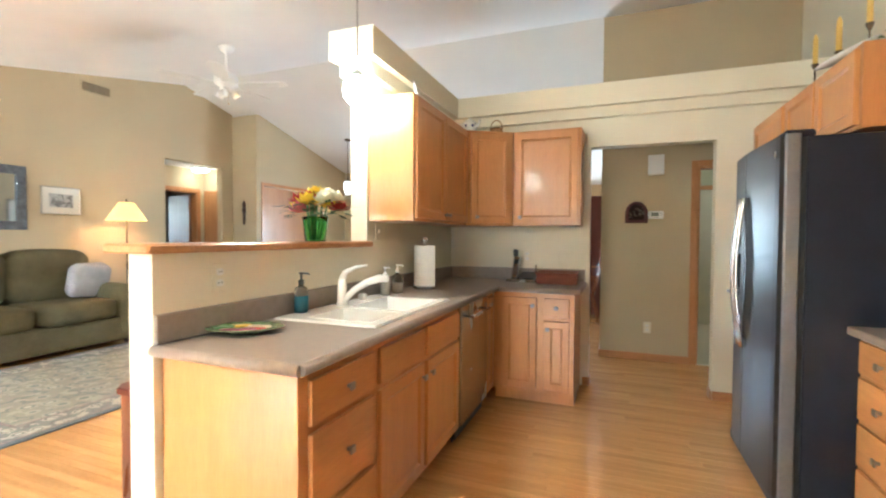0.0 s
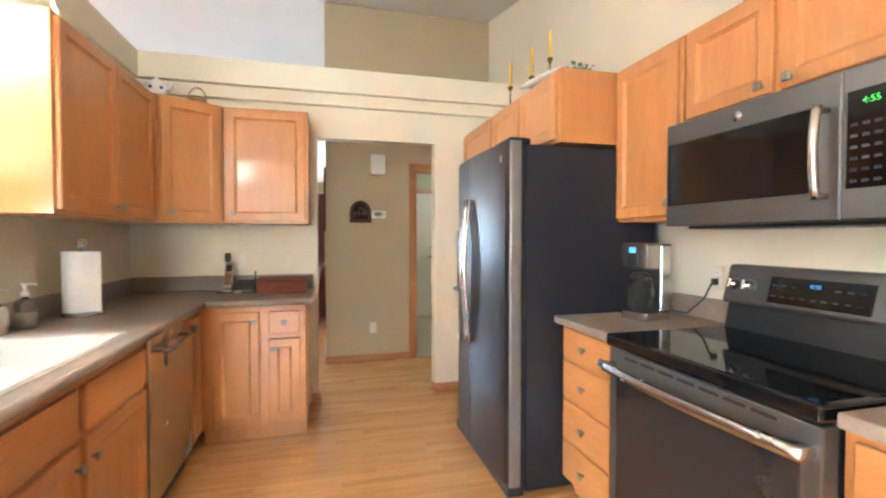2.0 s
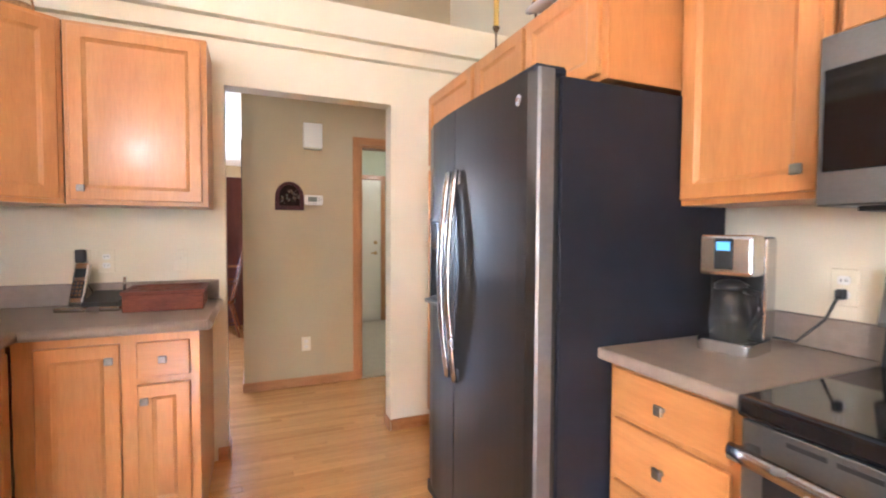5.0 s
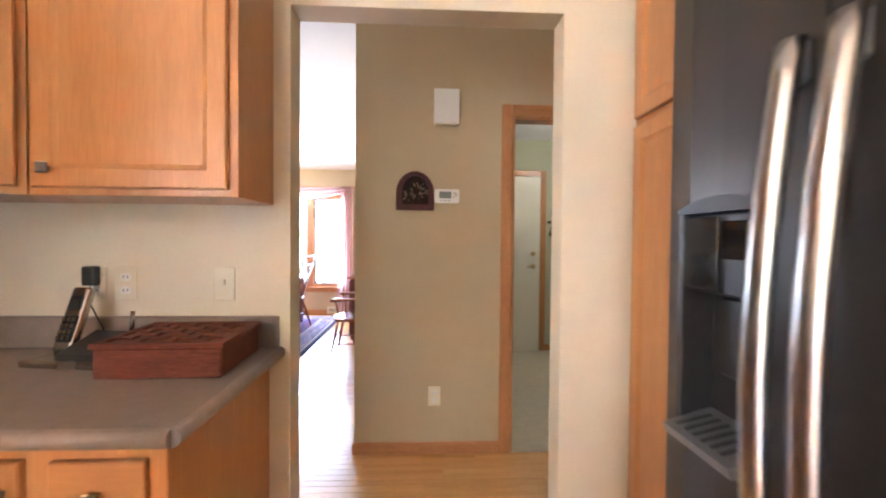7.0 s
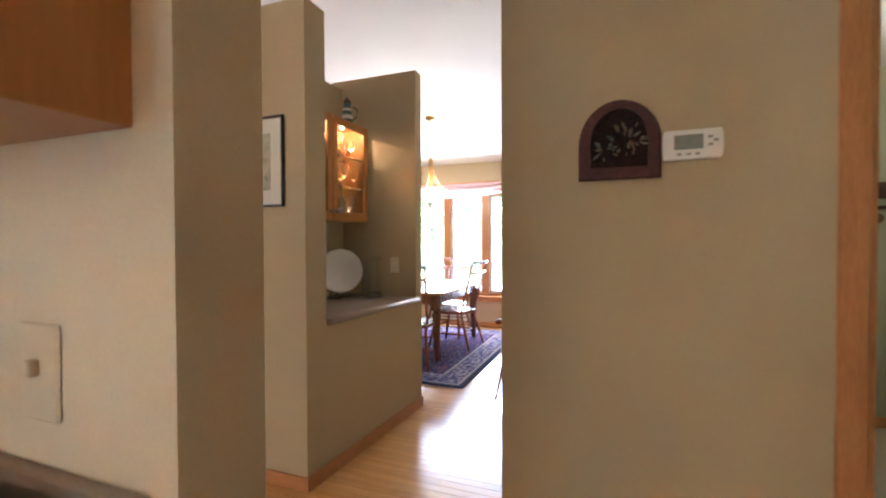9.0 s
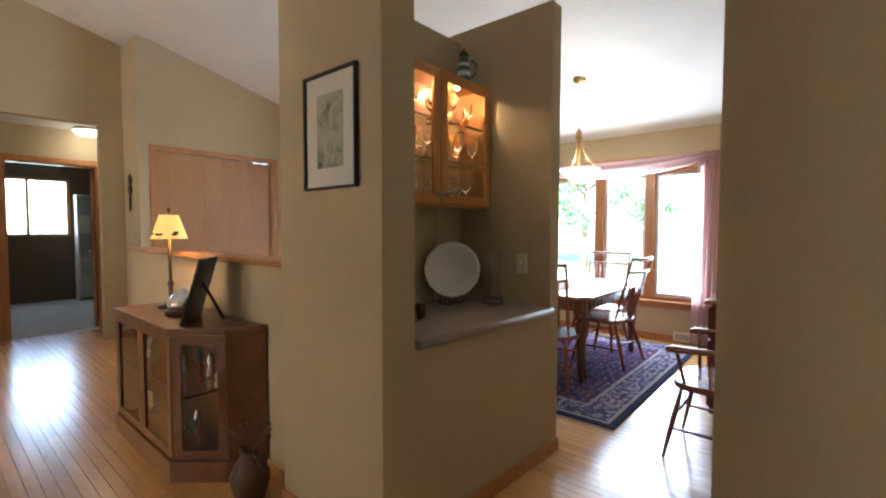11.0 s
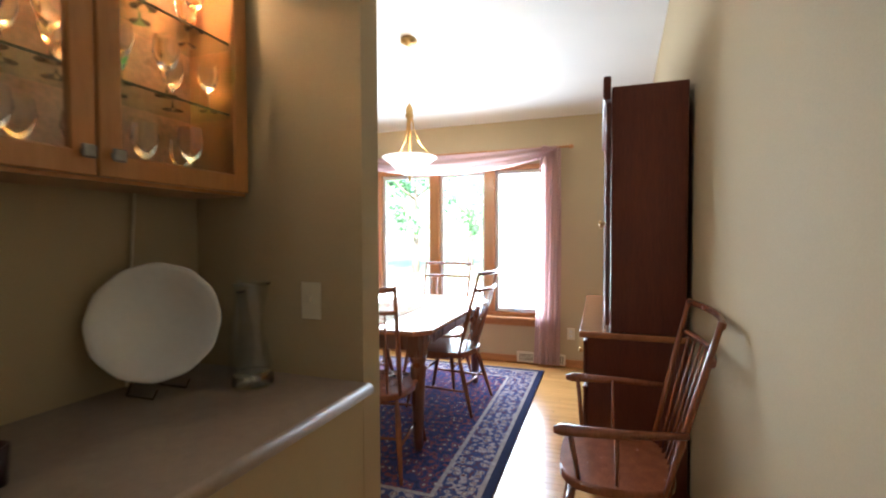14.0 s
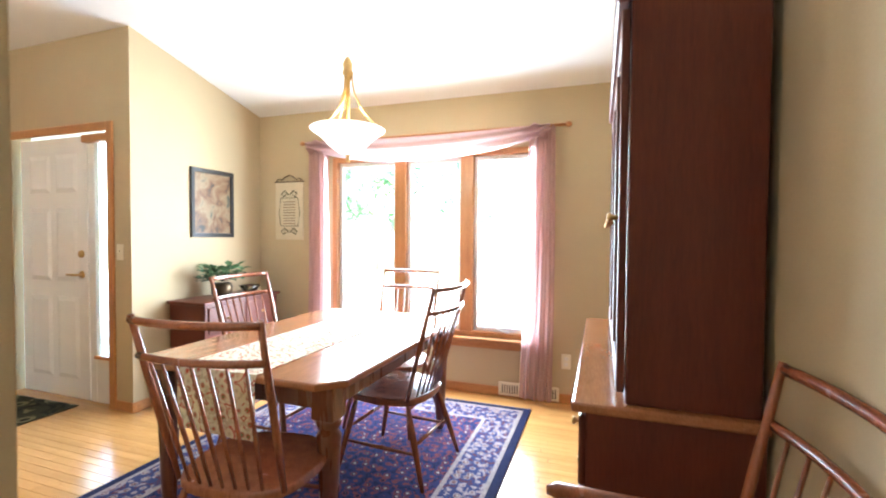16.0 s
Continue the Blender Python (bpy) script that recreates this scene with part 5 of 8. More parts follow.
wall_plate(pose(0.345, HY, 0.35), "outlet", "ivory power outlet low on the hall wall")
wall_plate(pose(-0.41, KN, 1.13), "switch", "ivory light switch over the worktop")
wall_plate(pose(-0.735, KN, 1.13), "outlet", "ivory power outlet over the worktop")
wall_plate(pose(-0.835, KN, 1.13), "outlet", "ivory power outlet with a black plug")
wall_plate(pose(KW, 1.42, 1.13, 0, 0, 90), "outlet", "ivory power outlet over the sink worktop")
wall_plate(pose(XE, 2.20, 1.12, 0, 0, -90), "outlet", "ivory power outlet beside the coffee maker")
wall_plate(pose(NX - 0.13, 6.93, 1.10), "switch", "ivory light switch in the niche")
wall_plate(pose(-3.86, FD, 1.17), "switch", "ivory light switch beside the front door")
wall_plate(pose(-0.80, YN, 0.33), "outlet", "ivory power outlet under the window")
wall_plate(pose(KW, 2.72, 1.33, 0, 0, 90), "switch", "white switch under the wall cabinet")

# alarm box, plaque, thermostat on the hall wall
al = thing("door_chime", pose(0.405, HY, 2.07), "white door chime box high on the wall", "chime")
part("cover", bx(-0.075, 0.075, -0.045, 0.0, -0.10, 0.10, bevel=0.006, seg=2), M_WHITE, al)
part("base", bx(-0.07, 0.07, -0.05, 0.0, -0.108, -0.1), M_SWITCH, al)
pq = thing("wall_plaque", pose(0.222, HY, 1.46), "red-brown arched wooden plaque with carved flowers", "plaque")
arch = [(-0.112, 0.0), (0.112, 0.0)] + [(0.112 * math.cos(radians(a)), 0.10 + 0.13 * math.sin(radians(a))) for a in range(0, 181, 12)]
inner = [(x * 0.70, 0.035 + z * 0.74) for x, z in arch]
M_PLAQUE = mat("red_brown_plaque", (0.085, 0.024, 0.022), 0.5, var=0.25, scale=20, fine=120, bump=0.1, spec=0.3)
M_RECESS = mat("dark_carved_ground", (0.026, 0.014, 0.012), 0.75, var=0.3, scale=60, fine=200, bump=0.3, spec=0.15)
bm = bmesh.new()
loops = [[bm.verts.new((x, y, z)) for x, z in pts] for pts, y in ((arch, 0.0), (arch, -0.016), ([(x * 0.96, 0.004 + z * 0.97) for x, z in arch], -0.020), (inner, -0.018), (inner, -0.006))]
for a, b in zip(loops, loops[1:]):
    for i in range(len(a)):
        bm.faces.new((a[i], a[(i + 1) % len(a)], b[(i + 1) % len(b)], b[i]))
part("frame", bm, M_PLAQUE, pq)
bm = bmesh.new()
prism(bm, inner, 0.003, 0.007)
o = part("recess", bm, M_RECESS, pq, "dark carved ground")
o.matrix_local = pose(0, 0, 0, 90, 0, 0)
M_RED = mat("dull_red", (0.22, 0.05, 0.04), 0.6, bump=0.05)
M_OLIVE = mat("olive_green", (0.06, 0.065, 0.028), 0.6, bump=0.05)
M_OCHRE = mat("ochre_carving", (0.16, 0.10, 0.05), 0.6, bump=0.05)
M_CARVE = mat("aged_grey_carving", (0.15, 0.12, 0.095), 0.6, var=0.2, scale=60, bump=0.05)
rnd = random.Random(5)
for i in range(44):
    # leaves fan out round two flower heads
    hx, hz, span = ((0.025, 0.115, 0.055), (-0.04, 0.085, 0.035))[i % 3 == 0]
    a = rnd.uniform(0, 6.28)
    r = span * math.sqrt(rnd.random())
    x, z = hx + r * math.cos(a), hz + r * math.sin(a) * 0.8
    L = rnd.uniform(0.007, 0.015)
    bm = bmesh.new()
    lathe(bm, [(0.0, -L), (L * 0.32, -L * 0.4), (L * 0.4, 0.0), (L * 0.25, L * 0.6), (0, L)], 7, m=pose(x, -0.010 - 0.006 * rnd.random(), z, 0, math.degrees(math.pi / 2 - a), 0) @ Matrix.Diagonal((1, 0.5, 1, 1)))
    part("carving", bm, (M_CARVE, M_OLIVE, M_RED if r < 0.02 else M_CARVE, M_OCHRE, M_RECESS)[i % 5], pq)
th = thing("thermostat", pose(0.41, HY, 1.545), "white wall thermostat with grey screen", "thermostat")
bm = bmesh.new()
side = [(0.066 + 0.008 * math.cos(radians(a)), 0.040 * math.sin(radians(a)) / math.sin(radians(70))) for a in range(-70, 71, 14)]
prism(bm, side + [(-x, z) for x, z in reversed(side)], 0, 0.027, bevel=0.004, seg=2)
o = part("case", bm, M_WHITE, th)
o.matrix_local = pose(0, 0, 0, 90, 0, 0)
M_LCD = mat("grey_lcd", (0.22, 0.25, 0.22), 0.2, bump=0.0)
part("screen", bx(-0.045, 0.026, -0.029, -0.026, -0.014, 0.026, bevel=0.001), M_LCD, th)
for x, z in ((0.043, 0.017), (0.056, 0.007), (0.043, -0.004), (-0.032, -0.027), (-0.010, -0.027), (0.012, -0.027)):
    part("button", bx(x - 0.006, x + 0.006, -0.029, -0.026, z - 0.0035, z + 0.0035, bevel=0.001), M_GREYBTN, th)

# ---- on the kitchen worktop ----
sk = thing("kitchen_sink", pose(0, 0, 0.914), "white double bowl kitchen sink set in the worktop", "sink")
bm = bmesh.new()
rx0, rx1, ry0, ry1 = SX0 - 0.03, SX1 + 0.035, SY0 - 0.03, SY1 + 0.03
ym = 2.06
ix0, ix1 = SX0 + 0.10, SX1 - 0.015
zt = 0.012
bowls = ((SY0 + 0.02, ym - 0.02), (ym + 0.02, SY1 - 0.02))
# rim as slabs round the two bowls
for b in ((rx0, ix0, ry0, ry1), (ix1, rx1, ry0, ry1), (ix0, ix1, ry0, bowls[0][0]), (ix0, ix1, bowls[0][1], bowls[1][0]), (ix0, ix1, bowls[1][1], ry1)):
    box(bm, b[0], b[1], b[2], b[3], -0.001, zt)
part("rim", bm, M_PORC, sk)
bm = bmesh.new()
for r in (0.0, 0.006):
    zr = zt - 0.001 - r * 1.5
    rings_ = [bm.verts.new((x, y, zr)) for x, y in ((rx0 - r, ry0 - r), (rx1 + r, ry0 - r), (rx1 + r, ry1 + r), (rx0 - r, ry1 + r))]
bm.verts.ensure_lookup_table()
for i in range(4):
    bm.faces.new([bm.verts[k] for k in (i, (i + 1) % 4, 4 + (i + 1) % 4, 4 + i)])
part("rim_edge", bm, M_PORC, sk)
for y0, y1 in bowls:
    bm = bmesh.new()
    up = [bm.verts.new((x, y, zt)) for x, y in ((ix0, y0), (ix1, y0), (ix1, y1), (ix0, y1))]
    s = 0.03
    dn = [bm.verts.new((x, y, -0.19)) for x, y in ((ix0 + s, y0 + s), (ix1 - s, y0 + s), (ix1 - s, y1 - s), (ix0 + s, y1 - s))]
    for i in range(4):
        bm.faces.new((up[i], up[(i + 1) % 4], dn[(i + 1) % 4], dn[i]))
    bm.faces.new(dn)
    bw_ = part("bowl", bm, M_PORC, sk)
    sm = bw_.modifiers.new("thick", 'SOLIDIFY')
    sm.thickness = 0.006
    bm = bmesh.new()
    lathe(bm, [(0.0, -0.186), (0.04, -0.186), (0.042, -0.183), (0.0, -0.182)], 20, at=((ix0 + ix1) / 2, (y0 + y1) / 2, 0))
    part("drain", bm, M_CHROME, bw_)
fc = thing("faucet", pose(-1.36, 2.12, 0.926), "white single lever kitchen faucet", "faucet")
bm = bmesh.new()
lathe(bm, [(0.032, 0.0), (0.030, 0.012), (0.026, 0.02), (0.025, 0.11), (0.022, 0.135), (0.010, 0.15), (0, 0.152)], 20)
part("body", bm, M_PORC, fc)
bm = bmesh.new()
tube(bm, [(0.012, 0.0, 0.03), (0.06, 0.03, 0.085), (0.12, 0.06, 0.125), (0.18, 0.09, 0.145), (0.225, 0.112, 0.145)], [0.018, 0.018, 0.019, 0.021, 0.022], seg=14)
part("spout", bm, M_PORC, fc)
bm = bmesh.new()
tube(bm, [(0.0, 0.0, 0.14), (0.015, 0.01, 0.18), (0.06, 0.045, 0.205), (0.11, 0.08, 0.215)], [0.02, 0.015, 0.010, 0.007], seg=12)
part("lever", bm, M_PORC, fc)
part("dispenser_cap", bx(-1.38, -1.34, 2.31, 2.35, 0.012, 0.051, bevel=0.006, seg=2), M_PORC, sk)


def pump_bottle(m, liquid, label, r=0.026, h=0.12, fill=0.55):
    pb = thing("soap_bottle", m, label, "bottle", "soap bottles by the sink")
    bm = bmesh.new()
    lathe(bm, [(r * 0.9, 0.0), (r, 0.006), (r, h * 0.8), (r * 0.75, h * 0.95), (0.012, h), (0.012, h + 0.015)], 20, cap=False)
    bm.faces.new(list(reversed([v for v in bm.verts[:20]])))
    part("bottle", bm, M_CLEAR, pb)
    bm = bmesh.new()
    lathe(bm, [(0.0, 0.004), (r * 0.88, 0.004), (r * 0.92, h * fill), (0.0, h * fill)], 20)
    part("soap", bm, liquid, pb)
    bm = bmesh.new()
    lathe(bm, [(0.015, h + 0.008), (0.015, h + 0.028), (0.006, h + 0.03), (0.006, h + 0.055), (0.012, h + 0.058), (0.012, h + 0.066), (0, h + 0.067)], 14)
    tube(bm, [(0.0, 0.0, h + 0.062), (0.035, 0.0, h + 0.060), (0.04, 0.0, h + 0.052)], 0.005, seg=8)
    part("pump", bm, M_BLACK if liquid is M_BLUE else M_WHITE, pb)
    return pb


M_BLUE = mat("blue_soap", (0.03, 0.22, 0.30), 0.2, var=0.05, bump=0.0)
M_SOAPW = mat("white_lotion", (0.70, 0.66, 0.58), 0.3, var=0.03, bump=0.0)
pump_bottle(pose(-1.415, 1.85, 0.926, 0, 0, 20), M_BLUE, "clear pump bottle half full of blue soap", 0.034, 0.13, 0.6)
pump_bottle(pose(-1.40, 2.68, 0.914, 0, 0, 60), M_SOAPW, "white lotion pump bottle behind the sink", 0.035, 0.12, 0.8)
pump_bottle(pose(-1.38, 2.82, 0.914, 0, 0, 40), M_SOAPW, "clear pump bottle behind the sink", 0.038, 0.13, 0.5)
pt = thing("paper_towel_holder", pose(-1.32, 3.15, 0.914) @ Matrix.Diagonal((1.16, 1.16, 1.1, 1)), "white paper towel roll on a steel stand", "paper towel")
bm = bmesh.new()
lathe(bm, [(0.075, 0.0), (0.075, 0.008), (0.02, 0.014), (0.008, 0.016), (0.008, 0.31), (0.014, 0.315), (0.02, 0.33), (0.014, 0.345), (0, 0.348)], 24)
part("stand", bm, M_BRIGHT, pt)
bm = bmesh.new()
lathe(bm, [(0.02, 0.018), (0.066, 0.018), (0.068, 0.022), (0.068, 0.288), (0.066, 0.293), (0.02, 0.293)], 36, cap=False)
part("roll", bm, M_PAPER, pt)
bm = bmesh.new()
vs = [bm.verts.new(v) for v in ((0.04, -0.055, 0.02), (0.085, -0.03, 0.02), (0.085, -0.03, 0.29), (0.04, -0.055, 0.29))]
bm.faces.new(vs)
o = part("loose_sheet", bm, M_PAPER, pt)
o.modifiers.new("thick", 'SOLIDIFY').thickness = 0.001
# painted dish on the counter end
M_DISHG = mat("painted_dish_green", (0.20, 0.26, 0.13), 0.25, var=0.3, scale=30, bump=0.0)
ds = thing("decorative_dish", pose(-1.34, 1.42, 0.9145, 0, 0, 30), "low oval dish with a painted vegetable pattern", "dish")
bm = bmesh.new()
lathe(bm, [(0.0, 0.002), (0.055, 0.002), (0.06, 0.006), (0.10, 0.02), (0.118, 0.024), (0.116, 0.028), (0.10, 0.026), (0.058, 0.012), (0.0, 0.010)], 32, m=Matrix.Diagonal((1.25, 0.85, 1, 1)))
part("plate", bm, M_DISHG, ds)
pal = [(0.55, 0.06, 0.04), (0.75, 0.5, 0.06), (0.25, 0.04, 0.10), (0.7, 0.6, 0.4), (0.08, 0.2, 0.06)]
pm = [mat("painted_%s" % n, c, 0.3, var=0.15, scale=40, bump=0.0) for n, c in zip(("red", "yellow", "plum", "cream", "green"), pal)]
for i in range(11):
    bm = bmesh.new()
    a = i * 2.4
    r = 0.03 + 0.055 * ((i * 7) % 5) / 5
    s = 0.022 + 0.006 * (i % 3)
    lathe(bm, [(s, 0.0), (s * 0.9, 0.006), (0, 0.008)], 12, at=(r * 1.25 * math.cos(a), r * 0.85 * math.sin(a), 0.013 + 0.011 * (r / 0.09)), m=Matrix.Diagonal((1.5, 0.8, 1, 1)))
    part("motif", bm, pm[i % 5], ds)
# cordless phone
ph = thing("cordless_phone", pose(-0.735, 3.97, 0.9145, 0, 0, -8) @ Matrix.Diagonal((1.3, 1.25, 1.25, 1)), "silver and black cordless phone on its base", "phone")
part("base", bx(-0.10, 0.10, -0.065, 0.065, 0.0, 0.018, bevel=0.006, seg=2), M_STEEL, ph)
bm = bmesh.new()
vs = [bm.verts.new(v) for v in ((-0.02, -0.055, 0.018), (0.09, -0.055, 0.018), (0.09, 0.055, 0.018), (-0.02, 0.055, 0.018), (-0.02, -0.05, 0.032), (0.09, -0.05, 0.032), (0.09, 0.055, 0.065), (-0.02, 0.055, 0.065))]
for q in ((4, 5, 6, 7), (0, 1, 5, 4), (1, 2, 6, 5), (2, 3, 7, 6), (3, 0, 4, 7)):
    bm.faces.new([vs[i] for i in q])
part("answering_panel", bm, M_BLACK, ph)
hs = part("handset", bx(-0.024, 0.024, -0.012, 0.012, 0.0, 0.165, bevel=0.008, seg=2), M_STEEL, ph)
hs.matrix_local = pose(-0.062, 0.01, 0.016, -22, 0, 0)
part("keypad", bx(-0.019, 0.019, -0.015, -0.011, 0.025, 0.09, bevel=0.002), M_BLACK, hs)
part("screen", bx(-0.017, 0.017, -0.015, -0.011, 0.105, 0.14, bevel=0.002), M_BLACK, hs)
for r in range(4):
    for c in range(3):
        part("button", bx(-0.016 + c * 0.012, -0.008 + c * 0.012, -0.018, -0.015, 0.03 + r * 0.015, 0.039 + r * 0.015), M_STEEL, hs)
bm = bmesh.new()
tube(bm, [(0.075, 0.05, 0.06), (0.075, 0.055, 0.115)], 0.005, seg=8)
part("antenna", bm, M_STEEL, ph)
plug = whole("power_plug", bx(-0.02, 0.02, -0.045, -0.008, -0.02, 0.045, bevel=0.006, seg=2), M_BLACK, "black power adapter in the wall outlet", "plug", m=pose(-0.835, KN, 1.145))
bm = bmesh.new()
tube(bm, [(-0.835, KN - 0.03, 1.125), (-0.83, KN - 0.035, 1.06), (-0.79, KN - 0.04, 0.99), (-0.77, KN - 0.05, 0.94), (-0.77, KN - 0.06, 0.922)], 0.0025, seg=6)
whole("phone_cord", bm, M_BLACK, "thin dark phone cord to the outlet", "cable")
# carved wooden box
cb = thing("wooden_box", pose(-0.435, 3.955, 0.9145, 0, 0, 2) @ Matrix.Diagonal((1.05, 1.05, 0.95, 1)), "red-brown wooden box with woven lattice lid", "box")
M_BOXW = mat("redwood_box", (0.19, 0.052, 0.026), 0.55, var=0.2, scale=5, fine=40, bump=0.04, stretch=(1, 6, 6), spec=0.2)
part("body", bx(-0.155, 0.155, -0.145, 0.145, 0.0, 0.085, bevel=0.004), M_BOXW, cb)
bm = bmesh.new()
frame_ring(bm, -0.16, 0.16, -0.15, 0.15, 0.022, 0.085, 0.10)
part("lid_frame", bm, M_BOXW, cb)
for i in range(7):
    x = -0.123 + i * 0.041
    part("lattice_slat", bx(x - 0.013, x + 0.013, -0.128, 0.128, 0.088, 0.095), M_BOXW, cb)
for j in range(6):
    y = -0.108 + j * 0.043
    for i in range(7):
        if (i + j) % 2:
            x = -0.123 + i * 0.041
            part("lattice_strip", bx(x - 0.024, x + 0.024, y - 0.012, y + 0.012, 0.095, 0.099), M_BOXW, cb)
# coffee maker
cm = thing("coffee_maker", pose(1.37, 2.36, 0.9145, 0, 0, -78) @ Matrix.Diagonal((0.84, 0.84, 1.06, 1)), "steel and black coffee maker with glass carafe", "coffee maker")
bm = bmesh.new()
prism(bm, rounded(0.19, 0.21, 0.03), 0, 0.035, bevel=0.004)
part("base", bm, M_BRIGHT, cm)
part("column", bx(-0.095, 0.095, 0.01, 0.105, 0.035, 0.34, bevel=0.01, seg=2), M_BLACK, cm)
bm = bmesh.new()
box(bm, -0.093, 0.093, -0.098, 0.009, 0.225, 0.345, bevel=0.012, seg=2)
part("head", bm, M_BRIGHT, cm)
part("side_panel", bx(0.03, 0.097, 0.012, 0.10, 0.04, 0.335, bevel=0.004), M_BRIGHT, cm)
part("control_panel", bx(-0.035, 0.03, -0.102, -0.096, 0.245, 0.335, bevel=0.003), M_BLACK, cm)
M_BLUELCD = glow_mat("blue_display", (0.15, 0.45, 0.9), 0.07)
part("display", bx(-0.025, 0.02, -0.105, -0.101, 0.30, 0.325), M_BLUELCD, cm)
bm = bmesh.new()
lathe(bm, [(0.055, 0.037), (0.068, 0.05), (0.072, 0.10), (0.062, 0.15), (0.05, 0.175), (0.052, 0.185)], 24, at=(-0.0, -0.035, 0), cap=False)
part("carafe", bm, M_CLEAR, cm)
bm = bmesh.new()
lathe(bm, [(0.054, 0.183), (0.056, 0.20), (0.03, 0.212), (0, 0.213)], 24, at=(0, -0.035, 0))
part("carafe_lid", bm, M_BLACK, cm)
bm = bmesh.new()
tube(bm, [(0.05, -0.05, 0.185), (0.105, -0.075, 0.18), (0.115, -0.08, 0.13), (0.075, -0.055, 0.075)], [0.009, 0.011, 0.011, 0.008], seg=10)
part("carafe_handle", bm, M_BLACK, cm)
bm = bmesh.new()
tube(bm, [(1.46, 2.32, 0.96), (1.53, 2.27, 0.945), (1.58, 2.22, 1.02), (1.60, 2.20, 1.09), (XE - 0.01, 2.20, 1.10)], 0.004, seg=7)
box(bm, XE - 0.035, XE - 0.006, 2.19, 2.21, 1.085, 1.115, bevel=0.003)
whole("appliance_cord", bm, M_BLACK, "black appliance cord to the wall outlet", "cable")

# green microwave clock, blue range clock
M_GREENLCD = glow_mat("green_digits", (0.12, 0.9, 0.08), 0.010)
def seven(m, text, h, material, parent, name="clock_digits"):
    cu = bpy.data.curves.new(name, 'FONT')
    cu.body = text
    cu.size = h
    cu.extrude = 0.0005
    cu.materials.append(material)
    tmp = bpy.data.objects.new(name, cu)
    me = bpy.data.meshes.new_from_object(tmp)
    ob = new(name, me)
    ob.parent = parent
    ob.matrix_local = m
    return ob


seven(pose(MWW * 0.895, -0.0035, 0.305, 90, 0, 0), "4:55", 0.024, M_GREENLCD, cpn)
o = seven(pose(0, 0, 0), "4:55", 0.022, M_BLUELCD, bgo)
o.matrix_local = tilt @ pose(0.345, -0.0048, 0.082, 90, 0, 0)
for r in range(6):
    for c in range(3):
        x = MWW * 0.862 + c * 0.028
        part("key", bx(x, x + 0.016, -0.0045, -0.003, 0.10 + r * 0.030, 0.108 + r * 0.030), M_GREYKEY, cpn)
for r in range(2):
    for c in range(9):
        if r == 1 and 3 <= c <= 5:
            continue
        x = 0.208 + c * 0.037
        o = part("key", bx(x, x + 0.018, -0.0055, -0.004, 0.036 + r * 0.042, 0.042 + r * 0.042), M_GREYKEY, bgo)
        o.matrix_local = tilt

# ---- on top of the cabinets ----
M_CANDLE = mat("yellow_candle_wax", (0.72, 0.47, 0.10), 0.5, var=0.04, bump=0.0)
for x, y, h in ((1.20, 3.62, 0.24), (1.16, 3.18, 0.16), (1.30, 3.20, 0.30)):
    cs = thing("candlestick", pose(x, y, 2.167), "thin iron candlestick with a yellow candle", "candle", "candlesticks on the cabinets")
    bm = bmesh.new()
    lathe(bm, [(0.035, 0), (0.033, 0.006), (0.006, 0.012), (0.005, h * 0.9), (0.018, h), (0.02, h + 0.012), (0.0, h + 0.012)], 14)
    part("stick", bm, M_BRONZE, cs)
    bm = bmesh.new()
    lathe(bm, [(0.014, h + 0.01), (0.014, h + 0.17), (0.005, h + 0.20), (0, h + 0.203)], 14)
    part("candle", bm, M_CANDLE, cs)
dg2 = thing("serving_plate", pose(1.10, 2.95, 2.167), "white scalloped plate leaning on the cabinet top", "plate")
bm = bmesh.new()
lathe(bm, [(0.0, 0.0), (0.09, 0.0), (0.14, 0.018), (0.138, 0.023), (0.09, 0.008), (0, 0.006)], 28)
o = part("plate", bm, M_PORC, dg2)
o.matrix_local = pose(0.02, 0, 0.062, 0, -24, 0)


def leafy(name, m, label, category, spread, n, size, material, seed, trail=0.0):
    """A tuft of small folded leaves on thin stems."""
    rnd = random.Random(seed)
    t = thing(name, m, label, category)
    bm = bmesh.new()
    stems = bmesh.new()
    for i in range(n):
        a = rnd.uniform(0, 2 * math.pi)
        r = spread * math.sqrt(rnd.random())
        z = rnd.uniform(0.02, spread * 0.9) - (trail * rnd.random() if r > spread * 0.6 else 0)
        p = Vector((r * math.cos(a), r * math.sin(a), max(z, 0.01 - trail)))
        d = Vector((math.cos(a) + rnd.uniform(-0.5, 0.5), math.sin(a) + rnd.uniform(-0.5, 0.5), rnd.uniform(-0.4, 0.7))).normalized()
        sd = d.cross(Vector((0, 0, 1))).normalized()
        s = size * rnd.uniform(0.6, 1.2)
        nrm = sd.cross(d)
        v = [bm.verts.new(p), bm.verts.new(p + d * s * 0.5 + sd * s * 0.38 + nrm * s * 0.1), bm.verts.new(p + d * s), bm.verts.new(p + d * s * 0.5 - sd * s * 0.38 + nrm * s * 0.1)]
        bm.faces.new((v[0], v[1], v[2]))
        bm.faces.new((v[0], v[2], v[3]))
        if i % 4 == 0:
            tube(stems, [(0, 0, 0.01), p * 0.5 + Vector((0, 0, 0.02)), p], 0.0015, seg=4)
    part("leaves", bm, material, t)
    part("stems", stems, M_OLIVE, t)
    return t


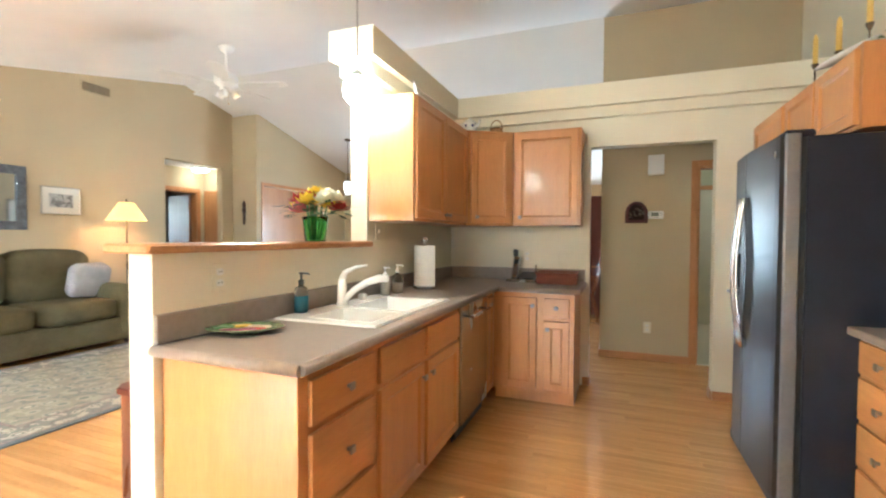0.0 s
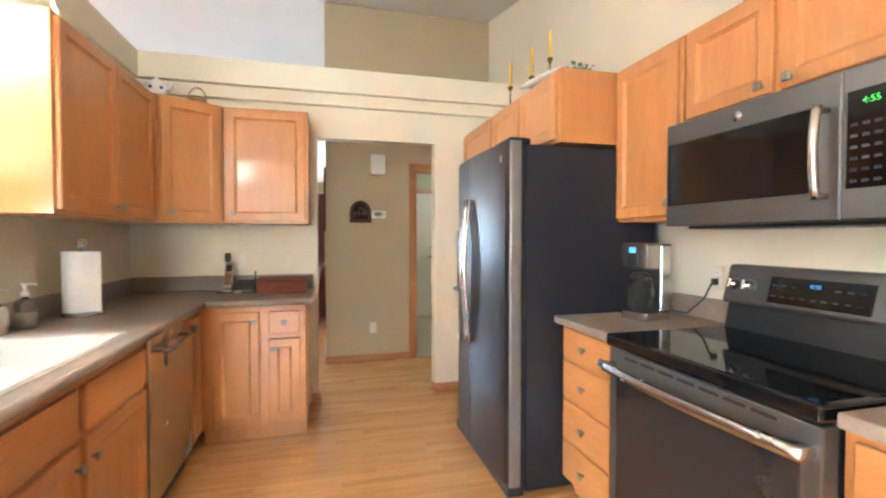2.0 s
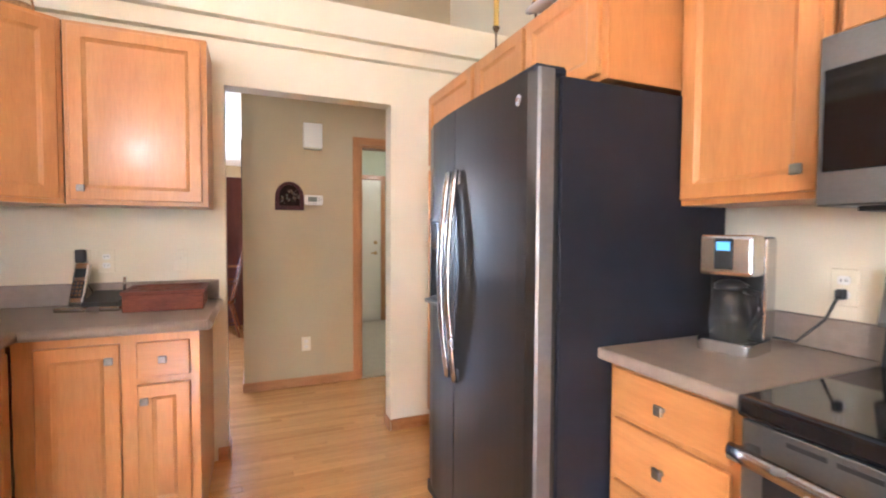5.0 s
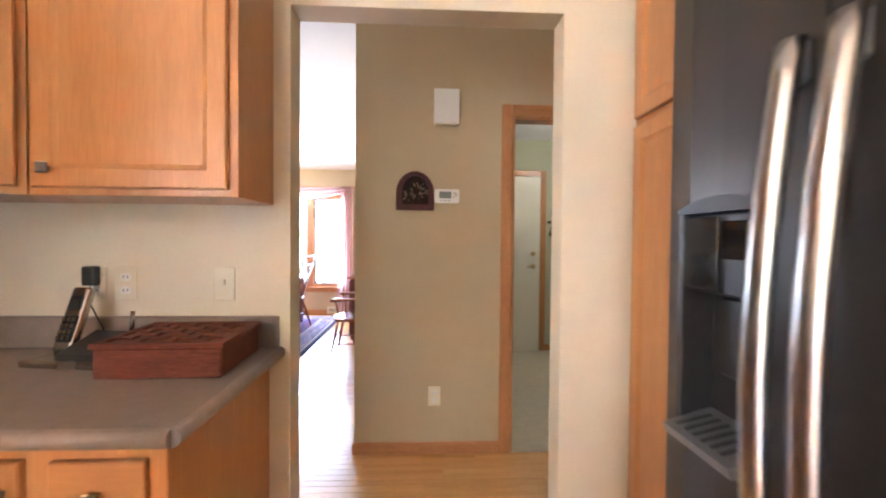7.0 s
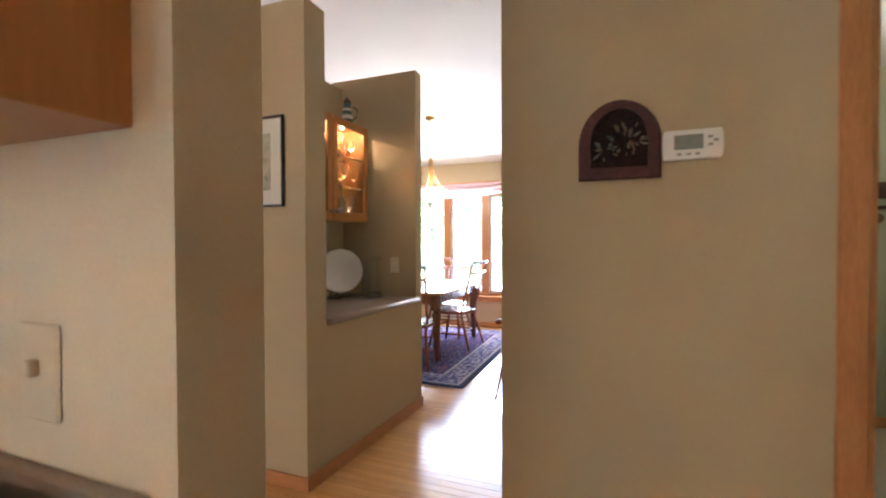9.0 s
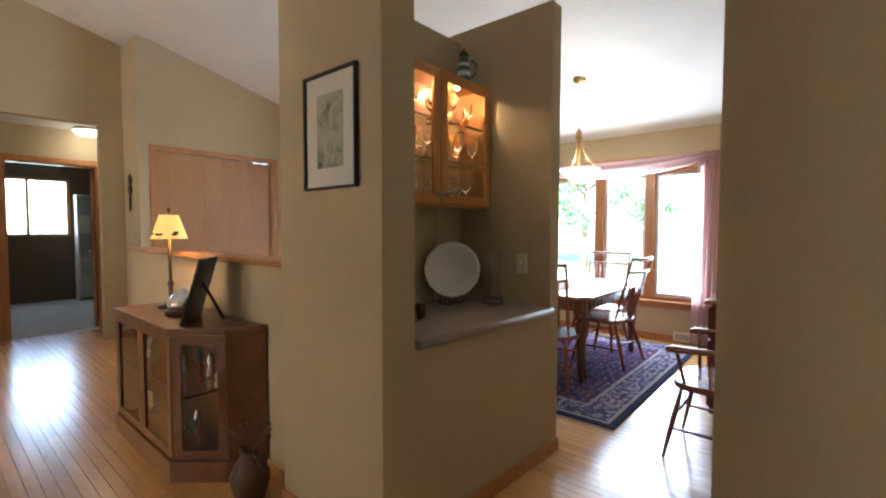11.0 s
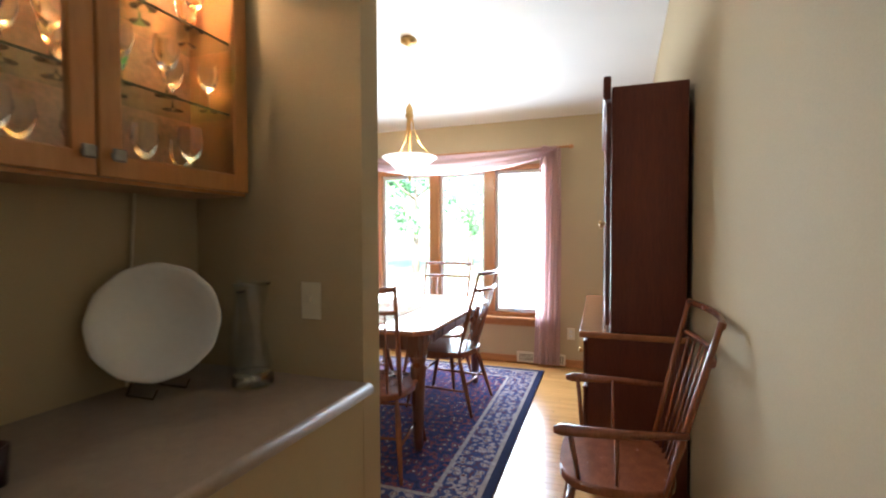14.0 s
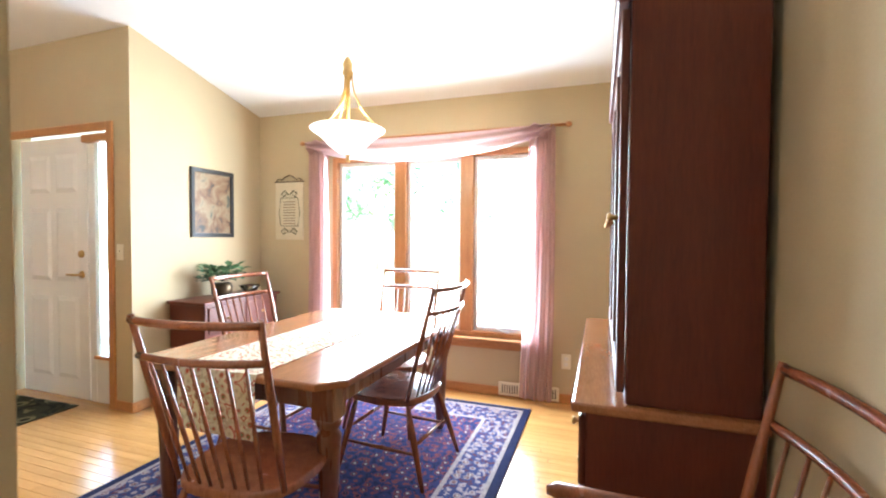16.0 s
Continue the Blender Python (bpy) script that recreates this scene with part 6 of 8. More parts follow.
leafy("ivy_plant", pose(1.46, 1.78, 2.167), "green trailing ivy on top of the cabinets", "plant", 0.14, 150, 0.05, M_LEAF, 3)
leafy("ivy_plant", pose(1.20, 2.70, 2.167), "small green plant on top of the cabinet", "plant", 0.07, 50, 0.035, M_LEAF, 9)
tp = thing("teapot", pose(-1.17, 3.77, 2.202), "white teapot with blue painted flowers", "teapot")
bm = bmesh.new()
lathe(bm, [(0.03, 0), (0.055, 0.015), (0.07, 0.05), (0.06, 0.085), (0.035, 0.1), (0.035, 0.105), (0.012, 0.115), (0.012, 0.125), (0, 0.13)], 20)
part("pot", bm, M_PORC, tp)
bm = bmesh.new()
tube(bm, [(0.055, -0.02, 0.04), (0.09, -0.03, 0.06), (0.105, -0.04, 0.095)], [0.014, 0.010, 0.007], seg=8)
part("spout", bm, M_PORC, tp)
bm = bmesh.new()
tube(bm, [(-0.05, 0.01, 0.085), (-0.09, 0.02, 0.085), (-0.10, 0.025, 0.05), (-0.06, 0.015, 0.03)], 0.006, seg=8)
part("handle", bm, M_PORC, tp)
M_BLUEP = mat("blue_glaze", (0.06, 0.08, 0.25), 0.3, bump=0.0)
for a in range(7):
    bm = bmesh.new()
    an = a * 0.9
    lathe(bm, [(0.012, 0), (0.008, 0.003), (0, 0.004)], 8, m=Matrix.Translation((0.067 * math.cos(an), 0.067 * math.sin(an), 0.05)) @ Euler((0, radians(90), an)).to_matrix().to_4x4())
    part("flower_motif", bm, M_BLUEP, tp)
bk = thing("small_basket", pose(-0.98, 3.95, 2.202), "small wicker basket with arched handle", "basket")
M_WICK = mat("wicker", (0.36, 0.20, 0.08), 0.7, var=0.25, scale=60, fine=120, bump=0.5)
bm = bmesh.new()
lathe(bm, [(0.0, 0.002), (0.045, 0), (0.06, 0.03), (0.055, 0.06), (0.05, 0.058), (0.05, 0.01)], 20)
part("bowl", bm, M_WICK, bk)
bm = bmesh.new()
tube(bm, [(0.055 * math.cos(radians(a)), 0, 0.05 + 0.085 * math.sin(radians(a))) for a in range(0, 181, 15)], 0.005, seg=8)
part("handle", bm, M_WICK, bk)
fn = thing("decorative_fan", pose(-1.33, 3.0, 2.202), "white fluted plate standing on the cabinet top", "plate")
bm = bmesh.new()
lathe(bm, [(0.0, 0.0), (0.07, 0.0), (0.105, 0.014), (0.103, 0.018), (0.07, 0.006), (0, 0.005)], 24)
o = part("plate", bm, M_PORC, fn)
o.matrix_local = pose(0, 0, 0.105, 0, 75, 20)

# flowers on the bar ledge
fv = thing("flower_vase", pose(-1.55, 2.14, 1.271) @ Matrix.Diagonal((1.5, 1.5, 1.05, 1)), "green glass vase of yellow, white and red flowers", "flowers")
M_GREENG = glass_mat("green_glass", (0.45, 0.92, 0.45), ior=1.2)
bm = bmesh.new()
lathe(bm, [(0.0, 0.0), (0.038, 0.0), (0.045, 0.10), (0.048, 0.13), (0.045, 0.13), (0.041, 0.10), (0.034, 0.006), (0, 0.006)], 20)
part("vase", bm, M_GREENG, fv)
bm = bmesh.new()
rnd = random.Random(2)
for i in range(14):
    a, r = rnd.uniform(0, 6.28), rnd.uniform(0.0, 0.025)
    tube(bm, [(r * math.cos(a), r * math.sin(a), 0.01), (2.2 * r * math.cos(a + 0.3), 2.2 * r * math.sin(a + 0.3), 0.19)], 0.003, seg=5)
part("stems", bm, M_LEAF, fv)
petal = {"yellow": mat("yellow_petals", (0.80, 0.58, 0.03), 0.6, var=0.1, bump=0.0), "white": mat("white_petals", (0.80, 0.78, 0.66), 0.6, var=0.05, bump=0.0),
         "red": mat("red_petals", (0.40, 0.012, 0.02), 0.6, var=0.15, bump=0.0), "pink": mat("pink_petals", (0.62, 0.16, 0.18), 0.6, var=0.1, bump=0.0)}


def blossom(c, r, colour, seed):
    rnd = random.Random(seed)
    bm = bmesh.new()
    for k in range(26):
        lay = k / 26
        a = k * 2.399
        tiltz = 0.15 + 1.25 * (1 - lay)
        d = Vector((math.cos(a) * math.sin(tiltz), math.sin(a) * math.sin(tiltz), math.cos(tiltz)))
        sd = d.cross(Vector((0, 0, 1))).normalized()
        p = Vector(c)
        L = r * (0.75 + 0.3 * rnd.random())
        v = [bm.verts.new(p), bm.verts.new(p + d * L * 0.6 + sd * L * 0.28), bm.verts.new(p + d * L + Vector((0, 0, L * 0.1))), bm.verts.new(p + d * L * 0.6 - sd * L * 0.28)]
        bm.faces.new((v[0], v[1], v[2]))
        bm.faces.new((v[0], v[2], v[3]))
    return part("blossom", bm, petal[colour], fv, colour + " blossom")


spec = [("yellow", 0, 0.0, 0.235), ("white", 1, 0.06, 0.23), ("red", 3.6, 0.06, 0.20), ("white", 2.1, 0.08, 0.205), ("yellow", 5.0, 0.08, 0.19), ("white", 0.2, 0.09, 0.215),
        ("red", 4.6, 0.04, 0.205), ("yellow", 2.9, 0.10, 0.18), ("white", 5.7, 0.10, 0.20), ("pink", 4.1, 0.07, 0.15), ("yellow", 1.5, 0.10, 0.18), ("red", 0.8, 0.10, 0.165)]
for i, (c, a, r, z) in enumerate(spec):
    blossom((r * 0.85 * math.cos(a), r * 0.85 * math.sin(a), z), 0.062, c, i)
bm = bmesh.new()
rnd = random.Random(8)
for i in range(60):
    a, r, z = rnd.uniform(0, 6.28), rnd.uniform(0.05, 0.12), rnd.uniform(0.13, 0.2)
    p = Vector((r * math.cos(a), r * math.sin(a), z))
    d = Vector((math.cos(a), math.sin(a), rnd.uniform(-0.5, 0.4))).normalized()
    sd = d.cross(Vector((0, 0, 1))).normalized()
    v = [bm.verts.new(p), bm.verts.new(p + d * 0.025 + sd * 0.012), bm.verts.new(p + d * 0.05), bm.verts.new(p + d * 0.025 - sd * 0.012)]
    bm.faces.new(v)
part("foliage", bm, M_LEAF, fv)

# globe pendant over the ledge
pd = thing("globe_pendant", pose(-1.44, 2.40, 0), "white glass globe pendant lamp on a thin rod", "lamp")
bm = bmesh.new()
lathe(bm, [(0.0, 2.09), (0.045, 2.10), (0.078, 2.135), (0.085, 2.175), (0.078, 2.215), (0.045, 2.25), (0.03, 2.256)], 28)
part("globe", bm, M_GLOBE, pd)
bm = bmesh.new()
lathe(bm, [(0.036, 2.25), (0.036, 2.285), (0.012, 2.30), (0.005, 2.302), (0.005, ceil_z(2.40) - 0.03), (0.06, ceil_z(2.40) - 0.02), (0.06, ceil_z(2.40) + 0.02)], 18)
part("rod", bm, M_STEEL, pd)

# ---- niche between living and dining ----
nc = thing("niche_counter", pose(0, 0, 0), "taupe laminate counter in the wall niche", "countertop")
bm = bmesh.new()
prism(bm, [(NW + 0.1, 5.885), (NX + 0.018, 5.885), (NE + 0.018, 6.928), (NW + 0.1, 6.928)], 0.825, 0.862)
part("slab", bm, M_COUNTER, nc)
bm = bmesh.new()
tube(bm, [(NX + 0.018, 5.882, 0.8435), (NE + 0.018, 6.929, 0.8435)], 0.0188, seg=16)
part("nosing", bm, M_COUNTER, nc)
gc = thing("glass_cabinet", pose(-1.61, 5.99, 1.43, 0, 0, 90), "lit honey maple display cabinet with glass doors", "cabinet")
GW, GD, GH = 0.93, 0.24, 0.74
M_MIRROR = mat("bronze_mirror_back", (0.80, 0.46, 0.24), 0.3, 0.12, var=0.15, scale=6, bump=0.03)
bm = bmesh.new()
for b in ((0, 0.018, 0.02, GD, 0, GH), (GW - 0.018, GW, 0.02, GD, 0, GH), (0.018, GW - 0.018, 0.02, GD, 0, 0.02), (0.018, GW - 0.018, 0.02, GD, GH - 0.02, GH)):
    box(bm, *b)
part("case", bm, M_MAPLE, gc)
part("back", bx(0.018, GW - 0.018, GD - 0.01, GD, 0.02, GH - 0.02), M_MIRROR, gc)
for i in range(2):
    x0, x1 = (0.005, 0.462) if i == 0 else (0.468, 0.925)
    bm = bmesh.new()
    rl = 0.055
    def ring(ins, yy):
        return [bm.verts.new((x, yy, z)) for x, z in ((x0 + ins, 0.01 + ins), (x1 - ins, 0.01 + ins), (x1 - ins, GH - 0.01 - ins), (x0 + ins, GH - 0.01 - ins))]
    loops = [ring(rl, 0.02), ring(0, 0.02), ring(0, 0.003), ring(0.003, 0.0), ring(rl - 0.004, 0.0), ring(rl, 0.005), ring(rl, 0.02)]
    for a, b in zip(loops, loops[1:]):
        for k in range(4):
            bm.faces.new((a[k], a[(k + 1) % 4], b[(k + 1) % 4], b[k]))
    dd = part("door", bm, M_MAPLE, gc)
    p = part("pane", bx(x0 + rl - 0.003, x1 - rl + 0.003, 0.009, 0.013, 0.01 + rl, GH - 0.01 - rl), M_PANEGLASS, dd)
    p.visible_shadow = False
    knob(dd, x1 - 0.03 if i == 0 else x0 + 0.03, 0.0, 0.06)
for z in (0.25, 0.47):
    part("shelf", bx(0.02, GW - 0.02, 0.034, GD - 0.015, z, z + 0.006), M_SHELFGLASS, gc)
    part("shelf_edge", bx(0.02, GW - 0.02, 0.030, 0.0335, z, z + 0.006), M_OLIVE, gc, "dark green glass edge")
for py in (6.22, 6.70):
    lamp("cabinet_puck_light", 'POINT', pose(-1.70, py, 2.135), 0.75, (1.0, 0.66, 0.36), 0.012)
bm = bmesh.new()
rnd = random.Random(21)


def goblet(m, s, material, label):
    g = thing("wine_glass", m, label, "glass", "glassware in the display cabinet")
    bm = bmesh.new()
    lathe(bm, [(0.028 * s, 0.0), (0.026 * s, 0.003), (0.004, 0.008), (0.0035, 0.06 * s), (0.02 * s, 0.075 * s), (0.031 * s, 0.11 * s), (0.027 * s, 0.15 * s)], 14, cap=False)
    part("bowl", bm, material, g)
    return g


M_REDG = glass_mat("ruby_glass", (0.8, 0.08, 0.06))
M_GRNG = glass_mat("emerald_glass", (0.1, 0.7, 0.35))
for z, n in ((0.021, 11), (0.257, 12), (0.477, 11)):
    for i in range(n):
        lx = 0.09 + i * (GW - 0.18) / (n - 1) + rnd.uniform(-0.02, 0.02)
        ly = (0.07 if i % 2 else 0.165) + rnd.uniform(-0.015, 0.015)
        wx, wy = -1.61 - ly, 5.99 + lx
        mt = M_REDG if (i in (1, 3) and 0.2 < z < 0.4) else (M_GRNG if i == 8 and z > 0.2 else M_CLEAR)
        goblet(pose(wx, wy, 1.43 + z + 0.001), rnd.uniform(0.9, 1.15), mt, "ruby red wine glass on the shelf" if mt is M_REDG else ("green stemmed wine glass on the shelf" if mt is M_GRNG else "clear stemmed wine glass on the shelf"))
pl = thing("platter", pose(-1.70, 6.66, 0.863), "large white scalloped platter leaning in the niche", "plate")
bm = bmesh.new()
prof = [(0.0, 0.0), (0.10, 0.0), (0.113, 0.010), (0.150, 0.024), (0.163, 0.034), (0.158, 0.039), (0.146, 0.030), (0.112, 0.024), (0.099, 0.007), (0.0, 0.007)]
lathe(bm, prof, 48)
for v in bm.verts:
    rr_ = math.hypot(v.co.x, v.co.y)
    if rr_ > 0.14:
        k_ = 1 + 0.010 * math.cos(12 * math.atan2(v.co.y, v.co.x))
        v.co.x *= k_
        v.co.y *= k_
o = part("plate", bm, M_PORC, pl)
o.matrix_local = pose(0, 0, 0.200, 0, 0, -50) @ pose(0, 0, 0, 0, 78, 0)
bm = bmesh.new()
tube(bm, [(-0.06, -0.05, 0.002), (0.04, -0.05, 0.004), (0.055, -0.05, 0.03)], 0.003, seg=6)
tube(bm, [(-0.06, 0.05, 0.002), (0.04, 0.05, 0.004), (0.055, 0.05, 0.03)], 0.003, seg=6)
tube(bm, [(-0.06, -0.05, 0.002), (-0.04, 0.0, 0.16), (-0.06, 0.05, 0.002)], 0.003, seg=6)
part("stand", bm, M_BRONZE, pl)
bm = bmesh.new()
tube(bm, [(-1.835, 6.70, 1.43), (-1.838, 6.69, 1.25), (-1.836, 6.675, 1.06), (-1.838, 6.67, 0.92), (-1.83, 6.66, 0.866)], 0.004, seg=7)
whole("lamp_cord", bm, M_SWITCH, "pale cord hanging under the display cabinet", "cable")
gv = thing("glass_vase", pose(-1.50, 6.80, 0.863) @ Matrix.Diagonal((1.1, 1.1, 1.15, 1)), "clear cut glass vase on the niche counter", "vase")
bm = bmesh.new()
lathe(bm, [(0.0, 0.0), (0.052, 0.0), (0.056, 0.01), (0.050, 0.06), (0.03, 0.13), (0.028, 0.18), (0.045, 0.26), (0.042, 0.26), (0.024, 0.18), (0.026, 0.13), (0.044, 0.065), (0.046, 0.02), (0, 0.02)], 20)
part("body", bm, M_VASE, gv)
bm = bmesh.new()
lathe(bm, [(0.0, 0.001), (0.050, 0.001), (0.054, 0.008), (0.050, 0.030), (0.044, 0.036), (0.0, 0.034)], 20)
part("foot", bm, M_CLEAR, gv, "heavy cut glass foot")
bm = bmesh.new()
lathe(bm, [(0.042, 0.258), (0.047, 0.258), (0.047, 0.263), (0.042, 0.263), (0.042, 0.258)], 20, cap=False)
part("rim", bm, M_CLEAR, gv)
gv2 = thing("glass_vase", pose(-1.60, 6.86, 0.863), "tall clear glass decanter with a stopper", "vase")
bm = bmesh.new()
lathe(bm, [(0.0, 0.0), (0.04, 0.0), (0.042, 0.16), (0.02, 0.22), (0.018, 0.27), (0.016, 0.27), (0.018, 0.22), (0.037, 0.15), (0.035, 0.01), (0, 0.01)], 18)
part("body", bm, M_VASE, gv2)
bm = bmesh.new()
lathe(bm, [(0.014, 0.26), (0.02, 0.28), (0.02, 0.30), (0, 0.31)], 12)
part("stopper", bm, M_VASE, gv2)
tr = thing("tray", pose(-1.60, 6.08, 0.863), "round silver rimmed tray with dark cups", "tray")
bm = bmesh.new()
lathe(bm, [(0.0, 0.0), (0.13, 0.0), (0.145, 0.012), (0.14, 0.014), (0.125, 0.005), (0, 0.005)], 32)
part("dish", bm, M_CHROME, tr)
M_PLUM = mat("dark_plum_glaze", (0.045, 0.012, 0.018), 0.3, var=0.2, bump=0.0)
for x, y in ((0.04, -0.02), (0.02, 0.07), (-0.05, -0.03)):
    c = thing("cup", pose(-1.55 + x, 6.14 + y, 0.869), "small dark plum cup on the tray", "cup", "cups on the tray")
    bm = bmesh.new()
    lathe(bm, [(0.0, 0.0), (0.022, 0.0), (0.026, 0.07), (0.024, 0.07), (0.02, 0.006), (0, 0.006)], 16)
    part("body", bm, M_PLUM, c)
st = thing("stein", pose(-1.68, 6.74, 2.171), "green and white striped ceramic stein", "figurine")
M_TEAL = mat("teal_glaze", (0.05, 0.13, 0.12), 0.3, bump=0.0)
for k, (z0, z1, m_) in enumerate(((0.0, 0.03, M_TEAL), (0.03, 0.06, M_PORC), (0.06, 0.09, M_TEAL), (0.09, 0.11, M_PORC), (0.11, 0.15, M_TEAL))):
    bm = bmesh.new()
    lathe(bm, [(0.045 - 0.004 * k, z0), (0.044 - 0.004 * k, z1)], 18)
    part("band", bm, m_, st)
bm = bmesh.new()
lathe(bm, [(0.028, 0.15), (0.03, 0.16), (0.012, 0.185), (0.0, 0.2)], 16)
part("lid", bm, M_BRONZE, st)
bm = bmesh.new()
tube(bm, [(0.03, 0.03, 0.13), (0.055, 0.055, 0.11), (0.05, 0.05, 0.05), (0.03, 0.03, 0.03)], 0.006, seg=8)
part("handle", bm, M_TEAL, st)


def art_mat(name, cols, sc):
    m = bpy.data.materials.new(name)
    m.use_nodes = True
    nt = m.node_tree
    tc = nt.nodes.new("ShaderNodeTexCoord")
    n = nt.nodes.new("ShaderNodeTexNoise")
    n.inputs["Scale"].default_value = sc
    n.inputs["Detail"].default_value = 6
    n.inputs["Distortion"].default_value = 0.8
    nt.links.new(tc.outputs["Object"], n.inputs["Vector"])
    r = nt.nodes.new("ShaderNodeValToRGB")
    e = r.color_ramp.elements
    e[0].position, e[0].color = 0.3, (*cols[0], 1)
    e[1].position, e[1].color = 0.72, (*cols[-1], 1)
    for i, c in enumerate(cols[1:-1]):
        k = e.new(0.3 + 0.42 * (i + 1) / (len(cols) - 1))
        k.color = (*c, 1)
    nt.links.new(n.outputs[0], r.inputs[0])
    nt.links.new(r.outputs[0], nt.nodes["Principled BSDF"].inputs["Base Color"])
    nt.nodes["Principled BSDF"].inputs["Roughness"].default_value = 0.5
    return m


M_ART1 = art_mat("grey_watercolour", [(0.12, 0.14, 0.10), (0.35, 0.35, 0.25), (0.5, 0.47, 0.34), (0.2, 0.22, 0.2)], 14)
M_ART2 = art_mat("amber_oil_painting", [(0.03, 0.028, 0.022), (0.17, 0.085, 0.035), (0.24, 0.17, 0.09), (0.055, 0.06, 0.04)], 9)
M_ART3 = art_mat("ink_landscape", [(0.05, 0.05, 0.05), (0.5, 0.5, 0.48), (0.12, 0.12, 0.12), (0.55, 0.55, 0.52)], 12)
M_ART4 = art_mat("pale_green_print", [(0.45, 0.55, 0.50), (0.62, 0.66, 0.60), (0.35, 0.45, 0.40)], 5)
M_BLACKF = mat("black_frame", (0.018, 0.017, 0.016), 0.35, bump=0.02)
M_GREYF = mat("grey_stone_frame", (0.12, 0.13, 0.14), 0.5, var=0.3, scale=20, bump=0.1)
M_WHITEF = mat("pale_wood_frame", (0.50, 0.46, 0.38), 0.5, bump=0.02)


def framed(m, w, h, fw, frame_m, mat_w, art, label, depth=0.022, name="framed_picture"):
    """Hangs on a wall facing -y, centred."""
    f = thing(name, m, label, "picture" if name != "wall_mirror" else "mirror")
    bm = bmesh.new()
    def ring(ins, yy):
        return [bm.verts.new((x, yy, z)) for x, z in ((-w / 2 + ins, -h / 2 + ins), (w / 2 - ins, -h / 2 + ins), (w / 2 - ins, h / 2 - ins), (-w / 2 + ins, h / 2 - ins))]
    loops = [ring(0, -0.001), ring(0, -depth + 0.003), ring(0.003, -depth), ring(fw - 0.003, -depth + 0.002), ring(fw, -0.008)]
    for a, b in zip(loops, loops[1:]):
        for k in range(4):
            bm.faces.new((a[k], a[(k + 1) % 4], b[(k + 1) % 4], b[k]))
    part("frame", bm, frame_m, f)
    if mat_w:
        part("mat_board", bx(-w / 2 + fw, w / 2 - fw, -0.008, -0.006, -h / 2 + fw, h / 2 - fw), M_IVORY, f)
    i = fw + mat_w
    part("picture" if name != "wall_mirror" else "mirror_glass", bx(-w / 2 + i, w / 2 - i, -0.010 if mat_w else -0.008, -0.0085 if mat_w else -0.006, -h / 2 + i, h / 2 - i), art, f)
    return f


framed(pose(-1.555, 5.71, 1.70), 0.345, 0.47, 0.012, M_BLACKF, 0.075, M_ART1, "framed grey watercolour with white mat")
framed(pose(-3.75, 9.715, 1.57, 0, 0, 90), 0.45, 0.58, 0.035, M_BLACKF, 0.0, M_ART2, "amber village painting in a black frame")
framed(pose(DE, 6.22, 1.75, 0, 0, -90), 0.62, 0.74, 0.035, M_BLACKF, 0.09, M_ART4, "large print in a dark frame on the dining wall")
framed(pose(XW, 3.56, 1.73, 0, 0, 90), 0.43, 0.34, 0.012, M_WHITEF, 0.075, M_ART3, "small ink landscape in a pale frame")
framed(pose(-5.9, 8.22, 1.72, 0, 0, 90), 0.20, 0.26, 0.014, M_BLACKF, 0.04, M_ART1, "small framed print by the entry")
M_MIRR = mat("mirror_silver", (0.85, 0.86, 0.86), 0.03, 1.0, var=0.0, bump=0.0)
framed(pose(XW, 2.65, 1.73, 0, 0, 90), 1.10, 0.74, 0.10, M_GREYF, 0.0, M_MIRR, "wall mirror with a wide grey frame", 0.03, "wall_mirror")
# needlework scroll
sc = thing("wall_hanging", pose(-3.395, YN, 1.26), "cream needlework scroll on a small bronze hanger", "wall hanging")
M_LINEN = mat("cream_linen", (0.62, 0.55, 0.40), 0.9, var=0.05, scale=20, fine=300, bump=0.2)
part("cloth", bx(-0.16, 0.16, -0.012, -0.006, 0.0, 0.55), M_LINEN, sc)
bm = bmesh.new()
tube(bm, [(-0.17, -0.012, 0.555), (0.17, -0.012, 0.555)], 0.006, seg=8)
for s in (-1, 1):
    tube(bm, [(0.0, -0.012, 0.62), (s * 0.05, -0.012, 0.60), (s * 0.08, -0.012, 0.575), (s * 0.12, -0.012, 0.585), (s * 0.15, -0.012, 0.56)], 0.005, seg=6)
part("hanger", bm, M_BRONZE, sc)
for z in (0.07, 0.43):
    for s in (-1, 1):
        bm = bmesh.new()
        tube(bm, [(s * 0.01, -0.014, z), (s * 0.05, -0.014, z + 0.04), (s * 0.09, -0.014, z + 0.01), (s * 0.07, -0.014, z - 0.02), (s * 0.04, -0.014, z + 0.0)], 0.006, seg=6)
        part("stitched_scroll", bm, M_OLIVE, sc)
bm = bmesh.new()
for i in range(9):
    box(bm, -0.07, 0.07, -0.0135, -0.012, 0.15 + i * 0.026, 0.158 + i * 0.026)
part("stitched_lines", bm, M_OCHRE, sc)
bm = bmesh.new()
frame_pts = [(-0.10, 0.13), (0.10, 0.13), (0.12, 0.25), (0.10, 0.40), (-0.10, 0.40), (-0.12, 0.25), (-0.10, 0.13)]
tube(bm, [(x, -0.013, z) for x, z in frame_pts], 0.004, seg=6)
part("stitched_border", bm, M_OLIVE, sc)

